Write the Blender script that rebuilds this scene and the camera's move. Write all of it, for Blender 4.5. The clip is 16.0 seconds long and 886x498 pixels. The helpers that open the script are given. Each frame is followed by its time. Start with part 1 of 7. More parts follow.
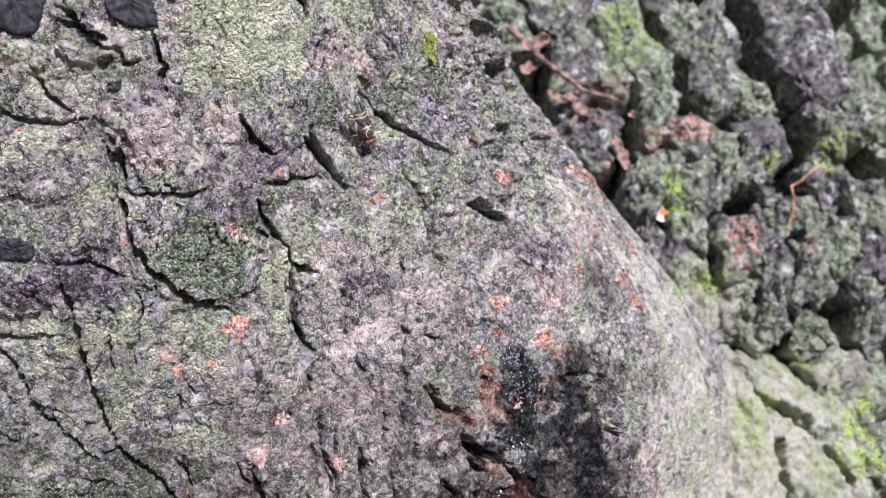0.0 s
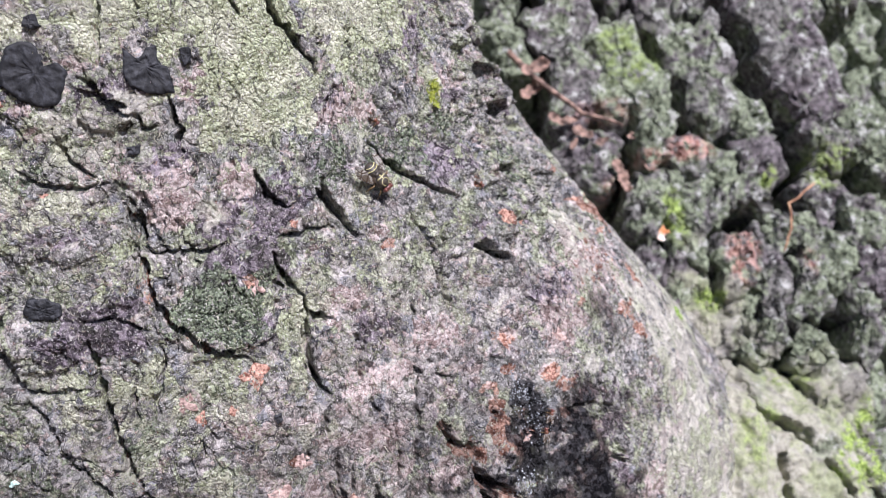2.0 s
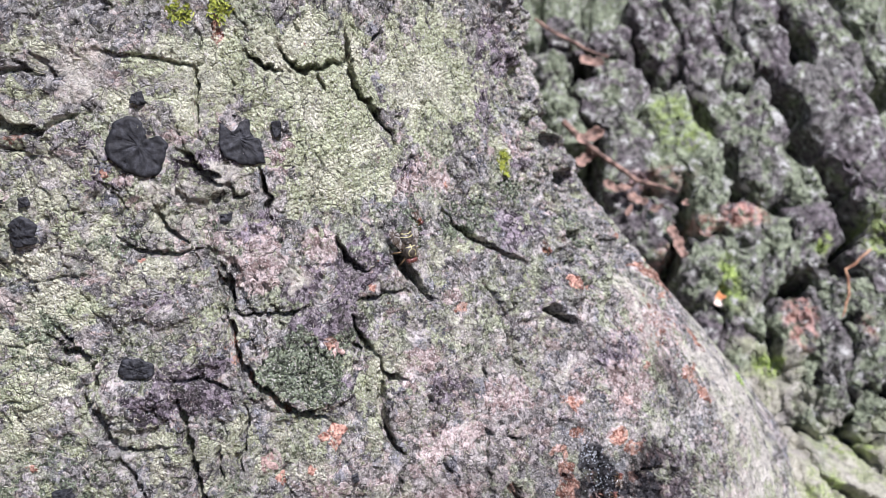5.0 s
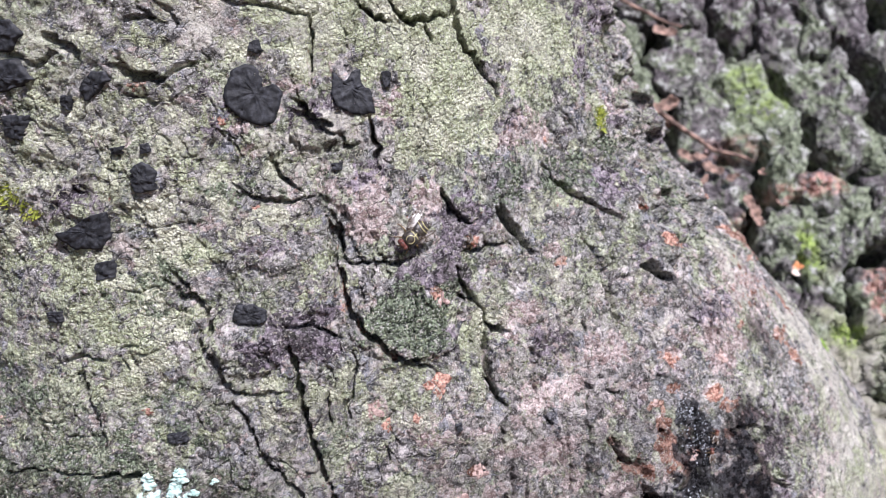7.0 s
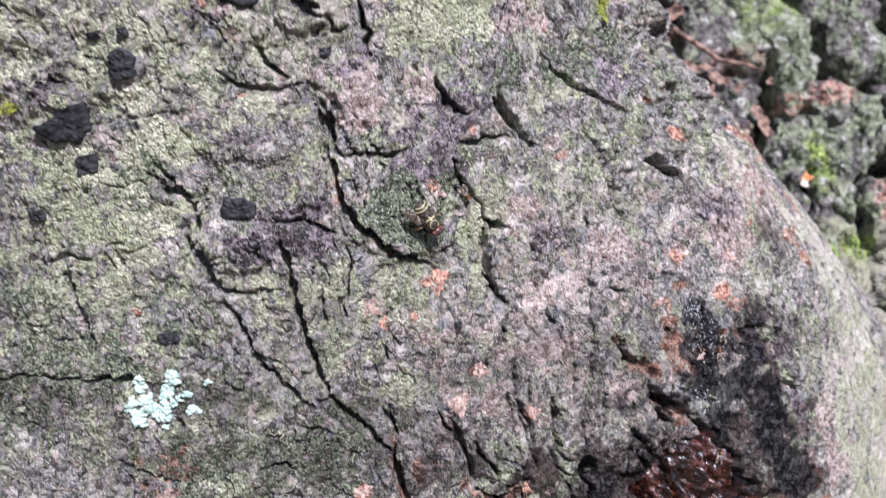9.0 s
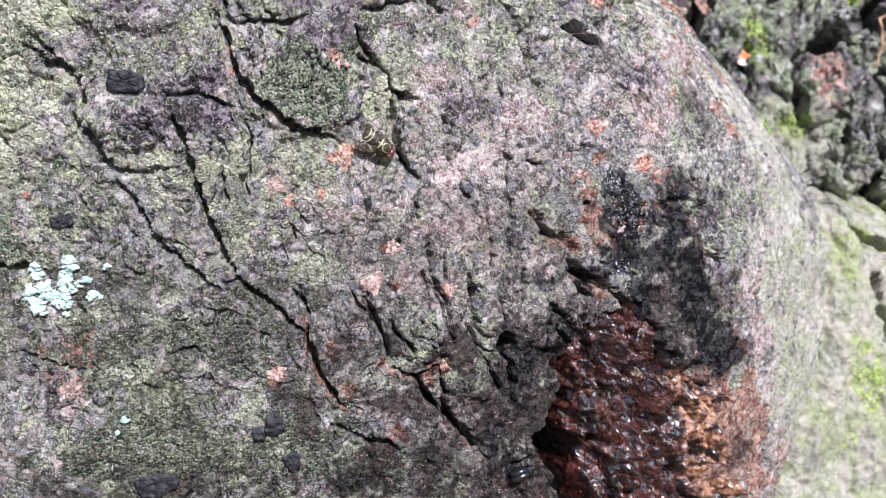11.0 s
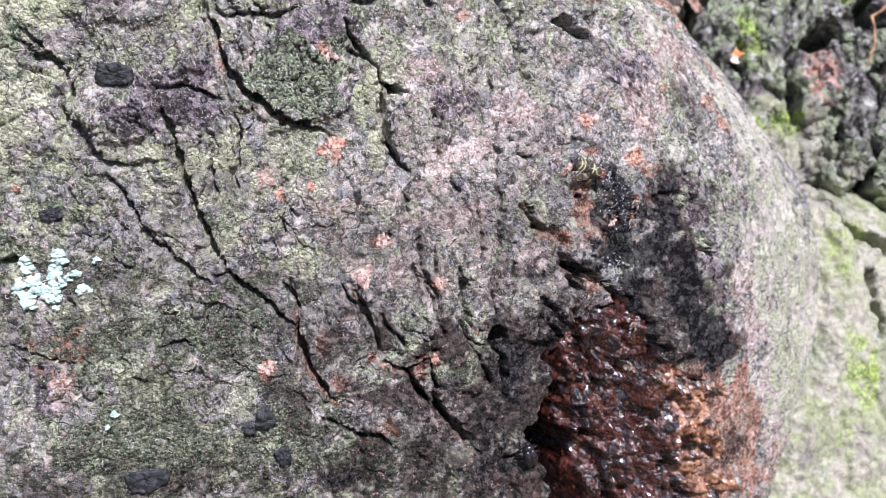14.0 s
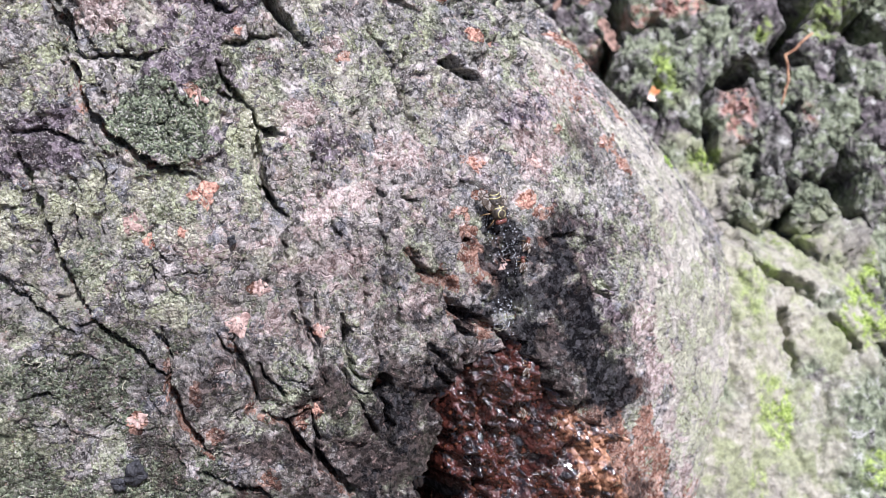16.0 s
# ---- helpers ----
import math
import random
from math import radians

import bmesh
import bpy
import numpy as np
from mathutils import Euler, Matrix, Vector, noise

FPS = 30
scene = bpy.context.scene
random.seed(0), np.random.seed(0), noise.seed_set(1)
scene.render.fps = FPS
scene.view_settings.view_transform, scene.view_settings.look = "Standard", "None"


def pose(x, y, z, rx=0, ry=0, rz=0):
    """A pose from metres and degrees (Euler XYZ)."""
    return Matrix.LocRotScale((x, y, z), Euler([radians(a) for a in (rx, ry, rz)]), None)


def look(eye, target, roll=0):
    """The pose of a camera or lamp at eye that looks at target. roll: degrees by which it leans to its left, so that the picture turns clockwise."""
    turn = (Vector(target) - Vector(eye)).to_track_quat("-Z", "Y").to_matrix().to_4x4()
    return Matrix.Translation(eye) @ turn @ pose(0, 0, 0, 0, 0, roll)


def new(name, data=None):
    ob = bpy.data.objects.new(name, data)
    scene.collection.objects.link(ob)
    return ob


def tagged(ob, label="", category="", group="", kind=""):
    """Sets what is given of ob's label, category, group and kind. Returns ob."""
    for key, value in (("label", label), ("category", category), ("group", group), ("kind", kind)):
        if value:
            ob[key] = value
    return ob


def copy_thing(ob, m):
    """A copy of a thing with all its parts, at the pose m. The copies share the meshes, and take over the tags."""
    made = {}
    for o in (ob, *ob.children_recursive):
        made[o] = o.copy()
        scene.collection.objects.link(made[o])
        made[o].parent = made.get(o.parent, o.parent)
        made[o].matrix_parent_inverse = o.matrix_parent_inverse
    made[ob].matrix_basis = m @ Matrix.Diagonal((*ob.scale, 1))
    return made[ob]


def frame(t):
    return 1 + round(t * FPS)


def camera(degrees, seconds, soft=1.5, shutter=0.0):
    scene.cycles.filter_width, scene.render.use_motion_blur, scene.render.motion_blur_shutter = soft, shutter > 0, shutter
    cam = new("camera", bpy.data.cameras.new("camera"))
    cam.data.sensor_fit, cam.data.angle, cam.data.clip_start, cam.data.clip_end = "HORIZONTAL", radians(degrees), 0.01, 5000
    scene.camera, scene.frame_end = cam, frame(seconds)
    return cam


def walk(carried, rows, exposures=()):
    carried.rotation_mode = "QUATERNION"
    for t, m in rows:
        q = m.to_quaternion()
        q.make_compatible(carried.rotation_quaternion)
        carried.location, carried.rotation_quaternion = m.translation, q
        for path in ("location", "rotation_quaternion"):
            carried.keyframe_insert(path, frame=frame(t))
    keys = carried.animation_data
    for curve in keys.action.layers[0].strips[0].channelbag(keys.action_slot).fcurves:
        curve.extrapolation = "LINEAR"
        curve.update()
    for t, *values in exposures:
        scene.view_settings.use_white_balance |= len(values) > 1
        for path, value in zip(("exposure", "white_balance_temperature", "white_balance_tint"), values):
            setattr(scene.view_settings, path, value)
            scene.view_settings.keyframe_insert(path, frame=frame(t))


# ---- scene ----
cam = camera(54.1, 16.0, soft=0.5, shutter=0.25)
cam.data.dof.use_dof, cam.data.dof.focus_distance, cam.data.dof.aperture_fstop = True, 0.166, 24.0
METRES, EYE, TILT, LEAN, TURN = 0.12, 0.5, -15.0, 0.0, 0.0
ROWS = [
    (0.0, 0.0, 0.0, 0.0, 0.0, 0.0, -0.0),
    (0.5, -0.0155, -0.035, 0.0128, 0.07, -2.16, 0.4),
    (1.0, -0.0262, -0.0576, 0.0072, 0.01, -2.44, 0.66),
    (1.5, -0.0189, -0.0596, 0.0472, -0.14, -1.78, 1.04),
    (2.0, -0.0104, -0.0542, 0.0895, 0.13, -0.5, 1.41),
    (2.5, -0.0052, -0.0562, 0.0952, 0.69, 0.7, 1.47),
    (3.0, -0.0354, -0.0916, 0.0756, 1.32, 1.74, 1.38),
    (3.5, -0.0667, -0.0982, 0.076, 1.62, 2.59, 1.4),
    (4.0, -0.0737, -0.1042, 0.0918, 1.89, 3.29, 1.33),
    (6.5, -0.1471, -0.1034, 0.077, 3.61, 3.93, 0.78),
    (7.0, -0.2071, -0.1185, 0.0191, 4.37, 3.38, 0.72),
    (7.5, -0.2352, -0.128, 0.0067, 4.99, 2.69, 0.79),
    (8.0, -0.233, -0.1171, 0.0068, 5.26, 2.35, 1.02),
    (8.5, -0.229, -0.1087, 0.0108, 5.26, 2.0, 1.24),
    (9.0, -0.1998, -0.0573, -0.0856, 4.73, 0.49, 1.74),
    (9.5, -0.1658, -0.0144, -0.1417, 3.68, -2.71, 2.47),
    (10.0, -0.1333, -0.0061, -0.1507, 2.93, -4.81, 3.04),
    (12.5, -0.0981, -0.0132, -0.1865, 2.75, -5.29, 3.46),
    (13.0, -0.1085, -0.0163, -0.1967, 2.87, -4.98, 3.46),
    (13.5, -0.1103, -0.0106, -0.1801, 2.84, -4.69, 3.53),
    (14.0, -0.0912, -0.0062, -0.1858, 2.7, -4.62, 3.56),
    (14.5, -0.0609, -0.0066, -0.1908, 2.36, -4.51, 3.69),
    (15.0, 0.0043, 0.0004, -0.188, 1.77, -3.98, 3.63),
    (15.5, 0.0444, 0.0225, -0.1778, 1.23, -3.33, 3.6),
    (16.0, 0.0632, 0.0377, -0.1688, 0.98, -2.87, 3.66),
]
walk(cam, [(t, pose(0, 0, EYE, TILT, LEAN, TURN) @ pose(METRES * x, METRES * y, METRES * z, 90 + pitch, roll, yaw)) for t, x, y, z, yaw, pitch, roll in ROWS],
     exposures=[(0.0, 0.50, 6050, 22), (4.0, 0.58, 6050, 21), (8.0, 0.56, 6050, 21), (12.0, 0.68, 6050, 21), (16.0, 0.70, 6050, 21)])

# ---- light: bright overcast woodland sky, softened sun from above, right and in front of the bark ----
SUN_WAY = Vector((0.34, -0.54, 0.77)).normalized()
world = bpy.data.worlds.new("woodland_sky")
scene.world = world
world.use_nodes = True
sky = world.node_tree.nodes.new("ShaderNodeTexSky")
sky.sky_type, sky.sun_disc = "NISHITA", False
sky.sun_elevation = math.asin(SUN_WAY.z)
sky.sun_rotation = math.atan2(SUN_WAY.x, SUN_WAY.y)
world.node_tree.links.new(sky.outputs[0], world.node_tree.nodes["Background"].inputs[0])
world.node_tree.nodes["Background"].inputs[1].default_value = 0.06
sun = bpy.data.lights.new("sun", "SUN")
sun.energy, sun.angle, sun.color = 5.0, radians(5), (1.0, 0.97, 0.94)
sun_ob = new("sun", sun)
sun_ob.matrix_world = look(SUN_WAY * 5, (0, 0, 0))


# ---- materials ----
class Nodes:
    """A small builder of node materials."""

    def __init__(self, name, rough=0.85):
        self.mat = bpy.data.materials.new(name)
        self.mat.use_nodes = True
        self.tree = self.mat.node_tree
        self.bsdf = self.tree.nodes["Principled BSDF"]
        self.bsdf.inputs["Roughness"].default_value = rough
        self.coords = self.tree.nodes.new("ShaderNodeTexCoord").outputs["Object"]

    def put(self, socket, value):
        if isinstance(value, (int, float)):
            socket.default_value = value
        elif isinstance(value, tuple):
            socket.default_value = (*value, 1.0)
        else:
            self.tree.links.new(value, socket)

    def stretch(self, x, y, z):
        n = self.tree.nodes.new("ShaderNodeMapping")
        self.put(n.inputs["Vector"], self.coords)
        n.inputs["Scale"].default_value = (x, y, z)
        return n.outputs[0]

    def noise(self, size, detail=4.0, rough=0.55, vector=None, warp=0.0):
        n = self.tree.nodes.new("ShaderNodeTexNoise")
        self.put(n.inputs["Vector"], vector or self.coords)
        n.inputs["Scale"].default_value = 1.0 / size
        n.inputs["Detail"].default_value, n.inputs["Roughness"].default_value = detail, rough
        n.inputs["Distortion"].default_value = warp
        return n.outputs["Fac"]

    def cells(self, size, vector=None, feature="F1"):
        n = self.tree.nodes.new("ShaderNodeTexVoronoi")
        n.feature = feature
        self.put(n.inputs["Vector"], vector or self.coords)
        n.inputs["Scale"].default_value = 1.0 / size
        return n.outputs["Distance"]

    def flakes(self, size, vector=None):
        """Distance from the middle of each cell, and a tone of its own for each."""
        n = self.tree.nodes.new("ShaderNodeTexVoronoi")
        self.put(n.inputs["Vector"], vector or self.coords)
        n.inputs["Scale"].default_value = 1.0 / size
        split = self.tree.nodes.new("ShaderNodeSeparateColor")
        self.tree.links.new(n.outputs["Color"], split.inputs[0])
        return n.outputs["Distance"], split.outputs[0]

    def warped(self, size, amount):
        n = self.tree.nodes.new("ShaderNodeTexNoise")
        self.put(n.inputs["Vector"], self.coords)
        n.inputs["Scale"].default_value, n.inputs["Detail"].default_value = 1.0 / size, 5.0
        v = self.tree.nodes.new("ShaderNodeVectorMath")
        v.operation = "MULTIPLY_ADD"
        self.tree.links.new(n.outputs["Color"], v.inputs[0])
        v.inputs[1].default_value = (amount, amount, amount * 0.7)
        self.tree.links.new(self.coords, v.inputs[2])
        return v.outputs[0]

    def step(self, value, low, high, out_low=0.0, out_high=1.0):
        n = self.tree.nodes.new("ShaderNodeMapRange")
        n.interpolation_type = "SMOOTHSTEP"
        self.put(n.inputs["Value"], value)
        for k, v in zip(("From Min", "From Max", "To Min", "To Max"), (low, high, out_low, out_high)):
            n.inputs[k].default_value = v
        return n.outputs[0]

    def math(self, op, a, b=0.0):
        n = self.tree.nodes.new("ShaderNodeMath")
        n.operation = op
        self.put(n.inputs[0], a), self.put(n.inputs[1], b)
        return n.outputs[0]

    def mix(self, fac, a, b):
        n = self.tree.nodes.new("ShaderNodeMix")
        n.data_type = "RGBA"
        self.put(n.inputs["Factor"], fac), self.put(n.inputs["A"], a), self.put(n.inputs["B"], b)
        return n.outputs["Result"]

    def attribute(self, name):
        n = self.tree.nodes.new("ShaderNodeAttribute")
        n.attribute_name = name
        return n.outputs["Fac"]

    def random(self):
        return self.tree.nodes.new("ShaderNodeObjectInfo").outputs["Random"]

    def island(self):
        return self.tree.nodes.new("ShaderNodeNewGeometry").outputs["Random Per Island"]

    def bump(self, height, strength, distance):
        n = self.tree.nodes.new("ShaderNodeBump")
        n.inputs["Strength"].default_value, n.inputs["Distance"].default_value = strength, distance
        self.put(n.inputs["Height"], height)
        self.tree.links.new(n.outputs[0], self.bsdf.inputs["Normal"])

    def colour(self, value):
        self.put(self.bsdf.inputs["Base Color"], value)
        return self

    def rough(self, value):
        self.put(self.bsdf.inputs["Roughness"], value)
        return self


def pale_crust(m, cream, green, flesh):
    """Pale crust with greenish and flesh-coloured clouds."""
    fine = m.noise(0.0016, 8, 0.72, None, 0.3)
    c = m.mix(m.step(fine, 0.28, 0.62), tuple(0.55 * v for v in cream), cream)
    c = m.mix(m.step(m.noise(0.010, 6, 0.66), 0.47, 0.57, 0, 0.8), c, m.mix(m.step(fine, 0.28, 0.62), tuple(0.48 * v for v in green), green))
    c = m.mix(m.step(m.noise(0.014, 6, 0.66, None, 0.4), 0.54, 0.62, 0, 0.7), c, m.mix(m.step(fine, 0.28, 0.62), tuple(0.45 * v for v in flesh), flesh))
    return m.mix(m.step(m.noise(0.0036, 6, 0.7), 0.36, 0.42, 0.6, 0), c, (0.20, 0.19, 0.165))


def bark_material():
    m = Nodes("lichened_bark", 0.9)
    grain = m.noise(0.0008, 8, 0.74)
    speck = m.noise(0.00045, 4, 0.65)
    patch = m.noise(0.0055, 8, 0.70, None, 0.6)
    crumbs = m.noise(0.0018, 8, 0.74, None, 0.3)
    streak = m.noise(0.0016, 7, 0.70, m.stretch(1, 1, 0.5), 0.8)
    broad = m.noise(0.020, 4)
    ragged = m.warped(0.0016, 0.0022)
    splits = m.cells(0.0034, ragged, "DISTANCE_TO_EDGE")
    scales, scale_tone = m.flakes(0.0013, ragged)
    grains, grain_tone = m.flakes(0.00062, m.warped(0.0009, 0.0006))

    def two(value, dark, light, low=0.36, high=0.64):
        return m.mix(m.step(value, low, high), dark, light)

    def cover(layer, by, k=2.2, low=0.42, high=0.56):
        return m.step(m.math("ADD", layer, m.math("MULTIPLY", m.math("SUBTRACT", by, 0.5), k)), low, high)

    tone = m.math("ADD", m.math("MULTIPLY", grain, 0.75), m.math("MULTIPLY", scale_tone, 0.25))
    fuzz = m.math("ADD", m.math("MULTIPLY", speck, 0.65), m.math("MULTIPLY", grain_tone, 0.35))
    # smooth lilac-grey bark under scurf of several kinds
    c = two(tone, (0.085, 0.082, 0.080), (0.47, 0.46, 0.44), 0.36, 0.64)
    c = m.mix(m.step(broad, 0.46, 0.60, 0, 0.6), c, two(tone, (0.074, 0.068, 0.069), (0.40, 0.378, 0.375), 0.38, 0.64))
    plain_bark = cover(m.attribute("bare"), broad, 1.5, 0.30, 0.70)
    c = m.mix(m.math("MULTIPLY", plain_bark, 0.75), c, two(tone, (0.074, 0.065, 0.062), (0.52, 0.47, 0.45), 0.36, 0.66))
    slate = m.step(m.noise(0.0062, 8, 0.68, None, 0.6), 0.55, 0.58, 0, 0.6)
    c = m.mix(slate, c, two(tone, (0.10, 0.11, 0.135), (0.39, 0.41, 0.47)))
    c = m.mix(m.step(patch, 0.525, 0.56, 0, 0.7), c, two(tone, (0.23, 0.205, 0.195), (0.80, 0.735, 0.70)))
    blush = m.step(m.math("ADD", m.noise(0.0040, 8, 0.72, m.stretch(0.8, 1, 1.25), 0.8), m.math("MULTIPLY", plain_bark, 0.03)), 0.565, 0.595, 0, 0.8)
    c = m.mix(blush, c, two(tone, (0.28, 0.205, 0.185), (0.80, 0.665, 0.61)))
    olive = m.step(m.noise(0.0075, 9, 0.72, m.stretch(1, 1, 0.85), 0.7), 0.485, 0.53, 0, 0.85)
    olive = m.math("MULTIPLY", olive, m.math("MULTIPLY", m.step(m.noise(0.026, 5, 0.62), 0.44, 0.55, 0.12, 1.0), m.math("SUBTRACT", 1.0, m.math("MULTIPLY", plain_bark, 0.75))))
    c = m.mix(olive, c, two(fuzz, (0.125, 0.145, 0.080), (0.65, 0.71, 0.49)))
    c = m.mix(m.step(crumbs, 0.355, 0.405, 0.65, 0), c, (0.045, 0.042, 0.043))
    # mapped growths and stains, each with a broken edge
    lilac = cover(m.attribute("lilac"), patch)
    c = m.mix(m.math("MULTIPLY", lilac, 0.85), c, two(tone, (0.040, 0.030, 0.041), (0.37, 0.305, 0.365), 0.40, 0.66))
    pink = cover(m.attribute("pink"), streak)
    c = m.mix(m.math("MULTIPLY", pink, 0.85), c, two(tone, (0.29, 0.20, 0.18), (0.88, 0.74, 0.70), 0.34, 0.64))
    pale = cover(m.attribute("pale"), patch, 1.6, 0.34, 0.62)
    c = m.mix(m.math("MULTIPLY", pale, 0.95), c, pale_crust(m, (0.76, 0.73, 0.63), (0.64, 0.67, 0.48), (0.70, 0.59, 0.55)))
    algae = cover(m.attribute("algae"), m.noise(0.0042, 9, 0.72, None, 0.5), 2.6, 0.46, 0.62)
    lichen = m.mix(m.step(m.noise(0.011, 5, 0.6), 0.42, 0.60), two(fuzz, (0.34, 0.37, 0.21), (0.68, 0.74, 0.49), 0.30, 0.64), two(fuzz, (0.48, 0.49, 0.34), (0.85, 0.86, 0.66), 0.30, 0.64))
    c = m.mix(m.math("MULTIPLY", algae, m.math("SUBTRACT", 0.88, m.math("MULTIPLY", plain_bark, 0.35))), c, lichen)
    moss = cover(m.attribute("moss"), m.noise(0.0036, 7, 0.72), 2.4, 0.44, 0.58)
    c = m.mix(m.math("MULTIPLY", moss, m.math("SUBTRACT", 0.9, m.math("MULTIPLY", plain_bark, 0.55))), c, two(fuzz, (0.040, 0.053, 0.034), (0.31, 0.38, 0.25), 0.36, 0.66))
    bare = m.math("SUBTRACT", 1.0, m.math("MULTIPLY", m.math("MAXIMUM", lilac, m.math("MAXIMUM", pale, algae)), 0.85))
    # powdery yellow-green crumbs gather in drifts
    dust = m.math("MULTIPLY", m.step(m.noise(0.0013, 6, 0.74, None, 0.4), 0.54, 0.60, 0, 0.85), m.step(m.noise(0.010, 5, 0.65), 0.47, 0.57))
    c = m.mix(m.math("MULTIPLY", dust, bare), c, two(fuzz, (0.18, 0.20, 0.105), (0.54, 0.58, 0.38)))
    rust = cover(m.attribute("rust"), m.noise(0.0022, 6, 0.70), 3.0, 0.48, 0.62)
    c = m.mix(rust, c, two(tone, (0.21, 0.090, 0.060), (0.66, 0.42, 0.32), 0.38, 0.64))
    fleck = m.step(m.noise(0.0008, 2, 0.5, m.stretch(1, 1, 0.6), 0.9), 0.635, 0.68)
    c = m.mix(m.math("MULTIPLY", fleck, 0.7), c, (0.70, 0.67, 0.62))
    c = m.mix(m.step(m.noise(0.00042, 1, 0.5, None, 0.6), 0.635, 0.68, 0, 0.75), c, (0.80, 0.79, 0.75))
    c = m.mix(m.step(m.noise(0.0006, 2, 0.5, None, 0.8), 0.30, 0.35, 0.65, 0), c, (0.040, 0.037, 0.039))
    line = m.math("MULTIPLY", m.step(splits, 0.010, 0.035, 1.0, 0.0), m.step(m.noise(0.0048, 4, 0.6), 0.50, 0.58, 0.0, 0.75))
    c = m.mix(line, c, (0.026, 0.023, 0.024))
    # moist bark, plus shade low on the stem painted as the same dark tone
    wet_dark = m.step(m.math("MULTIPLY", m.attribute("wet_dark"), m.step(m.math("ADD", patch, m.math("MULTIPLY", crumbs, 0.9)), 0.76, 0.98, 0.42, 1.0)), 0.03, 0.72)
    damp_dark = two(tone, (0.012, 0.009, 0.009), (0.096, 0.070, 0.063), 0.42, 0.66)
    damp_dark = m.mix(m.step(crumbs, 0.595, 0.63, 0, 0.85), damp_dark, two(tone, (0.30, 0.19, 0.17), (0.64, 0.50, 0.46), 0.4, 0.6))
    c = m.mix(m.math("MULTIPLY", wet_dark, 0.92), c, damp_dark)
    # black bark spots, plus painted shade inside the hollow
    tar_and_shade = cover(m.attribute("tar_and_shade"), m.math("ADD", m.math("MULTIPLY", patch, 0.5), m.math("MULTIPLY", streak, 0.5)), 3.2, 0.42, 0.60)
    c = m.mix(m.math("MULTIPLY", tar_and_shade, 0.82), c, two(tone, (0.007, 0.008, 0.010), (0.075, 0.080, 0.088), 0.44, 0.66))
    m.colour(c).rough(m.math("SUBTRACT", m.math("SUBTRACT", 0.92, m.math("MULTIPLY", wet_dark, 0.48)), m.math("MULTIPLY", tar_and_shade, 0.30)))
    m.bsdf.inputs["Specular IOR Level"].default_value = 0.15
    relief = m.math("ADD", m.math("MULTIPLY", grain, 0.9), m.math("MULTIPLY", speck, 0.8))
    relief = m.math("ADD", relief, m.math("MULTIPLY", m.step(splits, 0.0, 0.06), m.step(patch, 0.42, 0.55, 0.7, 0.1)))
    relief = m.math("SUBTRACT", relief, m.math("MULTIPLY", scales, 0.35))
    relief = m.math("SUBTRACT", relief, m.math("MULTIPLY", m.math("MULTIPLY", grains, m.math("MAXIMUM", algae, moss)), 0.9))
    m.bump(relief, 1.0, 0.001)
    return m.mat


def furrow_material():
    m = Nodes("furrowed_bark", 0.92)
    grain, patch, speck = m.noise(0.0022, 6, 0.68), m.noise(0.008, 6, 0.66, None, 0.5), m.noise(0.0009, 3)
    shade = m.random()
    # tones lowered overall, in place of canopy shade on this stem
    c = m.mix(m.step(grain, 0.36, 0.64), (0.020, 0.019, 0.018), (0.21, 0.205, 0.19))
    c = m.mix(m.step(m.math("ADD", m.noise(0.020, 4), m.math("MULTIPLY", shade, 0.24)), 0.62, 0.76, 0, 0.85), c, m.mix(m.step(grain, 0.36, 0.66), (0.036, 0.030, 0.034), (0.20, 0.172, 0.185)))
    c = m.mix(m.step(m.math("SUBTRACT", patch, m.math("MULTIPLY", shade, 0.18)), 0.36, 0.46, 0, 0.9), c,
              m.mix(m.step(grain, 0.34, 0.66), (0.038, 0.050, 0.027), (0.30, 0.35, 0.23)))
    c = m.mix(m.step(m.noise(0.0045, 5, 0.72), 0.56, 0.61, 0, 0.85), c, (0.44, 0.45, 0.42))
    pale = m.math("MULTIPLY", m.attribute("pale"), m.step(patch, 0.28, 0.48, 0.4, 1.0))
    # crust greener, and darker than the front stem's to offset stronger sun here
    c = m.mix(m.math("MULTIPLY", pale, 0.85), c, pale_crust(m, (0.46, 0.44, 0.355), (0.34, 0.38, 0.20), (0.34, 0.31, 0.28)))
    fresh = m.math("MULTIPLY", m.attribute("fresh"), m.step(m.noise(0.004, 5, 0.65), 0.42, 0.56))
    c = m.mix(fresh, c, m.mix(m.step(speck, 0.35, 0.7), (0.13, 0.20, 0.03), (0.46, 0.60, 0.16)))
    rust = m.math("MULTIPLY", m.attribute("rust"), m.step(m.noise(0.003, 5, 0.65), 0.42, 0.56))
    c = m.mix(rust, c, m.mix(m.step(grain, 0.35, 0.65), (0.22, 0.08, 0.06), (0.60, 0.36, 0.30)))
    m.colour(c)
    m.bump(m.math("ADD", grain, m.math("MULTIPLY", speck, 0.5)), 0.9, 0.0014)
    return m.mat


def plain(name, dark, light, size=0.001, rough=0.7, bump=0.4, low=0.35, high=0.65, coat=0.0, depth=0.0003):
    m = Nodes(name, rough)
    n = m.noise(size, 5, 0.6)
    m.colour(m.mix(m.step(n, low, high), dark, light))
    m.bump(n, bump, depth)
    m.bsdf.inputs["Coat Weight"].default_value = coat
    return m.mat


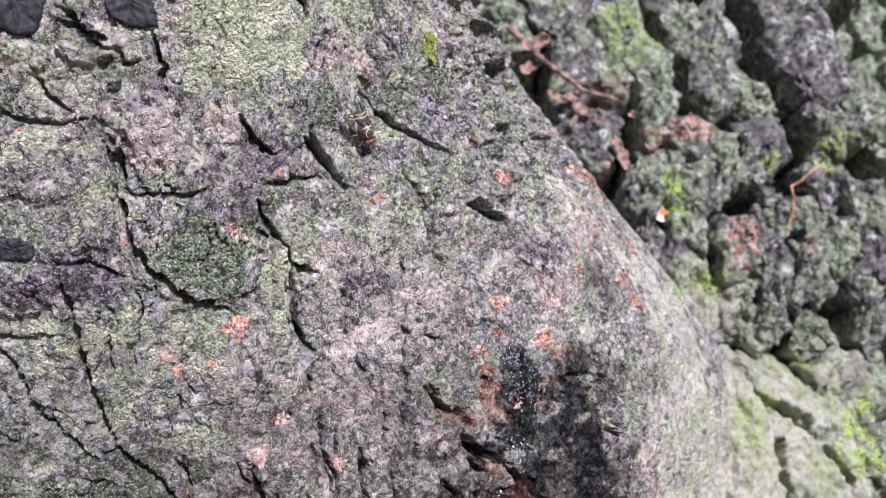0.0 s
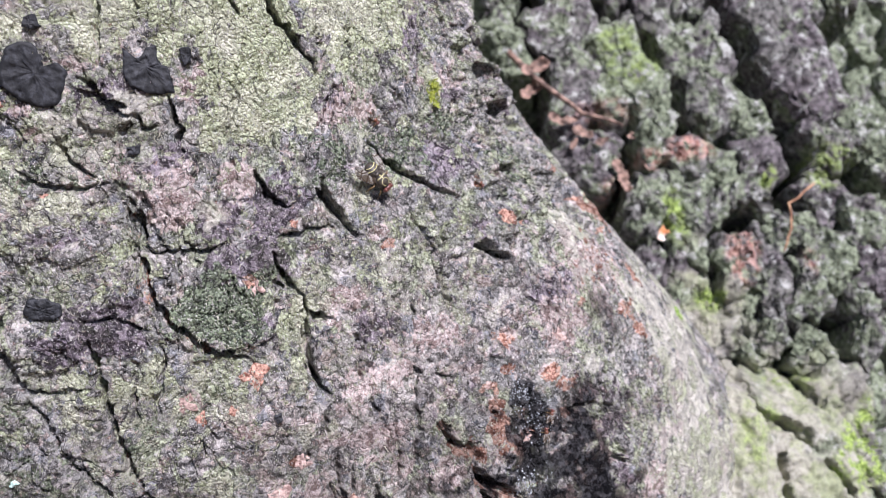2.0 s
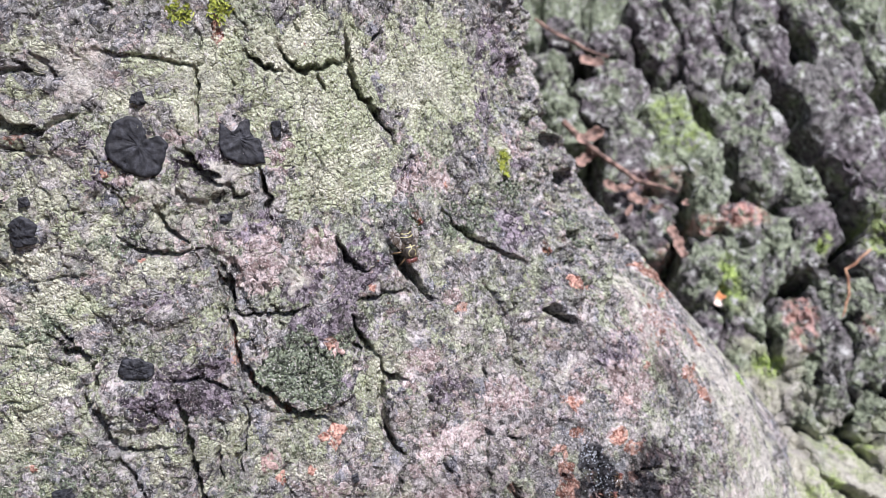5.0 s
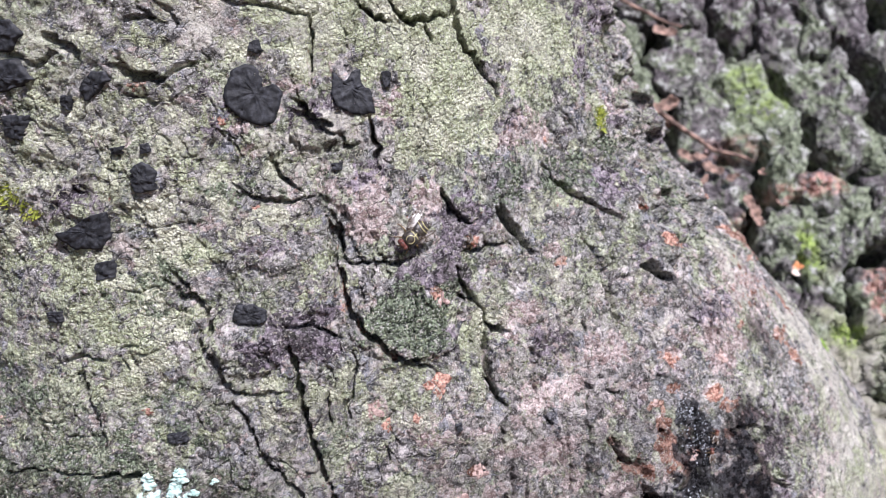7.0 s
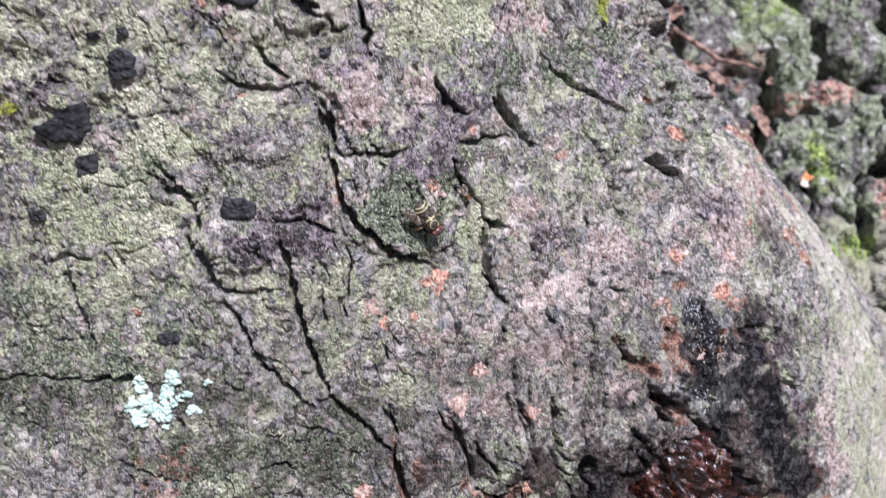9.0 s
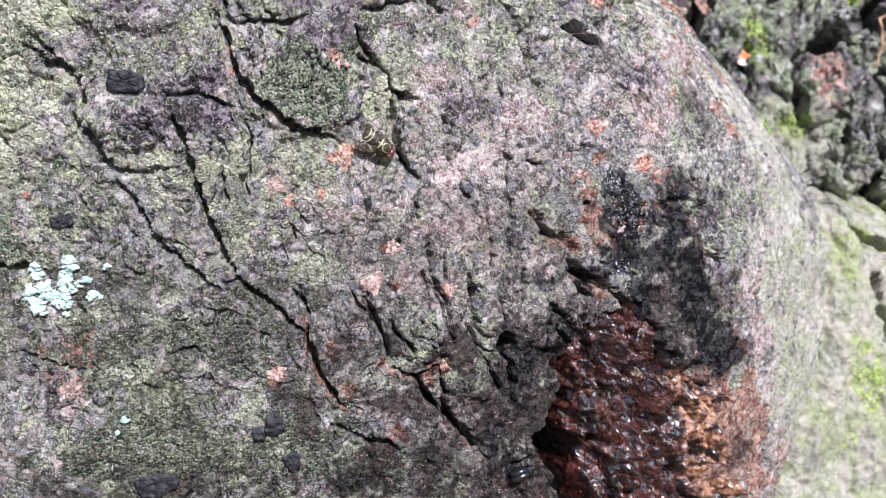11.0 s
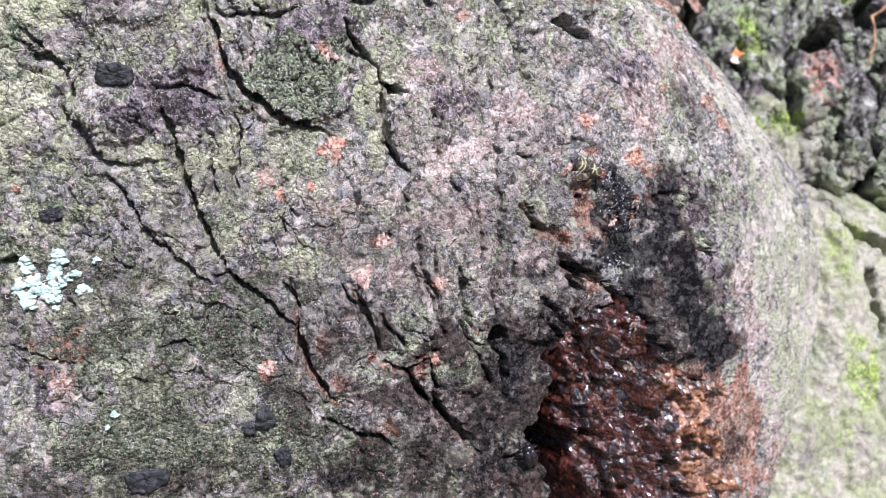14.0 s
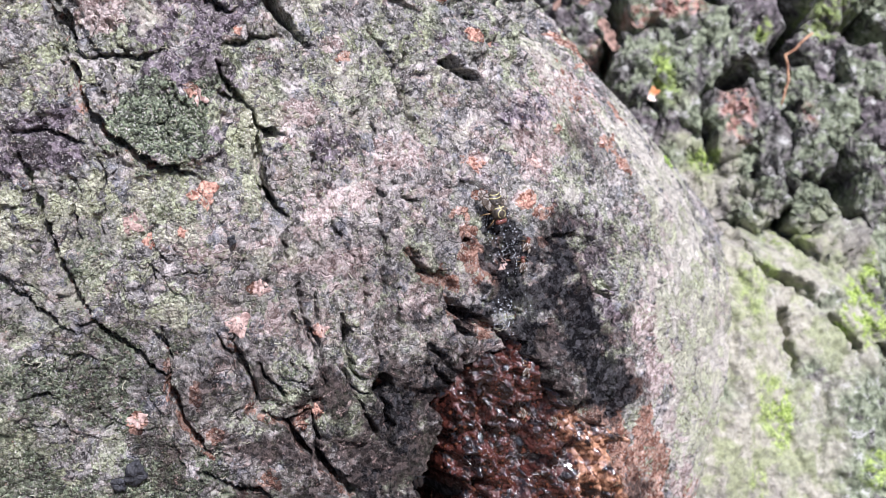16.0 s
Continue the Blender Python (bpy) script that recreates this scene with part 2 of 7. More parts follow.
BARK = bark_material()
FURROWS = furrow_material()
CRUST = plain("black_crust", (0.006, 0.007, 0.009), (0.040, 0.042, 0.050), 0.0012, 0.7, 0.7, 0.4, 0.75)
ORANGE = plain("orange_inner_bark", (0.13, 0.045, 0.028), (0.62, 0.38, 0.29), 0.0007, 0.85, 0.6, 0.36, 0.66)
PINK = plain("pink_inner_bark", (0.17, 0.105, 0.09), (0.54, 0.40, 0.35), 0.0009, 0.85, 0.6)
MINT = plain("mint_lichen", (0.30, 0.45, 0.40), (0.58, 0.73, 0.67), 0.0009, 0.9, 0.6)
STRAND = plain("pale_fibre", (0.32, 0.31, 0.22), (0.56, 0.54, 0.43), 0.004, 0.85, 0.2)
MOSS = plain("yellow_green_moss", (0.10, 0.13, 0.012), (0.36, 0.40, 0.05), 0.0012, 0.7, 0.3)
GREEN = plain("bright_green_moss", (0.10, 0.20, 0.02), (0.40, 0.58, 0.12), 0.0015, 0.7, 0.3)
DRY = plain("dry_leaf", (0.055, 0.030, 0.022), (0.34, 0.22, 0.17), 0.003, 0.75, 0.4)
TWIG = plain("orange_rootlet", (0.18, 0.08, 0.04), (0.44, 0.26, 0.15), 0.003, 0.7, 0.3)
BUD = plain("bud_scale", (0.55, 0.22, 0.08), (0.82, 0.76, 0.70), 0.006, 0.6, 0.2, 0.42, 0.58)
LITTER = plain("leaf_litter", (0.035, 0.022, 0.014), (0.16, 0.10, 0.06), 0.03, 0.95, 0.8, depth=0.01)
FLY_BLACK = plain("fly_black", (0.014, 0.011, 0.009), (0.070, 0.058, 0.044), 0.0006, 0.42, 0.3)
FLY_CREAM = plain("fly_cream", (0.30, 0.27, 0.10), (0.58, 0.54, 0.30), 0.0006, 0.5, 0.2)
STRIPE = plain("wasp_white", (0.55, 0.55, 0.48), (0.80, 0.80, 0.74), 0.0006, 0.5, 0.2)
FLY_RED = plain("fly_red_eye", (0.05, 0.015, 0.011), (0.17, 0.058, 0.045), 0.0004, 0.3, 0.2, coat=0.4)
FLY_LEG = plain("fly_leg", (0.05, 0.03, 0.015), (0.20, 0.13, 0.05), 0.0009, 0.5, 0.2)
AMBER = plain("small_fly_amber", (0.06, 0.020, 0.010), (0.19, 0.075, 0.04), 0.0006, 0.4, 0.2)
BEETLE = plain("beetle_black", (0.004, 0.004, 0.005), (0.014, 0.013, 0.013), 0.0008, 0.16, 0.15, coat=0.6)


def pulp_material():
    m = Nodes("wet_red_brown_pulp", 0.25)
    a, b = m.noise(0.0024, 6, 0.66), m.noise(0.0055, 6, 0.66)
    beads, bead_tone = m.flakes(0.0011, m.warped(0.002, 0.0008))
    tone = m.math("ADD", m.math("MULTIPLY", a, 0.75), m.math("MULTIPLY", bead_tone, 0.25))
    c = m.mix(m.step(tone, 0.34, 0.66), (0.0040, 0.0016, 0.0013), (0.068, 0.020, 0.0145))
    c = m.mix(m.step(b, 0.43, 0.52, 0.9, 0), c, (0.0035, 0.0016, 0.0013))
    c = m.mix(m.math("MULTIPLY", m.step(m.math("ADD", b, m.math("MULTIPLY", m.attribute("crumb"), 0.14)), 0.54, 0.64), m.attribute("crumb")), c,
              m.mix(m.step(tone, 0.36, 0.64), (0.075, 0.028, 0.014), (0.40, 0.215, 0.125)))
    m.colour(c).rough(m.step(a, 0.35, 0.65, 0.10, 0.36))
    m.bsdf.inputs["Coat Weight"].default_value = 0.6
    m.bsdf.inputs["Coat Roughness"].default_value = 0.12
    m.bump(m.math("SUBTRACT", m.noise(0.0011, 5, 0.6), m.math("MULTIPLY", beads, 0.5)), 0.8, 0.0006)
    return m.mat


def drop_material():
    m = Nodes("sap_drop", 0.06)
    m.colour((0.10, 0.035, 0.018))
    m.bsdf.inputs["Transmission Weight"].default_value = 0.4
    m.bsdf.inputs["IOR"].default_value = 1.36
    return m.mat


def wing_material():
    m = Nodes("veined_wing", 0.2)
    v = m.step(m.cells(0.0012, m.stretch(0.6, 1.0, 1.0), "DISTANCE_TO_EDGE"), 0.03, 0.11)
    spot = m.step(m.noise(0.0013, 3, 0.5), 0.50, 0.58)
    m.colour(m.mix(v, (0.045, 0.032, 0.022), m.mix(spot, (0.42, 0.39, 0.35), (0.10, 0.08, 0.06))))
    m.put(m.bsdf.inputs["Alpha"], m.math("SUBTRACT", 0.97, m.math("MULTIPLY", v, m.math("SUBTRACT", 0.55, m.math("MULTIPLY", spot, 0.3)))))
    return m.mat


# whitish colour stands in for the glints on moisture beads
BEAD_GLINT = plain("bead_glint_colour", (0.30, 0.33, 0.36), (0.72, 0.76, 0.80), 0.0008, 0.12, 0.1)
PULP, DROP, WING = pulp_material(), drop_material(), wing_material()


# ---- noise on arrays ----
def hashed(i, j, seed):
    n = (i.astype(np.int64) * 374761393 + j.astype(np.int64) * 668265263 + seed * 144269504) & 0x7FFFFFFF
    n = ((n ^ (n >> 13)) * 1274126177) & 0x7FFFFFFF
    return ((n ^ (n >> 16)) & 0xFFFF) / 65535.0


def grad_noise(x, y, seed):
    i, j = np.floor(x), np.floor(y)
    u, v = x - i, y - j
    fu, fv = u * u * u * (u * (u * 6 - 15) + 10), v * v * v * (v * (v * 6 - 15) + 10)
    total = 0
    for di in (0, 1):
        for dj in (0, 1):
            a = hashed(i + di, j + dj, seed) * 2 * math.pi
            g = np.cos(a) * (u - di) + np.sin(a) * (v - dj)
            total = total + g * (fu if di else 1 - fu) * (fv if dj else 1 - fv)
    return total * 1.5


def fbm(x, y, size, octaves, seed, gain=0.5):
    total, amp = 0, 1.0
    for k in range(octaves):
        total = total + amp * grad_noise(x / size + 17.3 * k, y / size - 9.1 * k, seed + k)
        size, amp = size / 2.03, amp * gain
    return total


def smooth(x, low, high):
    t = np.clip((x - low) / (high - low), 0, 1)
    return t * t * (3 - 2 * t)


def cell_edges(x, y, seed, jitter=0.9):
    """Distance to the nearest and second nearest of scattered points, one in each unit square."""
    i, j = np.floor(x), np.floor(y)
    one, two = np.full(x.shape, 9.0), np.full(x.shape, 9.0)
    for di in (-1, 0, 1):
        for dj in (-1, 0, 1):
            px = i + di + 0.5 + jitter * (hashed(i + di, j + dj, seed) - 0.5)
            py = j + dj + 0.5 + jitter * (hashed(i + di, j + dj, seed + 7) - 0.5)
            d = np.hypot(px - x, py - y)
            two = np.minimum(two, np.maximum(one, d))
            one = np.minimum(one, d)
    return one, two


# ---- mesh helpers ----
def link_mesh(name, verts, faces, material, parent=None, label="", flat=False):
    mesh = bpy.data.meshes.new(name)
    mesh.from_pydata(verts, [], faces)
    mesh.materials.append(material)
    if not flat:
        mesh.polygons.foreach_set("use_smooth", [True] * len(mesh.polygons))
    mesh.update()
    ob = new(name, mesh)
    ob.parent = parent
    return tagged(ob, label)


def grid_mesh(name, points, material, parent=None, closed=False, layers=None):
    """A sheet from an array of rows x columns x 3, closed round its columns if wanted, with named values per point."""
    rows, cols = points.shape[:2]
    mesh = bpy.data.meshes.new(name)
    wide = cols if closed else cols - 1
    a = (np.arange(rows - 1)[:, None] * cols + np.arange(wide)[None, :]).ravel()
    nxt = (np.arange(rows - 1)[:, None] * cols + ((np.arange(wide) + 1) % cols)[None, :]).ravel()
    quads = np.stack([a, nxt, nxt + cols, a + cols], 1).astype(np.int32)
    mesh.vertices.add(rows * cols)
    mesh.vertices.foreach_set("co", points.reshape(-1).astype(np.float32))
    mesh.loops.add(quads.size)
    mesh.loops.foreach_set("vertex_index", quads.ravel())
    mesh.polygons.add(len(quads))
    mesh.polygons.foreach_set("loop_start", np.arange(len(quads), dtype=np.int32) * 4)
    mesh.polygons.foreach_set("use_smooth", np.ones(len(quads), dtype=bool))
    mesh.materials.append(material)
    mesh.update(calc_edges=True)
    for key, values in (layers or {}).items():
        mesh.attributes.new(key, "FLOAT", "POINT").data.foreach_set("value", values.ravel().astype(np.float32))
    ob = new(name, mesh)
    ob.parent = parent
    return ob


def part(name, bm, material, parent, label=""):
    mesh = bpy.data.meshes.new(name)
    for f in bm.faces:
        f.smooth = True
    bm.to_mesh(mesh)
    bm.free()
    mesh.materials.append(material)
    ob = new(name, mesh)
    ob.parent = parent
    return tagged(ob, label)


def ball(rx, ry, rz, at=(0, 0, 0), turn=(0, 0, 0), detail=14):
    bm = bmesh.new()
    bmesh.ops.create_uvsphere(bm, u_segments=detail, v_segments=max(6, detail * 2 // 3), radius=1)
    bm.transform(pose(*at, *turn) @ Matrix.Diagonal((rx, ry, rz, 1)))
    return bm


def tube(points, radii, sides=6):
    bm, rings = bmesh.new(), []
    points = [Vector(p) for p in points]
    for k, p in enumerate(points):
        way = (points[min(k + 1, len(points) - 1)] - points[max(k - 1, 0)]).normalized()
        q = way.to_track_quat("Z", "Y")
        rings.append([bm.verts.new(p + q @ Vector((radii[k] * math.cos(2 * math.pi * a / sides), radii[k] * math.sin(2 * math.pi * a / sides), 0))) for a in range(sides)])
    for r0, r1 in zip(rings, rings[1:]):
        for a in range(sides):
            bm.faces.new((r0[a], r0[(a + 1) % sides], r1[(a + 1) % sides], r1[a]))
    bm.faces.new(rings[0][::-1]), bm.faces.new(rings[-1])
    return bm


# ---- the leaning stem: round an upright axis; s runs round it (100 per radian), h up it, both in mm ----
AXIS_X, AXIS_Y, MID_Z = -0.06, 0.25, 0.44
FORM = np.array([
    [110.60, -30.72, -0.16, 5.29, -0.49],
    [-9.21, -39.22, 0.29, 5.41, 0.26],
    [8.83, -3.95, 1.31, 0.08, -0.94],
    [-3.54, 4.58, 2.53, -1.72, -0.81],
    [-5.76, 2.73, 0.99, -2.39, 1.45],
    [3.02, 1.23, -1.02, 0.01, 0.27],
    [0.88, -0.33, -0.37, 0.74, -0.15],
    [-0.73, -1.65, -0.24, 0.18, -0.15],
    [1.09, -1.67, 0.91, 0.66, -0.89]])


def stem_radius(s, h):
    """Radius of the stem in metres, a smooth swelling form with a root flare."""
    th = s / 100
    back = smooth(th, 2.4, 5.18)
    u = np.clip((np.where(th > 3.79, th - 2 * math.pi, th) - 0.65) / 1.75, -1, 1)
    v = np.clip(h / 110, -1, 1)
    total, a, b = 0, np.arccos(u), np.arccos(v)
    far = 0
    for i in range(FORM.shape[0]):
        for j in range(FORM.shape[1]):
            total = total + FORM[i, j] * np.cos(i * a) * np.cos(j * b)
            far = far + FORM[i, j] * ((1 - back) * 1.0 + back * (-1.0) ** i) * np.cos(j * b)
    total = np.where((th > 2.4) & (th < 5.18), far, total)
    return (total + np.clip(-h - 110, 0, 400) * 0.12) / 1000


def stem_point(s, h, out=0.0):
    r = stem_radius(s, h) + out / 1000
    return np.stack([AXIS_X + r * np.sin(s / 100), AXIS_Y - r * np.cos(s / 100), MID_Z + h / 1000], -1)


S_FINE, H_FINE = (-74.0, 170.0), (-112.0, 96.0)
fine_s = np.arange(S_FINE[0], S_FINE[1], 0.235)
fine_h = np.arange(H_FINE[0], H_FINE[1], 0.30)
S_LINE = np.concatenate([np.linspace(-110, S_FINE[0], 30, endpoint=False), fine_s, np.linspace(S_FINE[1], 518, 90, endpoint=False)])
H_LINE = np.concatenate([np.linspace(-450, H_FINE[0], 60, endpoint=False), fine_h, np.linspace(H_FINE[1], 700, 90), np.linspace(740, 2600, 40)])
S, H = np.meshgrid(S_LINE, H_LINE)
RELIEF = np.zeros(S.shape)
LAYERS = {k: np.zeros(S.shape) for k in ("algae", "moss", "lilac", "pink", "pale", "rust", "wet_dark", "tar_and_shade", "bare")}
RAGGED = 0.55 * fbm(S, H, 6.0, 4, 11) + 0.25 * fbm(S, H, 1.6, 2, 15)
WANDER_S, WANDER_H = 0.7 * fbm(S, H, 3.2, 3, 21), 0.7 * fbm(S, H, 3.2, 3, 25)
THICK = 1 + 0.5 * fbm(S, H, 4.0, 3, 29)


def window(s0, s1, h0, h1):
    return (slice(*np.searchsorted(H_LINE, (h0, h1))), slice(*np.searchsorted(S_LINE, (s0, s1))))


def stain(kind, s, h, rs, rh, strength):
    w = window(s - 3 * rs, s + 3 * rs, h - 3 * rh, h + 3 * rh)
    rho = np.hypot((S[w] - s) / rs, (H[w] - h) / rh) + RAGGED[w]
    soft = 0.45 if kind in ("pale", "wet_dark", "bare") else 0.0
    LAYERS[kind][w] = np.maximum(LAYERS[kind][w], strength * smooth(-rho, -1.2 - 0.6 * soft, -0.6 + soft))


def swelling(s, h, rs, rh, height):
    w = window(s - 2.6 * rs, s + 2.6 * rs, h - 2.6 * rh, h + 2.6 * rh)
    rho = np.hypot((S[w] - s) / rs, (H[w] - h) / rh) + 0.4 * RAGGED[w]
    RELIEF[w] += height * smooth(-rho, -1.15, -0.75)


def pit(s, h, rs, rh, depth):
    w = window(s - 2.6 * rs, s + 2.6 * rs, h - 2.6 * rh, h + 2.6 * rh)
    rho = np.hypot((S[w] - s) / rs, (H[w] - h) / rh) + 0.35 * RAGGED[w]
    RELIEF[w] -= depth * smooth(-rho, -1.1, -0.7)


def crack(points, width, depth, lip, rust):
    """A split along a line; lip raises the bark on its right-hand side (minus: on its left)."""
    (s0, h0), (s1, h1) = np.min(points, 0) - 9, np.max(points, 0) + 9
    w = window(s0, s1, h0, h1)
    x, y = S[w] + WANDER_S[w], H[w] + WANDER_H[w]
    best, side, along = np.full(x.shape, 99.0), np.zeros(x.shape), np.zeros(x.shape)
    for k, ((ax, ay), (bx, by)) in enumerate(zip(points, points[1:])):
        dx, dy = bx - ax, by - ay
        t = np.clip(((x - ax) * dx + (y - ay) * dy) / (dx * dx + dy * dy + 1e-9), 0, 1)
        d = np.hypot(x - ax - t * dx, y - ay - t * dy)
        near = d < best
        best = np.where(near, d, best)
        side = np.where(near, np.sign((x - ax) * dy - (y - ay) * dx), side)
        along = np.where(near, (k + t) / (len(points) - 1), along)
    taper = np.clip(4 * along * (1 - along) + 0.25, 0.3, 1)
    half = np.maximum((0.58 * width + 0.10) * np.clip(THICK[w], 0.55, 1.5) * taper, 0.42)
    RELIEF[w] -= 1.3 * depth * taper * np.clip(1 - best / half, 0, 1) ** 0.6
    if lip:
        RELIEF[w] += abs(lip) * (side * np.sign(lip) > 0) * np.exp(-best / 3.0) * taper
    if rust:
        LAYERS["rust"][w] = np.maximum(LAYERS["rust"][w], 0.9 * rust * np.exp(-((best - 0.3 * side * width) / (width * 0.45 + 0.15)) ** 2))


# growths and stains on the bark; broad low dark ones also paint in shade
stain("algae", 26.5, 60.0, 14.8, 14.8, 1.00)
stain("algae", 19.0, 76.1, 22.0, 12.1, 0.85)
stain("algae", 56.4, 75.7, 22.4, 15.7, 0.80)
stain("algae", -5.9, 75.5, 14.9, 10.3, 0.60)
stain("algae", -31.4, 74.2, 10.4, 12.7, 0.50)
stain("algae", -20.6, 48.8, 10.6, 7.4, 0.55)
stain("algae", -35.9, 20.7, 13.3, 10.1, 0.70)
stain("algae", -38.8, 4.7, 16.2, 11.4, 0.40)
stain("algae", 56.0, 36.5, 10.0, 4.8, 0.60)
stain("algae", 39.0, 58.2, 8.1, 3.5, 0.60)
stain("algae", 95.7, 38.9, 13.8, 6.2, 0.50)
stain("algae", 35.3, 13.8, 5.5, 6.9, 0.70)
stain("algae", 5.8, 8.4, 6.6, 3.4, 0.50)
stain("algae", -27.0, 20.5, 2.9, 1.6, 1.00)
stain("algae", -25.9, 20.5, 2.5, 1.4, 1.00)
stain("algae", -10.9, 5.7, 3.6, 2.0, 0.80)
stain("algae", 30.7, 4.5, 3.6, 8.5, 0.70)
stain("algae", 3.4, 2.8, 6.0, 4.1, 0.60)
stain("algae", -11.8, -1.5, 4.5, 6.2, 0.50)
stain("algae", 13.4, -19.5, 5.3, 3.3, 0.70)
stain("algae", 33.0, -12.4, 7.1, 3.3, 0.60)
stain("algae", 68.5, 7.6, 5.3, 7.7, 0.40)
stain("algae", -11.8, -43.8, 9.0, 6.8, 0.50)
stain("algae", -6.6, -57.0, 7.5, 9.5, 0.50)
stain("algae", -20.0, -24.3, 5.4, 5.4, 0.40)
stain("algae", 148.1, -16.6, 1.9, 4.7, 0.90)
stain("algae", 143.0, -95.6, 2.1, 14.0, 0.50)
stain("algae", 136.5, -52.1, 15.1, 6.6, 0.35)
stain("moss", 16.8, 16.2, 11.8, 8.0, 0.90)
stain("moss", 62.9, 42.7, 10.7, 4.9, 0.60)
stain("moss", -30.6, 26.2, 7.7, 6.7, 0.50)
stain("moss", -1.5, 45.2, 6.2, 6.5, 0.40)
stain("moss", 1.0, -34.5, 5.9, 7.9, 0.70)
stain("moss", 7.4, -42.7, 5.2, 4.6, 0.60)
stain("moss", -27.6, -2.9, 8.2, 6.2, 0.45)
stain("moss", -14.5, -34.0, 10.7, 8.9, 0.40)
stain("moss", 25.7, -47.4, 5.6, 7.0, 0.50)
stain("moss", 101.3, 35.6, 9.8, 7.2, 0.50)
stain("lilac", -6.9, 13.4, 9.6, 4.5, 0.95)
stain("lilac", 22.6, 25.2, 9.5, 5.7, 0.90)
stain("lilac", -0.9, 58.3, 6.0, 4.3, 0.70)
stain("lilac", 110.1, 54.2, 18.8, 8.0, 0.40)
stain("lilac", 88.6, 25.4, 16.0, 6.0, 0.40)
stain("lilac", 58.8, 48.5, 15.9, 7.3, 0.38)
stain("lilac", -40.7, 45.3, 8.7, 5.4, 0.50)
stain("lilac", -21.8, 64.7, 4.3, 3.1, 0.50)
stain("lilac", -14.0, 35.2, 8.5, 4.4, 0.60)
stain("lilac", 81.8, 78.1, 16.1, 11.7, 0.50)
stain("lilac", 24.5, 11.8, 5.8, 4.2, 0.50)
stain("lilac", 96.3, -29.8, 10.8, 19.0, 0.50)
stain("lilac", -0.6, -30.7, 11.5, 6.7, 0.35)
stain("pink", 20.9, 41.1, 5.2, 3.2, 1.00)
stain("pink", 7.0, 37.7, 6.7, 6.2, 0.70)
stain("pink", -14.5, 52.1, 2.8, 1.7, 0.90)
stain("pink", 50.2, 51.5, 10.3, 3.6, 0.70)
stain("pink", -29.7, 69.1, 2.3, 1.6, 0.70)
stain("pink", 53.9, 26.4, 4.8, 1.7, 0.60)
stain("pink", 42.5, 14.1, 5.1, 2.7, 0.60)
stain("pink", 12.8, 58.5, 3.1, 5.0, 0.60)
stain("pink", 114.4, 8.4, 19.1, 11.8, 0.50)
stain("pink", 93.0, -2.5, 9.2, 3.5, 0.60)
stain("pink", 40.5, 9.3, 3.9, 2.7, 0.60)
stain("pink", 46.1, -15.0, 8.5, 2.5, 0.60)
stain("pink", 31.4, -22.4, 3.0, 4.0, 0.80)
stain("pink", -30.0, -37.6, 2.6, 5.0, 1.00)
stain("pink", 8.0, -1.9, 2.1, 2.1, 0.90)
stain("pink", -4.5, -56.2, 1.6, 3.6, 0.60)
stain("pink", -33.0, -51.0, 1.4, 4.6, 0.60)
stain("pink", 19.8, -4.9, 4.5, 2.2, 0.50)
stain("pink", 118.5, -71.7, 6.1, 9.2, 0.50)
stain("pink", 114.4, -94.3, 12.6, 15.6, 0.40)
stain("pale", 133.7, -25.1, 15.8, 21.9, 0.70)
stain("pale", 130.2, -58.6, 17.0, 20.1, 0.85)
stain("pale", 150.6, -122.6, 24.2, 31.7, 1.00)
stain("pale", 149.2, -10.4, 10.7, 15.6, 0.50)
stain("pale", 138.9, -118.8, 2.1, 22.1, 1.00)
stain("pale", 159.9, -69.8, 16.1, 23.8, 1.00)
stain("pale", 154.9, -14.7, 10.7, 13.5, 0.80)
stain("pale", 146.5, 2.4, 1.9, 9.8, 0.80)
stain("pale", 122.0, -43.5, 8.0, 11.0, 0.70)
stain("pale", 99.8, -11.1, 3.7, 2.1, 0.90)
stain("pale", 9.7, 11.4, 3.1, 5.1, 0.50)
stain("pale", -23.2, -11.9, 3.6, 2.3, 0.80)
stain("pale", 59.0, 13.3, 8.2, 6.6, 0.25)
stain("pale", 80.1, 7.3, 8.3, 6.8, 0.40)
stain("pale", -12.3, 51.7, 2.9, 1.9, 0.60)
stain("pale", -4.4, -13.4, 4.2, 2.7, 0.80)
stain("pale", -23.2, -12.5, 2.7, 1.9, 0.90)
stain("pale", -22.7, -44.0, 1.0, 1.7, 0.90)
stain("rust", 132.2, 13.7, 9.1, 0.6, 0.90)
stain("rust", 142.0, 8.7, 3.2, 2.5, 0.90)
stain("rust", 119.7, -8.4, 2.9, 3.2, 0.90)
stain("rust", 118.0, -3.2, 4.7, 1.8, 0.70)
stain("rust", 88.2, -9.9, 2.7, 1.9, 0.80)
stain("rust", 72.3, -19.5, 2.3, 1.6, 0.70)
stain("rust", 80.1, -21.8, 3.0, 2.4, 0.80)
stain("rust", 102.6, 2.5, 2.2, 1.9, 0.60)
stain("rust", 74.4, -23.0, 3.6, 2.5, 0.60)
stain("rust", 98.3, -82.3, 10.8, 17.5, 0.80)
stain("rust", 92.4, -61.4, 6.9, 4.0, 0.70)
stain("rust", 114.9, -101.7, 9.5, 7.4, 0.50)
stain("rust", 3.6, -38.5, 1.6, 2.3, 0.90)
stain("rust", 34.8, -42.4, 2.3, 1.5, 0.70)
stain("rust", 24.4, -40.2, 1.4, 1.4, 0.80)
stain("rust", 56.2, 23.7, 2.2, 1.5, 0.80)
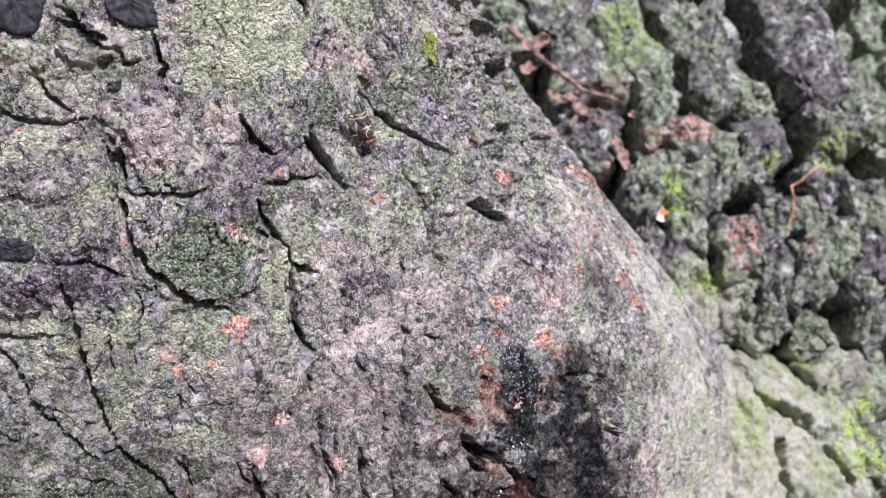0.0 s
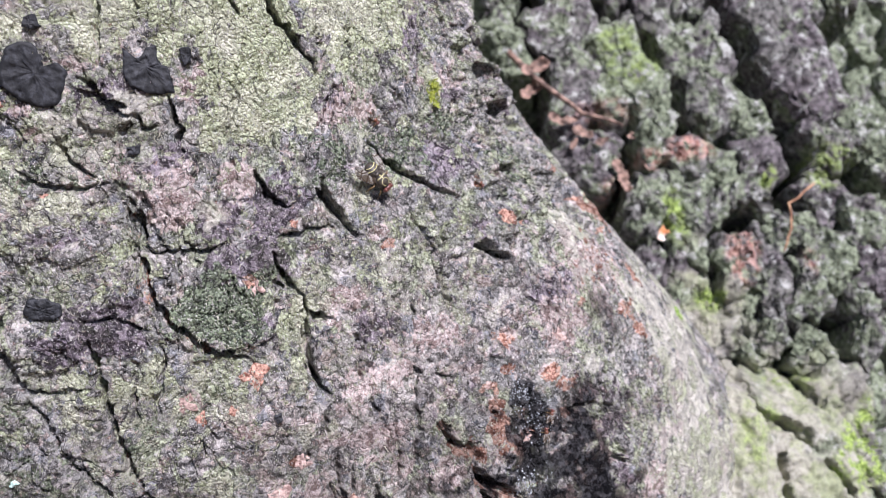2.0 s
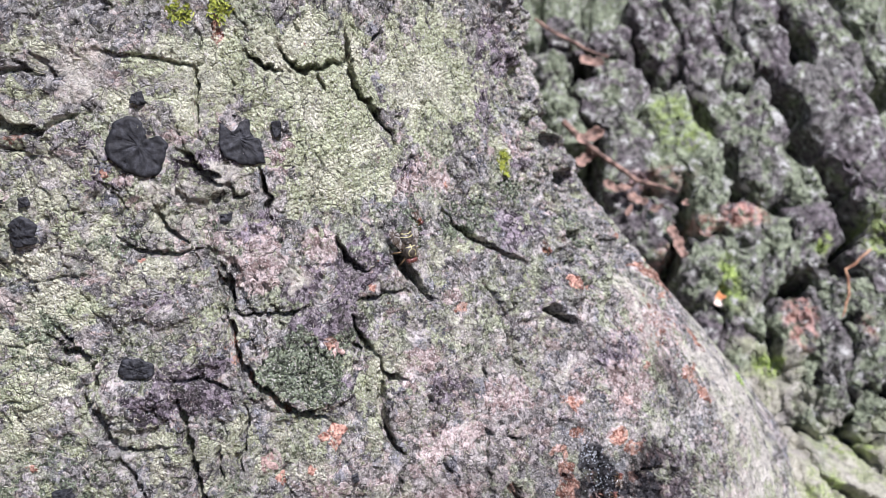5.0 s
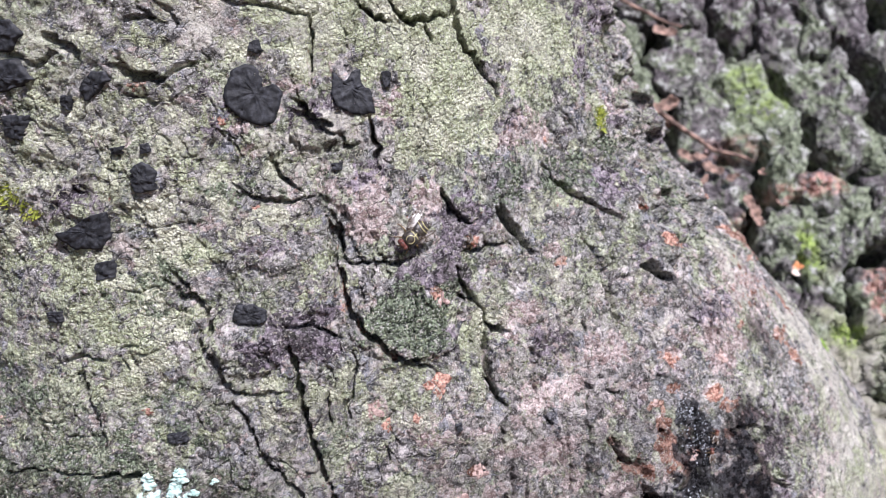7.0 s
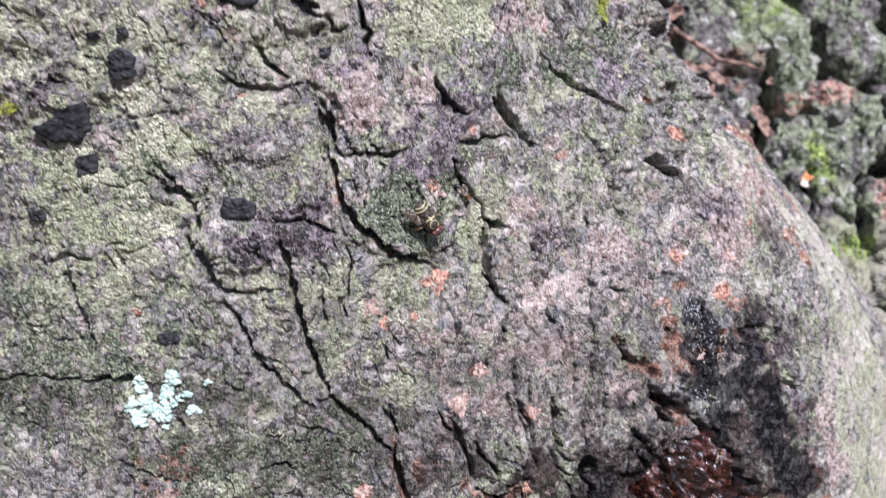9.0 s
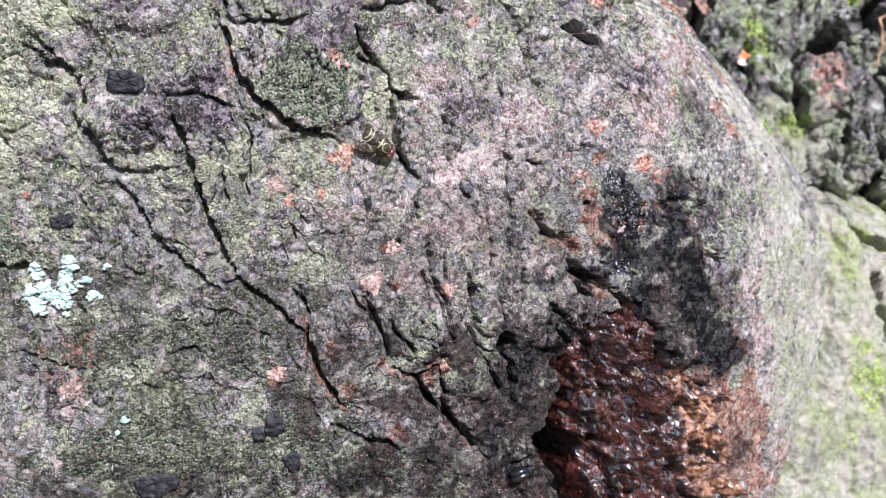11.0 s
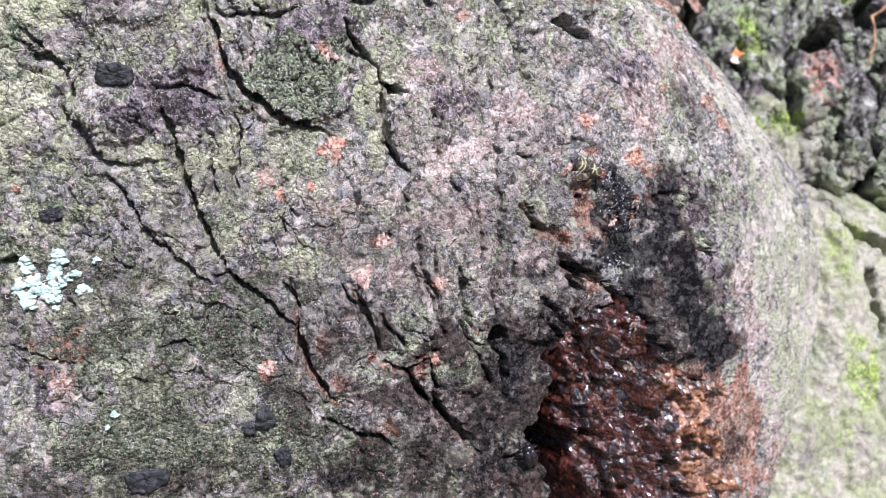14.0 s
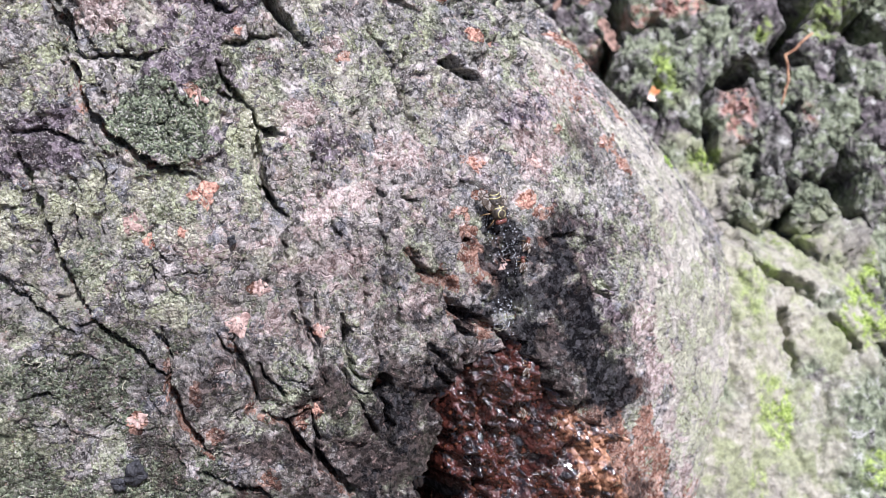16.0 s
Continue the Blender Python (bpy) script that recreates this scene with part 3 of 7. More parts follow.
stain("rust", 21.4, 21.6, 1.9, 1.4, 0.80)
stain("rust", 90.7, 25.1, 3.2, 1.5, 0.90)
stain("rust", 123.0, 31.8, 4.3, 1.3, 0.90)
stain("rust", 134.6, 12.1, 3.8, 0.3, 0.80)
stain("rust", 2.4, 21.3, 1.1, 4.5, 0.60)
stain("rust", 2.1, 83.7, 1.1, 3.1, 0.70)
stain("rust", -30.0, 65.1, 2.0, 1.4, 0.70)
stain("rust", -30.5, -31.8, 5.3, 5.5, 0.50)
stain("rust", 116.3, 9.5, 9.6, 6.3, 0.40)
stain("wet_dark", 81.6, -16.5, 6.4, 5.2, 1.00)
stain("wet_dark", 77.3, -27.4, 4.9, 5.3, 1.00)
stain("wet_dark", 59.9, -39.4, 10.4, 8.2, 0.95)
stain("wet_dark", 51.2, -48.6, 8.0, 8.3, 0.90)
stain("wet_dark", 90.4, -29.4, 9.0, 14.2, 0.85)
stain("wet_dark", 90.6, -46.8, 10.3, 8.8, 0.90)
stain("wet_dark", 99.3, -57.9, 7.3, 5.4, 1.00)
stain("wet_dark", 40.5, -41.7, 9.2, 8.2, 0.80)
stain("wet_dark", 46.0, -59.9, 7.8, 10.9, 0.80)
stain("wet_dark", 19.4, -34.4, 11.9, 8.0, 0.60)
stain("wet_dark", 52.6, -70.5, 4.5, 7.5, 0.70)
stain("wet_dark", 98.2, -83.9, 6.6, 6.1, 0.70)
stain("wet_dark", 7.9, -47.6, 6.2, 9.4, 0.60)
stain("wet_dark", 26.2, -62.3, 13.2, 7.4, 0.50)
stain("wet_dark", 34.3, -52.7, 6.8, 3.6, 0.80)
stain("wet_dark", 71.3, -30.9, 4.7, 3.5, 1.00)
stain("wet_dark", 55.2, -19.5, 3.1, 5.8, 0.60)
stain("wet_dark", -14.6, -43.3, 19.3, 14.7, 0.36)
stain("wet_dark", -26.8, -30.1, 14.3, 6.6, 0.30)
stain("wet_dark", 18.7, -30.7, 13.9, 6.9, 0.30)
stain("algae", 129.2, -28.1, 9.7, 5.5, 0.50)
stain("algae", 145.5, -8.4, 1.2, 10.3, 0.50)
stain("lilac", 98.5, 8.3, 11.1, 4.6, 0.60)
stain("lilac", 73.3, -3.6, 14.1, 13.5, 0.30)
stain("lilac", 48.9, 5.5, 7.7, 6.5, 0.50)
stain("lilac", -18.2, 57.2, 5.2, 4.2, 0.60)
stain("lilac", 7.3, 44.4, 7.8, 4.5, 0.60)
stain("pink", -8.9, 41.4, 3.9, 2.2, 0.60)
stain("pink", 83.8, 57.1, 12.0, 3.9, 0.50)
stain("pink", 25.8, 50.8, 4.2, 2.3, 0.60)
stain("pale", 14.1, 35.9, 4.8, 3.4, 0.60)
stain("pale", -19.3, 41.1, 5.5, 4.3, 0.50)
stain("pale", -2.9, 37.6, 4.1, 2.2, 0.60)
stain("pale", 52.8, 21.2, 9.2, 4.8, 0.45)
stain("moss", -16.3, 44.2, 5.6, 4.3, 0.50)
stain("moss", 80.9, 46.9, 10.6, 6.3, 0.50)
stain("moss", 43.5, 42.4, 6.4, 7.1, 0.60)
stain("wet_dark", 57.2, -55.0, 6.8, 9.6, 1.00)
stain("wet_dark", 53.1, -66.7, 6.7, 7.4, 1.00)
stain("wet_dark", 64.5, -40.5, 7.0, 5.9, 1.00)
stain("wet_dark", 93.7, -45.1, 9.2, 11.2, 0.80)
stain("wet_dark", 90.1, -30.6, 7.8, 8.4, 0.70)
stain("wet_dark", 81.0, -23.2, 5.0, 4.7, 1.00)
stain("wet_dark", 51.1, -41.2, 6.9, 5.8, 0.90)
stain("wet_dark", 40.2, -51.3, 9.0, 4.7, 0.80)
stain("rust", 105.3, -93.1, 5.7, 9.6, 0.90)
stain("rust", 97.0, -69.4, 4.5, 7.0, 0.90)
stain("pink", 110.3, -54.8, 9.8, 16.0, 0.30)
stain("pale", -25.6, 68.0, 6.6, 4.0, 0.50)
stain("pale", -11.1, 53.5, 6.5, 5.3, 0.45)
stain("pale", -24.9, 29.3, 8.4, 6.7, 0.40)
stain("pink", -35.7, 54.9, 3.4, 2.1, 0.80)
stain("pink", -6.6, 64.0, 3.8, 2.1, 0.70)
stain("pink", 62.0, 3.9, 10.5, 4.4, 0.60)
stain("pink", 47.1, -3.2, 7.4, 4.4, 0.60)
stain("pale", 70.1, 12.1, 11.0, 6.7, 0.40)
stain("pink", 96.2, 1.1, 10.5, 5.8, 0.60)
stain("wet_dark", 29.4, -19.3, 24.2, 12.9, 0.36)
stain("wet_dark", 62.6, -18.1, 21.0, 13.0, 0.40)
stain("wet_dark", -5.8, -13.5, 12.3, 9.3, 0.30)
stain("rust", 137.7, 15.5, 5.9, 4.7, 1.00)
stain("rust", 143.7, 19.9, 8.1, 2.9, 0.90)
stain("pale", 109.5, 16.7, 8.7, 6.6, 0.70)
stain("pale", 108.5, 7.2, 7.8, 4.5, 0.60)
stain("algae", -31.7, 52.6, 24.3, 20.6, 0.50)
stain("algae", -42.9, 29.7, 8.2, 6.8, 0.80)
stain("algae", -25.5, 33.8, 5.5, 5.5, 0.90)
stain("pale", -36.5, 34.2, 5.8, 4.4, 0.50)
stain("pale", -30.5, 68.2, 16.7, 15.8, 0.30)
stain("rust", 75.4, -22.0, 2.5, 1.6, 0.90)
stain("pink", 77.1, -18.9, 1.9, 1.8, 0.90)
stain("rust", 72.1, -20.1, 1.8, 1.6, 0.90)
stain("rust", 91.4, -13.1, 2.8, 2.3, 0.80)
stain("pink", 98.4, -33.2, 2.8, 2.5, 0.70)
stain("rust", 91.4, -36.3, 1.9, 1.7, 0.70)
stain("pink", 100.1, -44.7, 2.6, 3.2, 0.60)
stain("wet_dark", -6.9, 13.6, 7.1, 2.7, 0.42)
stain("wet_dark", 22.5, 24.7, 6.4, 3.9, 0.35)
stain("wet_dark", 41.6, -66.6, 13.3, 8.6, 0.60)
stain("wet_dark", 59.5, -28.4, 10.6, 6.9, 0.50)
stain("wet_dark", 35.6, -26.6, 11.5, 6.8, 0.40)
stain("wet_dark", 60.6, -63.6, 6.8, 19.6, 0.60)
stain("pale", 129.1, -64.7, 13.3, 24.4, 1.00)
stain("pale", 139.5, -116.6, 13.4, 29.3, 1.00)
stain("wet_dark", 64.2, -13.9, 15.4, 8.1, 0.35)
stain("wet_dark", 21.8, -61.5, 19.3, 9.7, 0.40)
stain("wet_dark", -11.2, -54.7, 19.3, 9.5, 0.30)
stain("tar_and_shade", 82.4, -16.1, 4.3, 3.4, 0.90)
stain("tar_and_shade", 77.8, -20.7, 3.1, 4.0, 0.80)
stain("tar_and_shade", 79.3, -29.1, 3.1, 4.7, 0.80)
stain("tar_and_shade", 78.7, -35.2, 4.9, 2.9, 0.80)
stain("tar_and_shade", 71.7, -29.8, 3.6, 2.8, 0.60)
stain("tar_and_shade", 60.4, -39.5, 3.0, 5.1, 0.60)
stain("tar_and_shade", 98.3, -58.9, 5.1, 4.1, 0.60)
stain("tar_and_shade", 91.9, -47.2, 4.6, 6.4, 0.40)
stain("tar_and_shade", 88.6, -30.2, 3.1, 7.2, 0.40)
stain("algae", 128.8, -49.8, 14.8, 13.5, 0.55)
stain("algae", 123.2, -76.2, 12.8, 18.7, 0.60)
stain("pale", 118.4, -46.5, 10.9, 15.0, 0.80)
stain("pale", 118.5, -73.3, 11.7, 15.3, 0.80)
stain("pink", 116.6, -44.9, 4.3, 3.1, 0.80)
stain("pink", 116.8, -64.3, 4.6, 7.3, 0.60)
stain("wet_dark", 39.7, -63.6, 22.2, 7.2, 0.50)
stain("wet_dark", 15.9, -54.2, 14.8, 7.2, 0.40)
stain("wet_dark", 48.4, -13.6, 25.2, 7.0, 0.30)
stain("wet_dark", -5.4, -2.6, 15.6, 9.0, 0.30)
stain("wet_dark", 47.4, -42.9, 6.8, 7.0, 0.50)
stain("rust", 79.8, -21.7, 2.0, 1.6, 1.00)
stain("rust", 88.3, -9.3, 2.4, 1.8, 1.00)
stain("pink", 94.5, -33.3, 1.9, 1.7, 0.80)
stain("algae", 7.3, 75.0, 23.6, 12.4, 0.65)
stain("algae", 29.2, 66.3, 15.1, 13.5, 0.95)
stain("algae", -19.3, 56.6, 9.7, 10.1, 0.45)
stain("pale", 1.9, 73.0, 17.7, 10.2, 0.40)
stain("algae", -5.9, 49.8, 26.5, 10.1, 0.36)
stain("algae", 24.2, 52.3, 12.7, 7.7, 0.80)
stain("algae", 7.8, -3.2, 19.6, 10.5, 0.50)
# broad low bands: colour darkened for dim light as well as moist bark
stain("wet_dark", 42.5, -17.6, 35.6, 7.0, 0.35)
stain("wet_dark", 95.0, -24.7, 26.4, 7.3, 0.40)
stain("wet_dark", -29.6, -29.0, 31.3, 9.1, 0.40)
stain("wet_dark", 10.6, -31.5, 30.7, 9.3, 0.45)
stain("wet_dark", -11.3, -55.9, 22.7, 8.3, 0.40)
stain("wet_dark", 34.6, -67.7, 24.3, 8.5, 0.70)
stain("wet_dark", 50.9, -66.2, 13.4, 7.5, 0.80)
stain("wet_dark", 25.6, -48.6, 11.1, 7.1, 0.70)
stain("wet_dark", -0.0, -61.0, 18.7, 7.3, 0.50)
stain("tar_and_shade", 41.3, -69.0, 6.7, 5.0, 0.35)
stain("tar_and_shade", 14.6, -65.2, 4.3, 3.8, 0.40)
stain("tar_and_shade", 53.8, -61.7, 4.5, 4.9, 0.40)
stain("lilac", 42.8, 42.8, 10.4, 5.8, 0.45)
stain("lilac", 30.0, 35.9, 8.0, 5.7, 0.80)
stain("lilac", 16.8, 33.9, 5.9, 4.5, 0.80)
stain("lilac", -6.1, 15.4, 7.8, 5.5, 0.90)
stain("lilac", 74.8, 39.9, 7.2, 8.5, 0.45)
stain("lilac", 4.0, 60.3, 6.0, 4.2, 0.70)
stain("lilac", 85.3, 53.2, 8.9, 6.3, 0.40)
stain("pink", 19.8, 40.3, 4.4, 3.4, 0.70)
stain("pink", 10.4, 42.4, 3.4, 3.3, 0.70)
stain("wet_dark", 34.5, -68.9, 24.2, 8.5, 0.60)
stain("wet_dark", 51.9, -66.4, 13.3, 11.1, 0.80)
stain("wet_dark", 42.5, -17.6, 31.2, 8.1, 0.40)
stain("wet_dark", 89.5, -38.3, 11.5, 14.5, 0.90)
stain("wet_dark", 93.7, -53.5, 10.8, 11.6, 1.00)
stain("wet_dark", 58.8, -45.4, 10.4, 9.4, 1.00)
stain("wet_dark", 49.7, -58.2, 13.4, 9.6, 1.00)
stain("wet_dark", 23.7, -64.4, 21.5, 7.4, 0.80)
stain("wet_dark", 50.0, -72.3, 17.7, 7.4, 1.00)
stain("moss", -20.0, -51.7, 17.3, 10.4, 0.75)
stain("moss", 7.0, -54.9, 15.9, 9.6, 0.70)
stain("moss", -25.0, -30.3, 10.5, 9.9, 0.60)
stain("moss", 23.7, -64.4, 13.1, 7.4, 0.60)
# moss and moist tones, spread lower down to imitate shade too
stain("moss", -8.6, -28.6, 23.4, 9.3, 0.60)
stain("moss", 29.9, -36.0, 22.5, 7.2, 0.50)
stain("wet_dark", -16.2, -29.9, 23.1, 9.2, 0.30)
stain("wet_dark", 18.3, -35.3, 27.0, 8.3, 0.30)
stain("wet_dark", -35.4, -17.7, 38.0, 6.9, 0.30)
stain("wet_dark", -11.8, -60.8, 12.4, 7.2, 0.60)
stain("wet_dark", 50.3, -69.8, 17.7, 8.6, 0.90)
stain("rust", 50.0, -72.3, 9.9, 3.2, 0.50)
stain("rust", 131.1, 21.8, 3.2, 0.3, 1.00)
stain("rust", 137.5, 17.7, 3.8, 0.7, 1.00)
stain("rust", 143.0, 12.8, 3.8, 1.9, 1.00)
stain("pink", 110.6, 13.8, 8.6, 5.7, 0.70)
stain("pale", 110.4, 19.3, 7.0, 4.6, 0.60)
stain("rust", 103.6, 3.1, 1.9, 1.4, 1.00)
stain("rust", 116.5, -3.6, 2.6, 1.5, 1.00)
stain("rust", 118.7, -9.0, 1.8, 2.7, 1.00)
stain("pink", 93.3, -1.6, 2.1, 1.7, 1.00)
stain("rust", 87.7, -9.4, 1.9, 1.4, 1.00)
stain("rust", 73.1, -9.1, 2.6, 1.6, 1.00)
stain("rust", 74.0, -13.4, 1.7, 2.0, 1.00)
stain("rust", 71.2, -17.8, 1.7, 1.9, 1.00)
stain("pale", 75.4, -19.4, 1.8, 2.5, 1.00)
stain("rust", 80.6, -21.8, 1.9, 1.5, 1.00)
stain("rust", 67.9, -21.9, 1.7, 3.6, 1.00)
stain("rust", 73.6, -35.0, 2.4, 1.7, 1.00)
stain("pink", 86.2, -38.0, 1.9, 1.6, 0.90)
stain("pink", 88.7, -34.0, 1.6, 1.8, 0.90)
stain("pink", 87.3, -27.8, 1.6, 1.8, 0.80)
stain("pink", 101.6, -54.3, 3.1, 5.8, 0.80)
stain("pink", 80.4, 0.5, 2.7, 1.6, 0.70)
stain("pale", 99.8, -10.8, 3.7, 3.7, 0.90)
stain("pale", 87.0, 1.6, 2.7, 1.4, 0.80)
stain("tar_and_shade", 79.6, -12.6, 3.9, 3.1, 1.00)
stain("tar_and_shade", 82.1, -19.5, 2.7, 4.1, 0.90)
stain("tar_and_shade", 77.2, -30.4, 3.3, 2.8, 1.00)
stain("tar_and_shade", 79.2, -37.3, 3.8, 3.8, 0.90)
stain("tar_and_shade", 73.8, -26.6, 1.9, 4.9, 0.70)
stain("wet_dark", 91.8, -30.2, 8.1, 11.3, 0.90)
stain("wet_dark", 96.5, -44.6, 7.1, 8.1, 0.90)
stain("wet_dark", 94.8, -18.9, 8.5, 7.3, 0.70)
stain("wet_dark", 108.6, -0.8, 7.3, 6.9, 0.50)
stain("wet_dark", 59.9, -30.1, 31.4, 22.8, 0.34)
stain("wet_dark", 68.8, -37.1, 14.5, 14.8, 0.50)
stain("wet_dark", -3.9, -30.5, 27.4, 10.5, 0.36)
stain("wet_dark", 30.4, -30.0, 22.6, 8.4, 0.30)
stain("moss", -8.6, -29.6, 27.1, 10.3, 0.50)
stain("algae", 120.8, -32.6, 11.4, 13.7, 0.35)
stain("pink", 110.2, -55.6, 6.7, 8.7, 0.60)
stain("algae", 140.6, -47.4, 10.7, 3.4, 0.60)
# faint wide darkening put in as shade over the lower bark
stain("wet_dark", 25.5, -24.6, 31.5, 15.1, 0.26)
stain("wet_dark", -8.1, -21.9, 23.2, 14.6, 0.26)
stain("wet_dark", 56.2, -29.5, 23.7, 15.3, 0.28)
# black in the hollow's deep left pocket, shade laid into the colour
stain("tar_and_shade", 59.1, -73.5, 6.7, 7.5, 0.50)
stain("tar_and_shade", 61.8, -67.9, 3.0, 6.3, 0.50)
stain("wet_dark", 42.5, -73.5, 22.4, 8.8, 0.50)
stain("wet_dark", 2.6, -66.0, 19.5, 7.5, 0.40)
stain("wet_dark", -25.5, -58.8, 14.0, 7.2, 0.40)
stain("pale", 131.1, -53.8, 8.4, 13.9, 0.80)
stain("pale", 124.7, -83.0, 8.8, 14.8, 0.80)
stain("pale", 123.4, -28.7, 5.8, 8.6, 0.50)

# lower stem darkened by colour: moist bark and a falling-off of light
stain("wet_dark", 10.0, -78.0, 70.0, 20.0, 0.60)
stain("wet_dark", -24.0, -62.0, 34.0, 16.0, 0.50)
stain("wet_dark", 30.0, -62.0, 30.0, 12.0, 0.60)
# upper bark paled: lichen, and brightness added by colour
stain("pale", -8.0, 48.0, 14.0, 9.0, 0.45)
stain("pink", -2.0, 46.0, 8.0, 5.0, 0.50)
stain("pale", -30.0, 60.0, 22.0, 20.0, 0.36)
stain("pink", 21.7, 40.2, 3.5, 3.0, 1.00)
stain("pink", 5.8, 40.7, 7.0, 5.0, 0.60)
stain("lilac", 0.8, 58.9, 9.0, 4.0, 0.70)
stain("pink", 14.7, 60.8, 2.4, 4.0, 0.80)
stain("lilac", 46.0, 53.2, 5.0, 4.0, 0.80)
stain("pink", 51.5, 55.2, 4.0, 4.0, 0.60)
stain("lilac", 23.8, 26.3, 6.0, 5.0, 0.90)
stain("lilac", -7.2, 13.3, 9.0, 4.5, 1.00)
stain("pink", 41.5, 14.6, 3.5, 2.5, 0.70)
stain("algae", 79.5, 56.1, 3.0, 5.0, 0.80)
stain("algae", 130.9, 42.1, 8.0, 4.0, 0.60)
stain("lilac", 74.7, 67.8, 8.0, 8.0, 0.60)
stain("lilac", 78.6, 39.6, 9.0, 5.0, 0.60)
stain("pink", 116.5, 13.4, 6.0, 5.0, 0.70)
stain("pale", 116.9, 16.2, 6.0, 4.0, 0.70)
stain("algae", -6.6, -6.3, 5.0, 3.0, 0.40)
stain("algae", -27.3, 20.1, 2.5, 1.5, 1.00)
stain("algae", -32.4, 10.4, 9.0, 7.0, 0.55)
stain("algae", 5.9, 6.2, 7.0, 7.0, 0.55)
stain("algae", 28.4, 10.9, 2.0, 6.0, 0.90)
stain("algae", 21.9, 17.0, 8.0, 6.0, 0.50)
stain("algae", -32.8, -6.4, 12.0, 6.0, 0.50)
stain("algae", -14.2, -51.5, 10.0, 9.0, 0.55)
stain("algae", -26.2, -23.2, 8.0, 4.0, 0.50)
stain("pink", 18.5, -9.0, 6.0, 2.0, 0.70)
stain("pink", 45.6, -15.8, 5.0, 3.0, 0.80)
stain("pink", 41.8, -8.4, 4.0, 2.0, 0.50)
stain("rust", 28.1, -17.2, 1.5, 1.2, 1.00)
stain("rust", 40.0, -27.7, 1.5, 1.0, 0.90)
stain("pale", 99.2, -10.4, 2.0, 2.0, 0.90)
stain("pink", 87.2, -8.5, 2.0, 2.0, 1.00)
stain("rust", 88.1, -10.0, 1.5, 1.5, 0.90)
stain("algae", 53.2, 14.8, 5.0, 4.0, 0.50)
stain("pale", 55.0, 16.3, 3.0, 2.0, 0.50)
stain("lilac", -31.8, -36.1, 5.0, 8.0, 0.70)
stain("pink", -29.7, -37.4, 1.3, 3.5, 1.00)
stain("algae", 77.0, 15.7, 8.0, 6.0, 0.40)
stain("lilac", -5.9, 16.9, 8.0, 4.0, 0.90)
stain("rust", 104.4, -68.5, 3.0, 4.0, 0.90)
stain("rust", 99.9, -83.2, 3.0, 4.0, 0.90)
stain("rust", 105.4, -98.2, 3.0, 4.0, 0.90)
stain("rust", 96.3, -63.2, 3.0, 4.0, 0.90)
stain("rust", 98.7, -73.3, 3.0, 4.0, 0.90)
stain("pink", 109.4, -57.2, 5.0, 7.0, 0.80)
stain("pink", 116.5, -83.5, 5.0, 7.0, 0.80)
stain("pink", 124.0, -112.5, 5.0, 7.0, 0.80)
stain("pink", 109.6, -45.5, 5.0, 7.0, 0.80)

stain("bare", 37.7, -10.1, 24.0, 20.0, 1.00)
stain("bare", 58.3, 1.9, 24.0, 20.0, 1.00)
stain("bare", 58.1, -35.7, 20.0, 16.0, 0.90)
stain("bare", 14.9, -40.1, 14.0, 10.0, 0.80)
stain("bare", 84.6, 4.1, 20.0, 16.0, 0.80)
stain("bare", 43.8, -8.2, 22.0, 14.0, 0.90)
stain("tar_and_shade", 89.6, -28.0, 6.0, 7.0, 0.75)
stain("tar_and_shade", 92.7, -39.4, 6.0, 9.0, 0.80)
stain("tar_and_shade", 96.4, -51.7, 6.0, 8.0, 0.85)
stain("tar_and_shade", 98.6, -58.3, 4.0, 5.0, 0.90)
stain("tar_and_shade", 84.5, -31.8, 5.0, 6.0, 0.80)
stain("tar_and_shade", 80.8, -24.6, 4.0, 5.0, 0.70)
stain("tar_and_shade", 95.1, -20.3, 5.0, 4.0, 0.50)
stain("tar_and_shade", 60.0, -38.5, 5.0, 7.0, 0.60)
stain("tar_and_shade", 51.5, -46.6, 5.0, 9.0, 0.60)
stain("tar_and_shade", 46.7, -64.4, 7.0, 6.0, 0.50)
stain("tar_and_shade", 37.4, -46.4, 7.0, 5.0, 0.45)
stain("tar_and_shade", 59.0, -31.0, 4.0, 5.0, 0.40)
stain("pink", 86.2, -36.1, 1.5, 1.2, 0.90)
stain("pink", 95.8, -33.0, 1.4, 1.4, 0.80)
stain("pink", 87.5, -43.1, 1.2, 1.4, 0.80)
stain("pink", 95.8, -45.9, 1.6, 1.6, 0.80)
stain("pink", 91.8, -20.8, 1.6, 1.2, 0.90)
stain("pink", 74.5, -18.3, 2.0, 2.5, 1.00)
stain("pink", 73.4, -12.1, 1.6, 1.3, 0.90)
stain("pink", 75.2, -23.3, 1.5, 1.5, 0.80)
# upper left paled further, with brightness put into the crust colour
stain("pale", -49.8, 71.4, 14.0, 12.0, 0.55)
stain("pale", -40.8, 51.1, 14.0, 10.0, 0.50)
stain("pale", -27.1, 68.2, 10.0, 8.0, 0.50)
stain("pale", -2.2, 69.2, 14.0, 8.0, 0.50)
stain("pale", -25.3, 41.6, 10.0, 7.0, 0.50)
stain("pale", 7.7, 42.5, 6.0, 5.0, 0.40)
stain("algae", -25.9, 35.0, 10.0, 5.0, 0.60)
stain("algae", -14.0, 38.7, 7.0, 4.0, 0.60)
stain("algae", -30.0, 41.9, 6.0, 4.0, 0.60)
stain("algae", -51.3, 11.0, 10.0, 9.0, 0.50)
stain("algae", -60.4, 24.6, 8.0, 9.0, 0.50)
stain("lilac", -42.7, 44.6, 6.0, 4.0, 0.80)
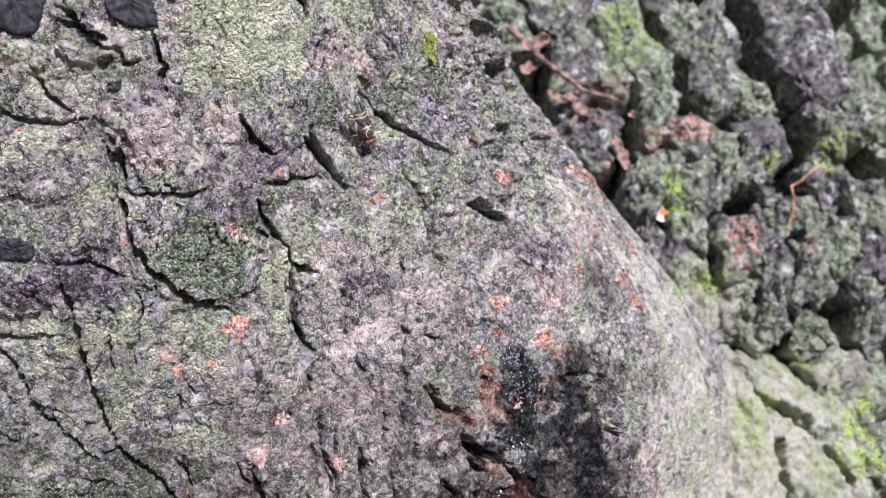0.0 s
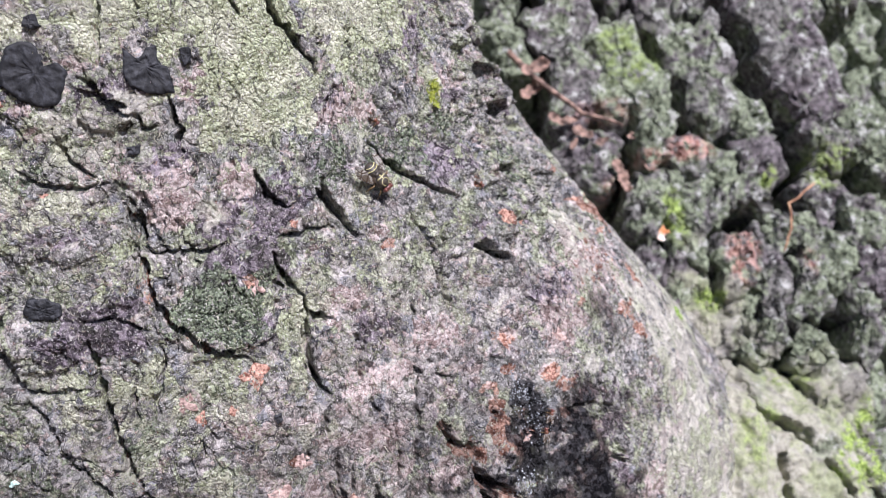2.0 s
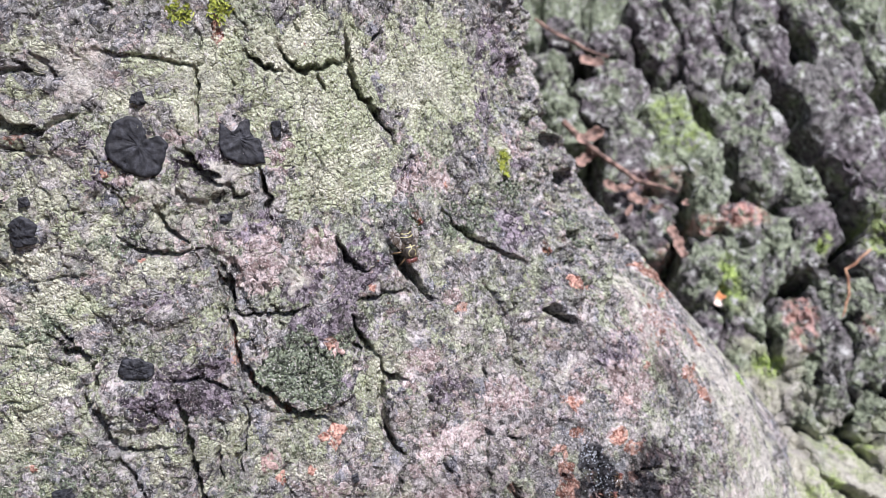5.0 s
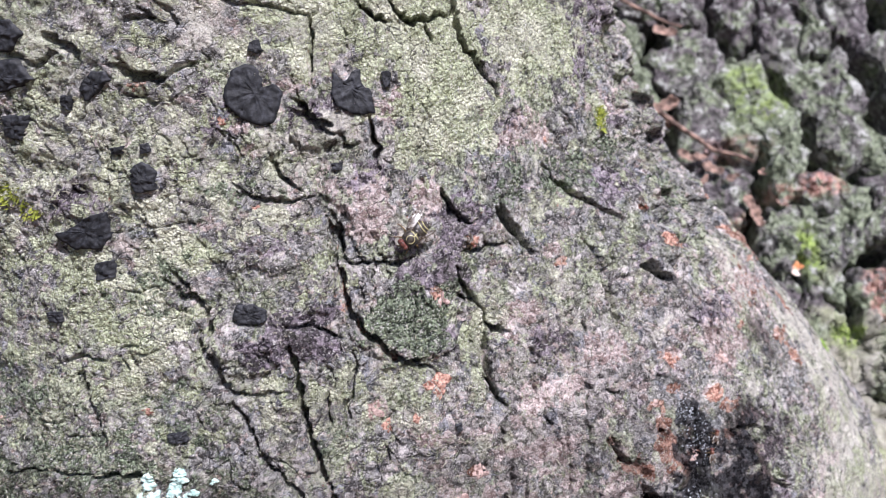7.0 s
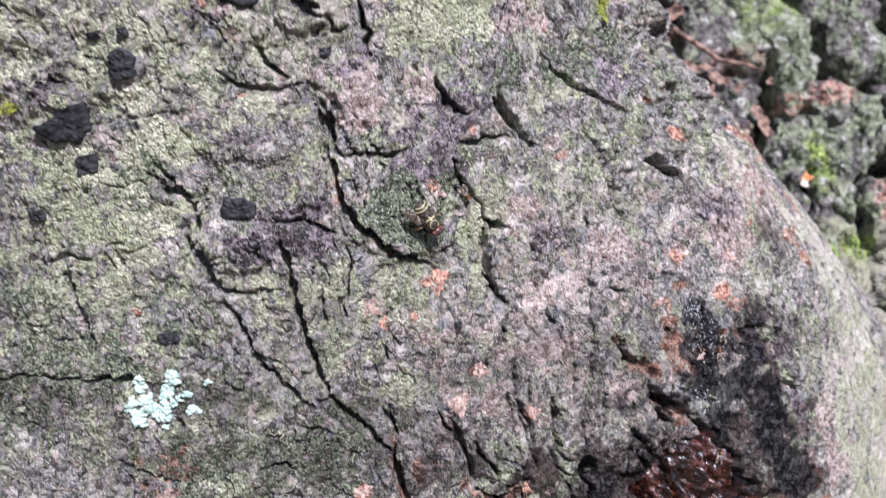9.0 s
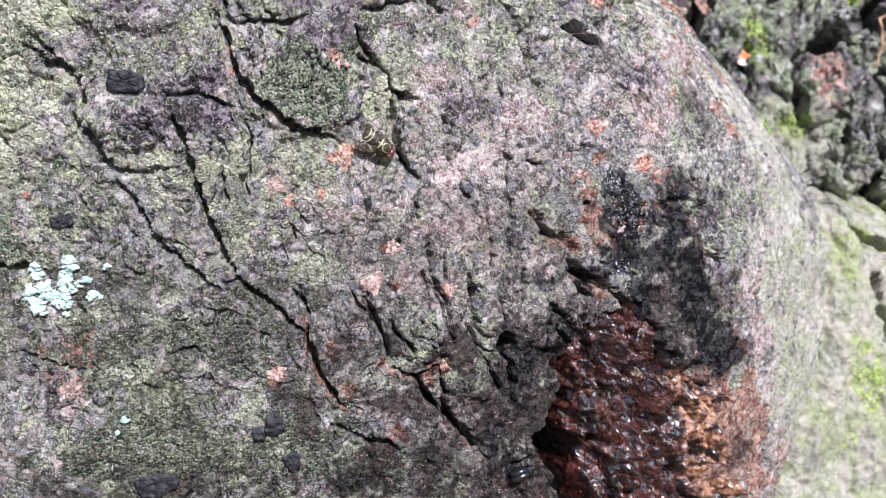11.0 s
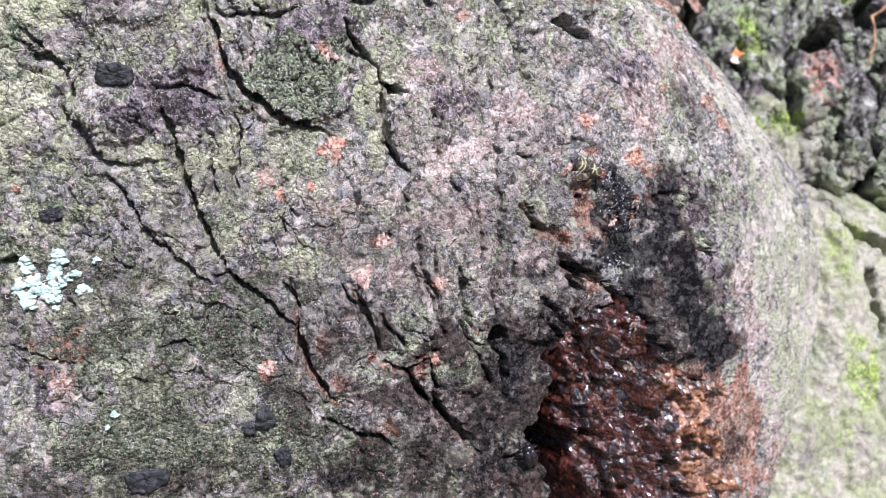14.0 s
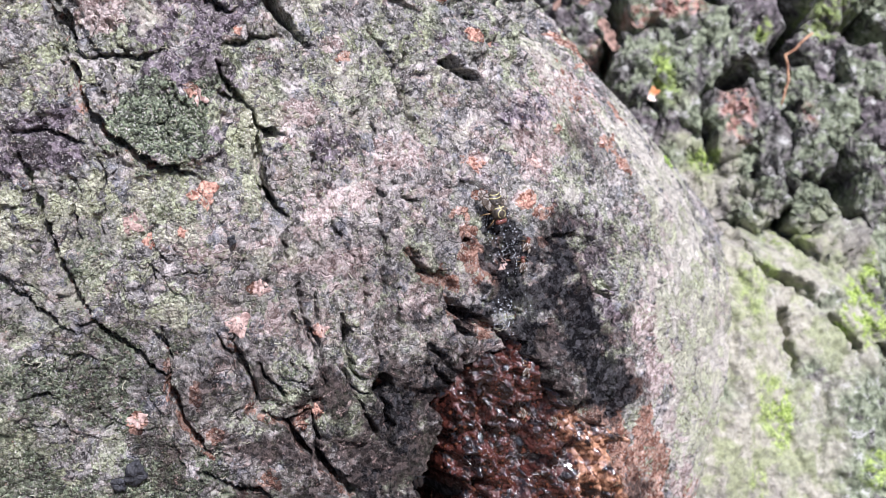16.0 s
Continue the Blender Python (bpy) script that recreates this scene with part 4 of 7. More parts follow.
stain("lilac", -25.2, 43.8, 6.0, 3.0, 0.60)
stain("lilac", -3.0, 55.4, 5.0, 2.5, 0.80)
stain("lilac", 26.7, 29.3, 4.0, 4.0, 0.90)

stain("pale", 130.4, -5.9, 12.0, 10.0, 0.90)
stain("pale", 134.6, -19.1, 14.0, 14.0, 1.00)
stain("pale", 129.7, -35.7, 14.0, 16.0, 1.00)
stain("pale", 117.0, -40.8, 10.0, 14.0, 0.90)
stain("pale", 122.9, -55.7, 12.0, 16.0, 1.00)
stain("pale", 122.2, -79.6, 12.0, 16.0, 1.00)
stain("pink", 110.3, -43.7, 5.0, 6.0, 0.90)
stain("pink", 114.3, -57.3, 6.0, 8.0, 0.90)
stain("pink", 114.2, -72.8, 6.0, 9.0, 0.90)
stain("pink", 115.8, -90.2, 6.0, 8.0, 0.90)
stain("pink", 118.7, 10.6, 6.0, 4.0, 0.60)
stain("rust", 102.1, -58.6, 3.0, 3.0, 1.00)
stain("rust", 103.7, -69.8, 4.0, 5.0, 1.00)
stain("rust", 108.0, -81.6, 4.0, 6.0, 0.90)
stain("rust", 131.2, 1.3, 2.0, 4.0, 0.90)
stain("rust", 119.1, -8.8, 1.6, 2.5, 1.00)
stain("rust", 117.1, -2.8, 1.4, 2.5, 1.00)
stain("rust", 133.9, 18.6, 4.0, 2.0, 1.00)
stain("algae", -1.2, 26.3, 8.0, 7.0, 0.50)
stain("algae", 15.2, 4.3, 9.0, 5.0, 0.50)
stain("algae", 31.8, 11.5, 3.0, 6.0, 0.90)
stain("algae", 9.4, 14.3, 8.0, 8.0, 0.35)
stain("algae", -8.1, 2.4, 9.0, 6.0, 0.60)
stain("algae", 60.2, 23.6, 9.0, 8.0, 0.45)
stain("algae", 0.6, -0.9, 7.0, 5.0, 0.50)
stain("algae", 67.4, 7.2, 6.0, 5.0, 0.40)

# more pale lichen tone up here, also painted to lift its brightness
stain("pale", -18.7, 75.6, 12.0, 9.0, 0.60)
stain("pale", -2.7, 75.2, 14.0, 9.0, 0.60)
stain("pale", -21.9, 48.5, 10.0, 9.0, 0.55)
stain("pale", -4.6, 51.4, 9.0, 6.0, 0.55)
stain("pale", 3.6, 55.0, 8.0, 5.0, 0.60)
stain("pale", -15.0, 38.4, 12.0, 8.0, 0.50)
stain("pale", 63.0, 74.2, 10.0, 10.0, 0.50)
stain("pale", 53.0, 45.5, 8.0, 6.0, 0.45)
stain("pink", -13.7, 52.1, 2.5, 2.0, 0.90)
stain("pink", -15.1, 56.3, 2.0, 1.5, 0.70)
stain("pink", -23.1, 37.9, 3.0, 2.0, 0.60)
stain("pink", 7.7, 36.0, 5.0, 3.0, 0.70)
stain("pink", 2.1, 75.1, 3.0, 2.0, 0.60)
stain("rust", 78.0, -7.0, 1.6, 1.6, 0.90)
stain("rust", 74.6, -17.6, 1.5, 2.6, 0.90)
stain("rust", 79.8, -21.5, 1.8, 1.4, 0.90)
stain("rust", 74.4, -10.1, 1.3, 1.5, 0.90)
stain("rust", 89.1, -18.8, 1.3, 1.3, 0.90)
stain("rust", 65.7, -21.9, 2.5, 1.2, 0.80)
stain("rust", 87.5, -9.9, 1.5, 1.5, 1.00)
stain("rust", 76.8, 0.8, 1.6, 1.2, 0.60)
stain("pale", 76.4, -14.3, 1.2, 2.2, 0.90)
stain("pale", 99.3, -11.1, 2.2, 2.2, 0.90)
stain("pale", 117.7, 16.8, 6.0, 4.0, 0.80)

stain("algae", -52.4, 51.4, 10.0, 9.0, 0.62)
stain("algae", -35.9, 53.0, 9.0, 8.0, 0.60)
stain("algae", -58.6, 34.2, 12.0, 8.0, 0.60)
stain("algae", -31.2, 29.7, 10.0, 7.0, 0.58)
stain("algae", -26.7, 55.7, 7.0, 5.0, 0.60)
stain("algae", -43.0, 63.9, 8.0, 5.0, 0.60)
stain("algae", -54.4, 15.5, 14.0, 9.0, 0.55)
stain("algae", -35.5, 9.2, 12.0, 9.0, 0.55)
stain("algae", -58.1, -4.2, 12.0, 8.0, 0.50)
stain("algae", 6.7, 19.9, 6.0, 6.0, 0.40)
stain("algae", -8.0, 38.2, 8.0, 5.0, 0.50)
stain("algae", 10.8, 5.6, 8.0, 6.0, 0.45)
stain("algae", 51.2, 35.4, 7.0, 6.0, 0.50)
stain("algae", 74.4, 24.6, 7.0, 6.0, 0.50)
stain("algae", 68.7, 45.2, 6.0, 5.0, 0.45)
stain("algae", 50.0, 21.1, 8.0, 5.0, 0.45)
stain("algae", 32.0, 10.0, 4.0, 6.0, 0.60)
stain("algae", 56.0, 12.0, 8.0, 6.0, 0.40)
stain("moss", -63.0, 3.6, 12.0, 10.0, 0.55)
stain("moss", -46.4, -9.9, 16.0, 10.0, 0.60)
stain("moss", -21.2, -14.4, 12.0, 8.0, 0.50)
stain("moss", -63.5, -18.7, 14.0, 10.0, 0.60)
stain("moss", -27.7, 2.1, 8.0, 7.0, 0.45)
stain("moss", -1.3, -9.3, 6.0, 8.0, 0.40)
stain("moss", -34.3, 26.4, 7.0, 5.0, 0.45)
# lower left dimmed by colour, imitating less light there
stain("wet_dark", -51.8, -17.6, 22.0, 8.0, 0.42)
stain("wet_dark", -21.2, -17.9, 20.0, 8.0, 0.42)
stain("wet_dark", 4.9, -21.9, 16.0, 7.0, 0.42)

stain("bare", 27.9, -49.0, 14.0, 10.0, 1.00)
stain("bare", 44.2, -57.0, 14.0, 10.0, 1.00)
stain("bare", 22.5, -36.1, 10.0, 8.0, 1.00)
stain("bare", 40.6, -25.1, 16.0, 12.0, 1.00)
stain("rust", 36.8, -43.3, 1.6, 3.0, 0.90)
stain("rust", 33.6, -45.2, 2.5, 1.6, 0.90)
stain("rust", 17.0, -44.6, 1.6, 1.6, 0.90)
stain("rust", 25.8, -57.3, 3.0, 4.0, 0.60)
stain("rust", 14.8, -34.7, 1.5, 3.0, 0.80)
stain("pink", 48.5, -14.8, 5.0, 2.5, 0.85)
stain("pink", 37.4, -14.3, 5.0, 2.0, 0.80)
stain("pink", 44.0, -5.1, 4.0, 2.0, 0.70)
stain("pink", 53.7, -1.9, 3.0, 2.5, 0.70)
stain("pink", 43.9, -19.8, 5.0, 2.0, 0.70)
stain("pink", 32.1, -9.0, 4.0, 2.0, 0.60)
stain("pink", 59.0, -24.7, 4.0, 4.0, 0.60)
stain("pink", 50.9, -22.1, 4.0, 3.0, 0.60)
stain("pink", 85.3, -28.0, 2.0, 2.0, 0.80)
stain("pink", 89.3, -34.3, 2.0, 2.0, 0.70)
stain("pink", 96.6, -24.6, 2.0, 1.5, 0.70)
stain("pink", 90.2, -25.4, 1.6, 1.6, 0.80)
stain("pink", 94.6, -42.6, 2.0, 3.0, 0.60)
stain("pink", 95.5, -54.0, 2.0, 3.0, 0.70)
stain("pale", 74.5, -18.1, 1.6, 1.6, 1.00)
stain("pale", 70.2, -19.7, 1.4, 1.6, 0.90)
stain("pale", 74.6, -23.0, 1.4, 1.2, 0.90)
stain("pale", 99.4, -9.7, 2.0, 2.0, 1.00)

# form of the bark: broad swellings, lumps and splits, then grain
swelling(16.5, 16.0, 13.6, 9.0, 1.6)
swelling(78.2, 23.4, 13.0, 4.9, 1.3)
swelling(-8.1, 24.8, 9.6, 6.6, 1.0)
swelling(8.4, 36.2, 6.0, 7.8, 1.2)
swelling(-16.4, 13.0, 6.1, 5.0, 1.4)
swelling(17.9, -37.6, 5.4, 10.3, 1.0)
swelling(-40.5, 45.4, 6.8, 4.9, 1.2)
swelling(-12.2, 34.1, 8.8, 6.6, 1.0)
swelling(-2.0, 54.9, 4.7, 3.3, 1.2)
swelling(100.8, 52.5, 14.3, 7.8, 1.2)
swelling(60.6, -38.4, 6.9, 5.8, 1.6)
swelling(33.1, -35.5, 6.8, 5.1, 1.2)
swelling(43.4, -45.8, 5.1, 4.7, 1.5)
swelling(52.7, -73.3, 4.6, 4.5, 4.0)
swelling(116.0, 53.0, 9.0, 6.5, 3.2)
swelling(112.0, 68.0, 9.0, 5.0, 2.6)
swelling(124.0, 33.0, 8.0, 5.0, 2.2)
crack([(-43.2, 74.7), (-41.3, 73.6), (-39.2, 71.5)], 1.0, 2.9, 0.0, 0.0)
crack([(-46.3, 68.1), (-44.7, 69.7), (-43.5, 70.9), (-42.0, 71.6)], 0.8, 1.7, 0.0, 0.0)
crack([(-33.1, 69.7), (-31.8, 67.4), (-28.2, 65.7), (-25.5, 66.8)], 1.1, 3.4, 0.8, 0.2)
crack([(-25.5, 66.8), (-23.7, 68.3), (-21.5, 68.8)], 0.8, 1.7, 0.0, 0.0)
crack([(-6.2, 59.2), (-3.5, 57.2), (1.3, 54.5)], 1.3, 3.4, -0.8, 0.0)
crack([(1.3, 54.5), (2.8, 54.1), (2.9, 51.7), (6.9, 52.8)], 0.8, 1.7, 0.0, 0.0)
crack([(8.5, 55.1), (9.6, 52.6), (11.1, 51.2), (9.2, 49.3), (10.6, 47.4)], 0.8, 2.9, 0.0, 0.0)
crack([(-18.4, 46.1), (-15.7, 44.3), (-11.8, 41.9), (-6.8, 41.8), (-0.9, 42.9)], 0.8, 1.7, 0.0, 0.0)
crack([(0.0, 38.7), (1.6, 36.1), (2.1, 32.9), (1.6, 30.5), (3.4, 28.3)], 1.1, 3.4, 0.8, 0.2)
crack([(0.7, 30.2), (1.9, 25.6), (2.6, 20.4), (5.0, 15.8), (10.0, 11.5), (12.5, 8.9), (16.5, 7.1), (20.3, 5.5)], 1.3, 4.0, -1.4, 0.4)
crack([(3.6, 28.2), (8.3, 28.6), (13.1, 27.3), (17.7, 28.6)], 0.8, 2.3, 0.0, 0.0)
crack([(6.8, 79.6), (11.1, 76.3), (14.3, 75.6)], 1.0, 2.9, 0.6, 0.0)
crack([(14.5, 79.6), (19.0, 75.8), (24.2, 76.6), (30.5, 77.1)], 1.0, 2.9, 0.6, 0.0)
crack([(-0.8, 79.0), (-2.5, 73.7), (-2.7, 67.4), (-2.0, 64.1)], 0.8, 1.4, 0.0, 0.2)
crack([(-33.2, 73.0), (-31.6, 76.2), (-28.6, 77.3), (-25.5, 76.2)], 0.8, 1.7, 0.0, 0.0)
crack([(-29.5, 27.7), (-27.4, 24.9), (-25.1, 23.7), (-22.9, 20.7)], 1.3, 3.4, 1.0, 0.0)
crack([(-24.7, 18.6), (-24.4, 14.8), (-21.7, 9.9), (-20.2, 5.5), (-17.2, 3.7)], 1.4, 4.0, 0.6, 0.0)
crack([(-19.1, 4.1), (-17.5, -0.6), (-15.6, -4.8), (-12.7, -10.9), (-9.2, -15.0), (-5.8, -18.9)], 0.8, 3.4, 0.4, 0.0)
crack([(-8.6, 13.3), (-7.5, 10.0), (-7.1, 4.2), (-6.2, -1.1), (-4.8, -7.6), (-3.3, -13.5), (-1.1, -19.0)], 1.4, 5.2, -0.5, 0.3)
crack([(-9.3, 16.8), (-5.6, 17.2), (-1.9, 15.4), (1.3, 13.6)], 1.0, 3.4, 0.5, 0.0)
crack([(-45.2, 13.3), (-44.9, 6.5), (-44.5, 1.9), (-43.0, -1.5), (-41.9, -6.6)], 0.8, 2.3, 0.0, 0.1)
crack([(-48.7, 11.0), (-45.2, 13.0), (-40.9, 11.3)], 0.8, 1.4, 0.0, 0.0)
crack([(-63.8, -14.6), (-55.8, -12.5), (-48.9, -12.7), (-40.5, -12.5), (-34.9, -12.7)], 0.8, 1.7, 0.0, 0.0)
crack([(-20.8, 5.5), (-15.4, 3.6), (-8.2, 3.8)], 0.8, 1.4, 0.0, 0.0)
crack([(-50.4, 72.2), (-47.9, 71.1), (-45.7, 68.1)], 0.8, 2.3, 0.0, 0.0)
crack([(41.7, 84.3), (37.9, 80.8)], 0.8, 2.3, 0.0, 0.0)
crack([(30.6, 84.2), (31.4, 79.7), (31.7, 74.6), (33.2, 70.0), (38.1, 67.9)], 1.0, 3.4, -0.5, 0.0)
crack([(38.1, 67.9), (39.6, 64.0), (42.4, 60.4)], 0.8, 2.9, 0.0, 0.0)
crack([(13.3, 81.0), (16.0, 77.6), (19.7, 75.6), (25.9, 76.2)], 0.8, 2.5, 0.5, 0.0)
crack([(7.4, 78.8), (10.6, 76.8), (13.0, 77.0)], 1.0, 2.9, 0.6, 0.0)
crack([(-2.3, 77.6), (-2.1, 71.7), (-2.7, 66.0)], 0.8, 2.3, 0.0, 0.0)
crack([(-19.2, 80.2), (-13.6, 79.6), (-7.8, 78.0), (-2.3, 77.4)], 0.8, 1.4, 0.0, 0.0)
crack([(22.4, 75.3), (24.8, 71.4)], 0.8, 1.7, 0.0, 0.0)
crack([(-26.7, 80.3), (-24.3, 78.3), (-23.6, 75.9)], 0.8, 1.7, 0.0, 0.0)
crack([(24.9, 41.6), (26.7, 38.3), (29.8, 34.8), (33.2, 34.0)], 1.3, 4.0, 0.8, 0.1)
crack([(41.5, 38.8), (42.2, 34.9), (45.0, 31.6), (46.4, 28.5), (48.6, 25.9)], 1.4, 4.0, -0.6, 0.0)
crack([(55.1, 44.5), (60.6, 39.8), (66.6, 36.1), (72.9, 32.9), (78.3, 30.4)], 1.0, 3.4, 0.5, 0.1)
crack([(63.8, 28.7), (66.1, 25.6), (67.1, 21.8), (67.0, 16.9), (68.5, 11.7), (69.1, 6.1)], 1.0, 3.4, 0.0, 0.0)
crack([(78.2, 21.3), (82.5, 19.2), (88.3, 16.2)], 1.7, 5.8, -1.2, 0.0)
crack([(29.1, 28.2), (34.8, 28.6), (42.2, 29.0)], 0.8, 2.3, 0.0, 0.0)
crack([(27.5, 26.0), (28.2, 21.9), (30.8, 18.4), (33.3, 16.0)], 1.1, 4.0, 0.8, 0.0)
crack([(33.3, 16.0), (33.6, 12.4), (39.6, 11.0)], 0.8, 3.4, 0.0, 0.0)
crack([(33.6, 12.4), (33.5, 7.8), (33.5, 3.0), (34.7, -1.9), (37.0, -5.2)], 1.1, 4.0, -0.6, 0.0)
crack([(92.1, 7.6), (93.9, 3.9), (97.0, -0.8)], 0.8, 1.7, 0.0, 0.0)
crack([(86.6, 10.6), (89.7, 6.1), (91.5, 2.5)], 0.8, 1.4, 0.0, 0.2)
crack([(100.2, -14.9), (100.4, -18.6), (100.8, -23.6)], 0.8, 2.9, 0.0, 0.0)
crack([(91.6, -17.9), (98.7, -20.8)], 0.8, 2.3, 0.0, 0.0)
crack([(58.2, -2.5), (56.3, -10.0), (56.0, -17.3)], 0.8, 1.7, 0.0, 0.0)
crack([(61.1, -14.8), (62.6, -18.8), (64.9, -20.9)], 0.8, 2.9, 0.4, 0.2)
crack([(122.4, 76.7), (124.5, 66.7), (125.5, 63.8)], 0.8, 2.1, 0.0, 0.0)
crack([(78.8, 64.4), (78.2, 61.8)], 0.8, 2.3, 0.0, 0.0)
crack([(-18.8, 2.2), (-16.6, -3.2), (-14.3, -8.8), (-11.7, -12.2), (-8.0, -17.4), (-4.5, -19.5)], 0.8, 2.9, 0.4, 0.0)
crack([(-3.5, -18.7), (-0.4, -20.0), (3.2, -24.0), (6.9, -28.6), (10.0, -31.1)], 1.3, 4.0, 0.8, 0.1)
crack([(10.4, -29.3), (10.5, -33.9), (11.1, -38.1), (13.0, -42.9), (16.0, -48.3)], 1.4, 4.6, 0.6, 0.8)
crack([(12.9, -51.4), (16.0, -52.9), (19.0, -56.0), (22.6, -58.9)], 1.1, 3.4, 0.6, 0.4)
crack([(22.9, -24.5), (23.5, -29.2), (25.4, -34.2), (25.8, -38.1), (24.6, -40.2)], 0.8, 2.9, 0.4, 0.5)
crack([(26.4, -42.1), (30.8, -44.1), (32.5, -48.6), (34.0, -50.8), (37.0, -54.1), (41.0, -62.6)], 1.4, 4.0, 0.8, 0.7)
crack([(32.0, -43.7), (35.9, -42.2)], 1.0, 2.3, 0.3, 0.8)
crack([(9.8, -22.3), (10.5, -25.3), (11.2, -30.0)], 0.8, 1.7, 0.0, 0.5)
crack([(46.5, -23.1), (45.0, -30.5), (45.0, -36.7), (47.4, -39.1)], 0.8, 2.9, 0.0, 0.0)
crack([(50.8, -41.8), (50.3, -48.4), (50.0, -53.9)], 1.3, 4.6, 0.3, 0.0)
crack([(54.7, -14.6), (54.1, -22.7), (51.6, -31.7)], 0.8, 1.7, 0.0, 0.0)
crack([(60.0, -14.9), (61.3, -18.7), (63.5, -20.0)], 1.0, 2.9, 0.3, 0.4)
crack([(66.1, -20.7), (66.2, -26.2), (67.1, -28.8), (69.9, -31.8), (75.3, -35.8)], 1.4, 4.0, -0.6, 0.8)
crack([(58.1, -36.0), (60.2, -34.6), (62.5, -37.5), (64.7, -41.2)], 0.8, 2.3, 0.0, 0.0)
crack([(43.3, -38.5), (45.8, -45.1), (47.4, -50.3)], 0.8, 2.3, 0.0, 0.2)
crack([(101.1, -15.6), (101.6, -19.4), (102.0, -25.1)], 0.8, 2.9, 0.0, 0.0)
crack([(89.4, -18.3), (95.0, -19.8), (98.8, -22.4)], 0.8, 1.7, 0.0, 0.0)
crack([(108.8, -47.0), (107.2, -53.1)], 1.0, 3.4, 0.0, 0.0)
crack([(109.4, -87.1), (110.9, -96.7)], 1.1, 3.4, 0.0, 0.0)
crack([(98.3, -30.5), (100.1, -35.0)], 0.8, 1.7, 0.0, 0.0)
crack([(37.0, -17.6), (37.1, -23.4), (35.2, -28.8)], 0.8, 2.3, 0.0, 0.0)
crack([(1.3, 1.0), (1.0, -4.4)], 0.8, 1.4, 0.0, 0.0)
crack([(46.9, 11.3), (45.9, 4.8), (45.3, -0.7)], 0.8, 1.4, 0.0, 0.0)
crack([(-43.6, -12.5), (-39.7, -12.7), (-36.2, -13.9)], 0.8, 2.1, 0.3, 0.0)
crack([(-39.1, -29.0), (-35.9, -30.2), (-32.9, -32.1), (-28.5, -32.8)], 0.8, 2.3, 0.4, 0.1)
crack([(-14.2, -31.5), (-10.4, -31.0), (-8.1, -32.3)], 0.8, 1.4, 0.0, 0.0)
crack([(-36.9, -31.3), (-36.8, -35.7), (-37.0, -42.6), (-37.7, -48.3)], 0.8, 2.3, 0.0, 0.2)
crack([(-27.9, -20.7), (-27.3, -23.1)], 0.8, 1.7, 0.0, 0.0)
crack([(44.9, -24.8), (44.0, -31.7), (44.2, -35.3)], 0.8, 1.7, 0.0, 0.2)
crack([(40.8, -20.5), (38.9, -27.1), (39.4, -34.2)], 0.8, 2.9, 0.0, 0.0)
crack([(57.1, -45.0), (60.0, -41.9), (62.1, -36.8), (66.7, -32.3)], 0.8, 3.4, 0.3, 0.0)
crack([(66.6, -46.0), (69.7, -41.7), (74.1, -39.1)], 0.8, 2.9, 0.0, 0.0)
crack([(57.1, -22.0), (55.7, -27.7), (55.2, -33.6)], 0.8, 3.4, 0.0, 0.0)
crack([(51.0, -18.7), (50.3, -24.4), (48.7, -28.8)], 0.8, 2.9, 0.0, 0.0)
crack([(27.7, -32.2), (29.0, -36.0), (31.5, -38.8)], 0.8, 3.4, 0.0, 0.0)
crack([(35.6, -43.1), (36.5, -49.3), (35.2, -52.8)], 0.8, 2.9, 0.0, 0.3)
crack([(61.5, -14.9), (62.6, -18.3), (63.0, -20.3), (66.5, -21.2), (67.2, -23.7), (66.7, -27.2), (68.4, -29.4), (72.9, -32.7), (75.9, -34.9), (77.0, -38.6)], 1.4, 2.5, 0.3, 1.0)
crack([(80.6, -15.1), (80.2, -19.2), (80.1, -22.1), (79.7, -26.4), (80.7, -32.7), (78.4, -35.9), (79.8, -40.2)], 1.7, 2.3, 0.3, 1.0)
crack([(100.9, -16.9), (100.9, -21.2), (101.3, -23.6)], 1.3, 2.9, 0.2, 0.3)
crack([(102.3, -27.6), (100.0, -30.3), (102.1, -34.4), (100.7, -37.3)], 1.1, 2.5, 0.2, 0.2)
crack([(108.6, -47.4), (107.3, -52.7)], 1.3, 3.4, 0.2, 0.1)
crack([(101.6, -15.1), (100.6, -20.3), (101.7, -23.0)], 1.1, 2.9, 0.2, 0.0)
crack([(103.2, -27.0), (99.6, -30.0), (99.8, -32.9)], 1.1, 2.9, 0.2, 0.0)
crack([(109.2, -46.5), (107.4, -52.6)], 1.1, 3.4, 0.2, 0.0)
crack([(75.0, -34.8), (78.6, -41.1), (82.9, -48.0), (85.0, -54.4)], 2.2, 4.6, 0.2, 0.3)
crack([(58.6, 2.0), (57.4, -4.7), (56.5, -6.8), (56.6, -12.6), (55.2, -15.9), (56.1, -17.8)], 0.9, 2.6, 0.0, 0.0)
crack([(61.6, -15.8), (62.2, -18.8), (62.9, -21.0)], 1.3, 3.5, 0.3, 0.0)
crack([(63.3, -21.3), (65.8, -22.4), (66.2, -26.1), (66.0, -30.3)], 1.0, 2.0, 0.2, 1.0)
crack([(66.5, -30.8), (68.4, -33.3), (71.0, -35.7)], 1.4, 3.5, 0.3, 0.4)
crack([(44.9, -24.7), (45.9, -28.3), (44.3, -33.9), (43.4, -36.4), (44.6, -40.0), (47.0, -41.8)], 1.0, 3.4, 0.2, 0.0)
crack([(52.0, -25.8), (50.7, -31.5), (51.1, -36.4)], 0.7, 2.2, 0.0, 0.0)
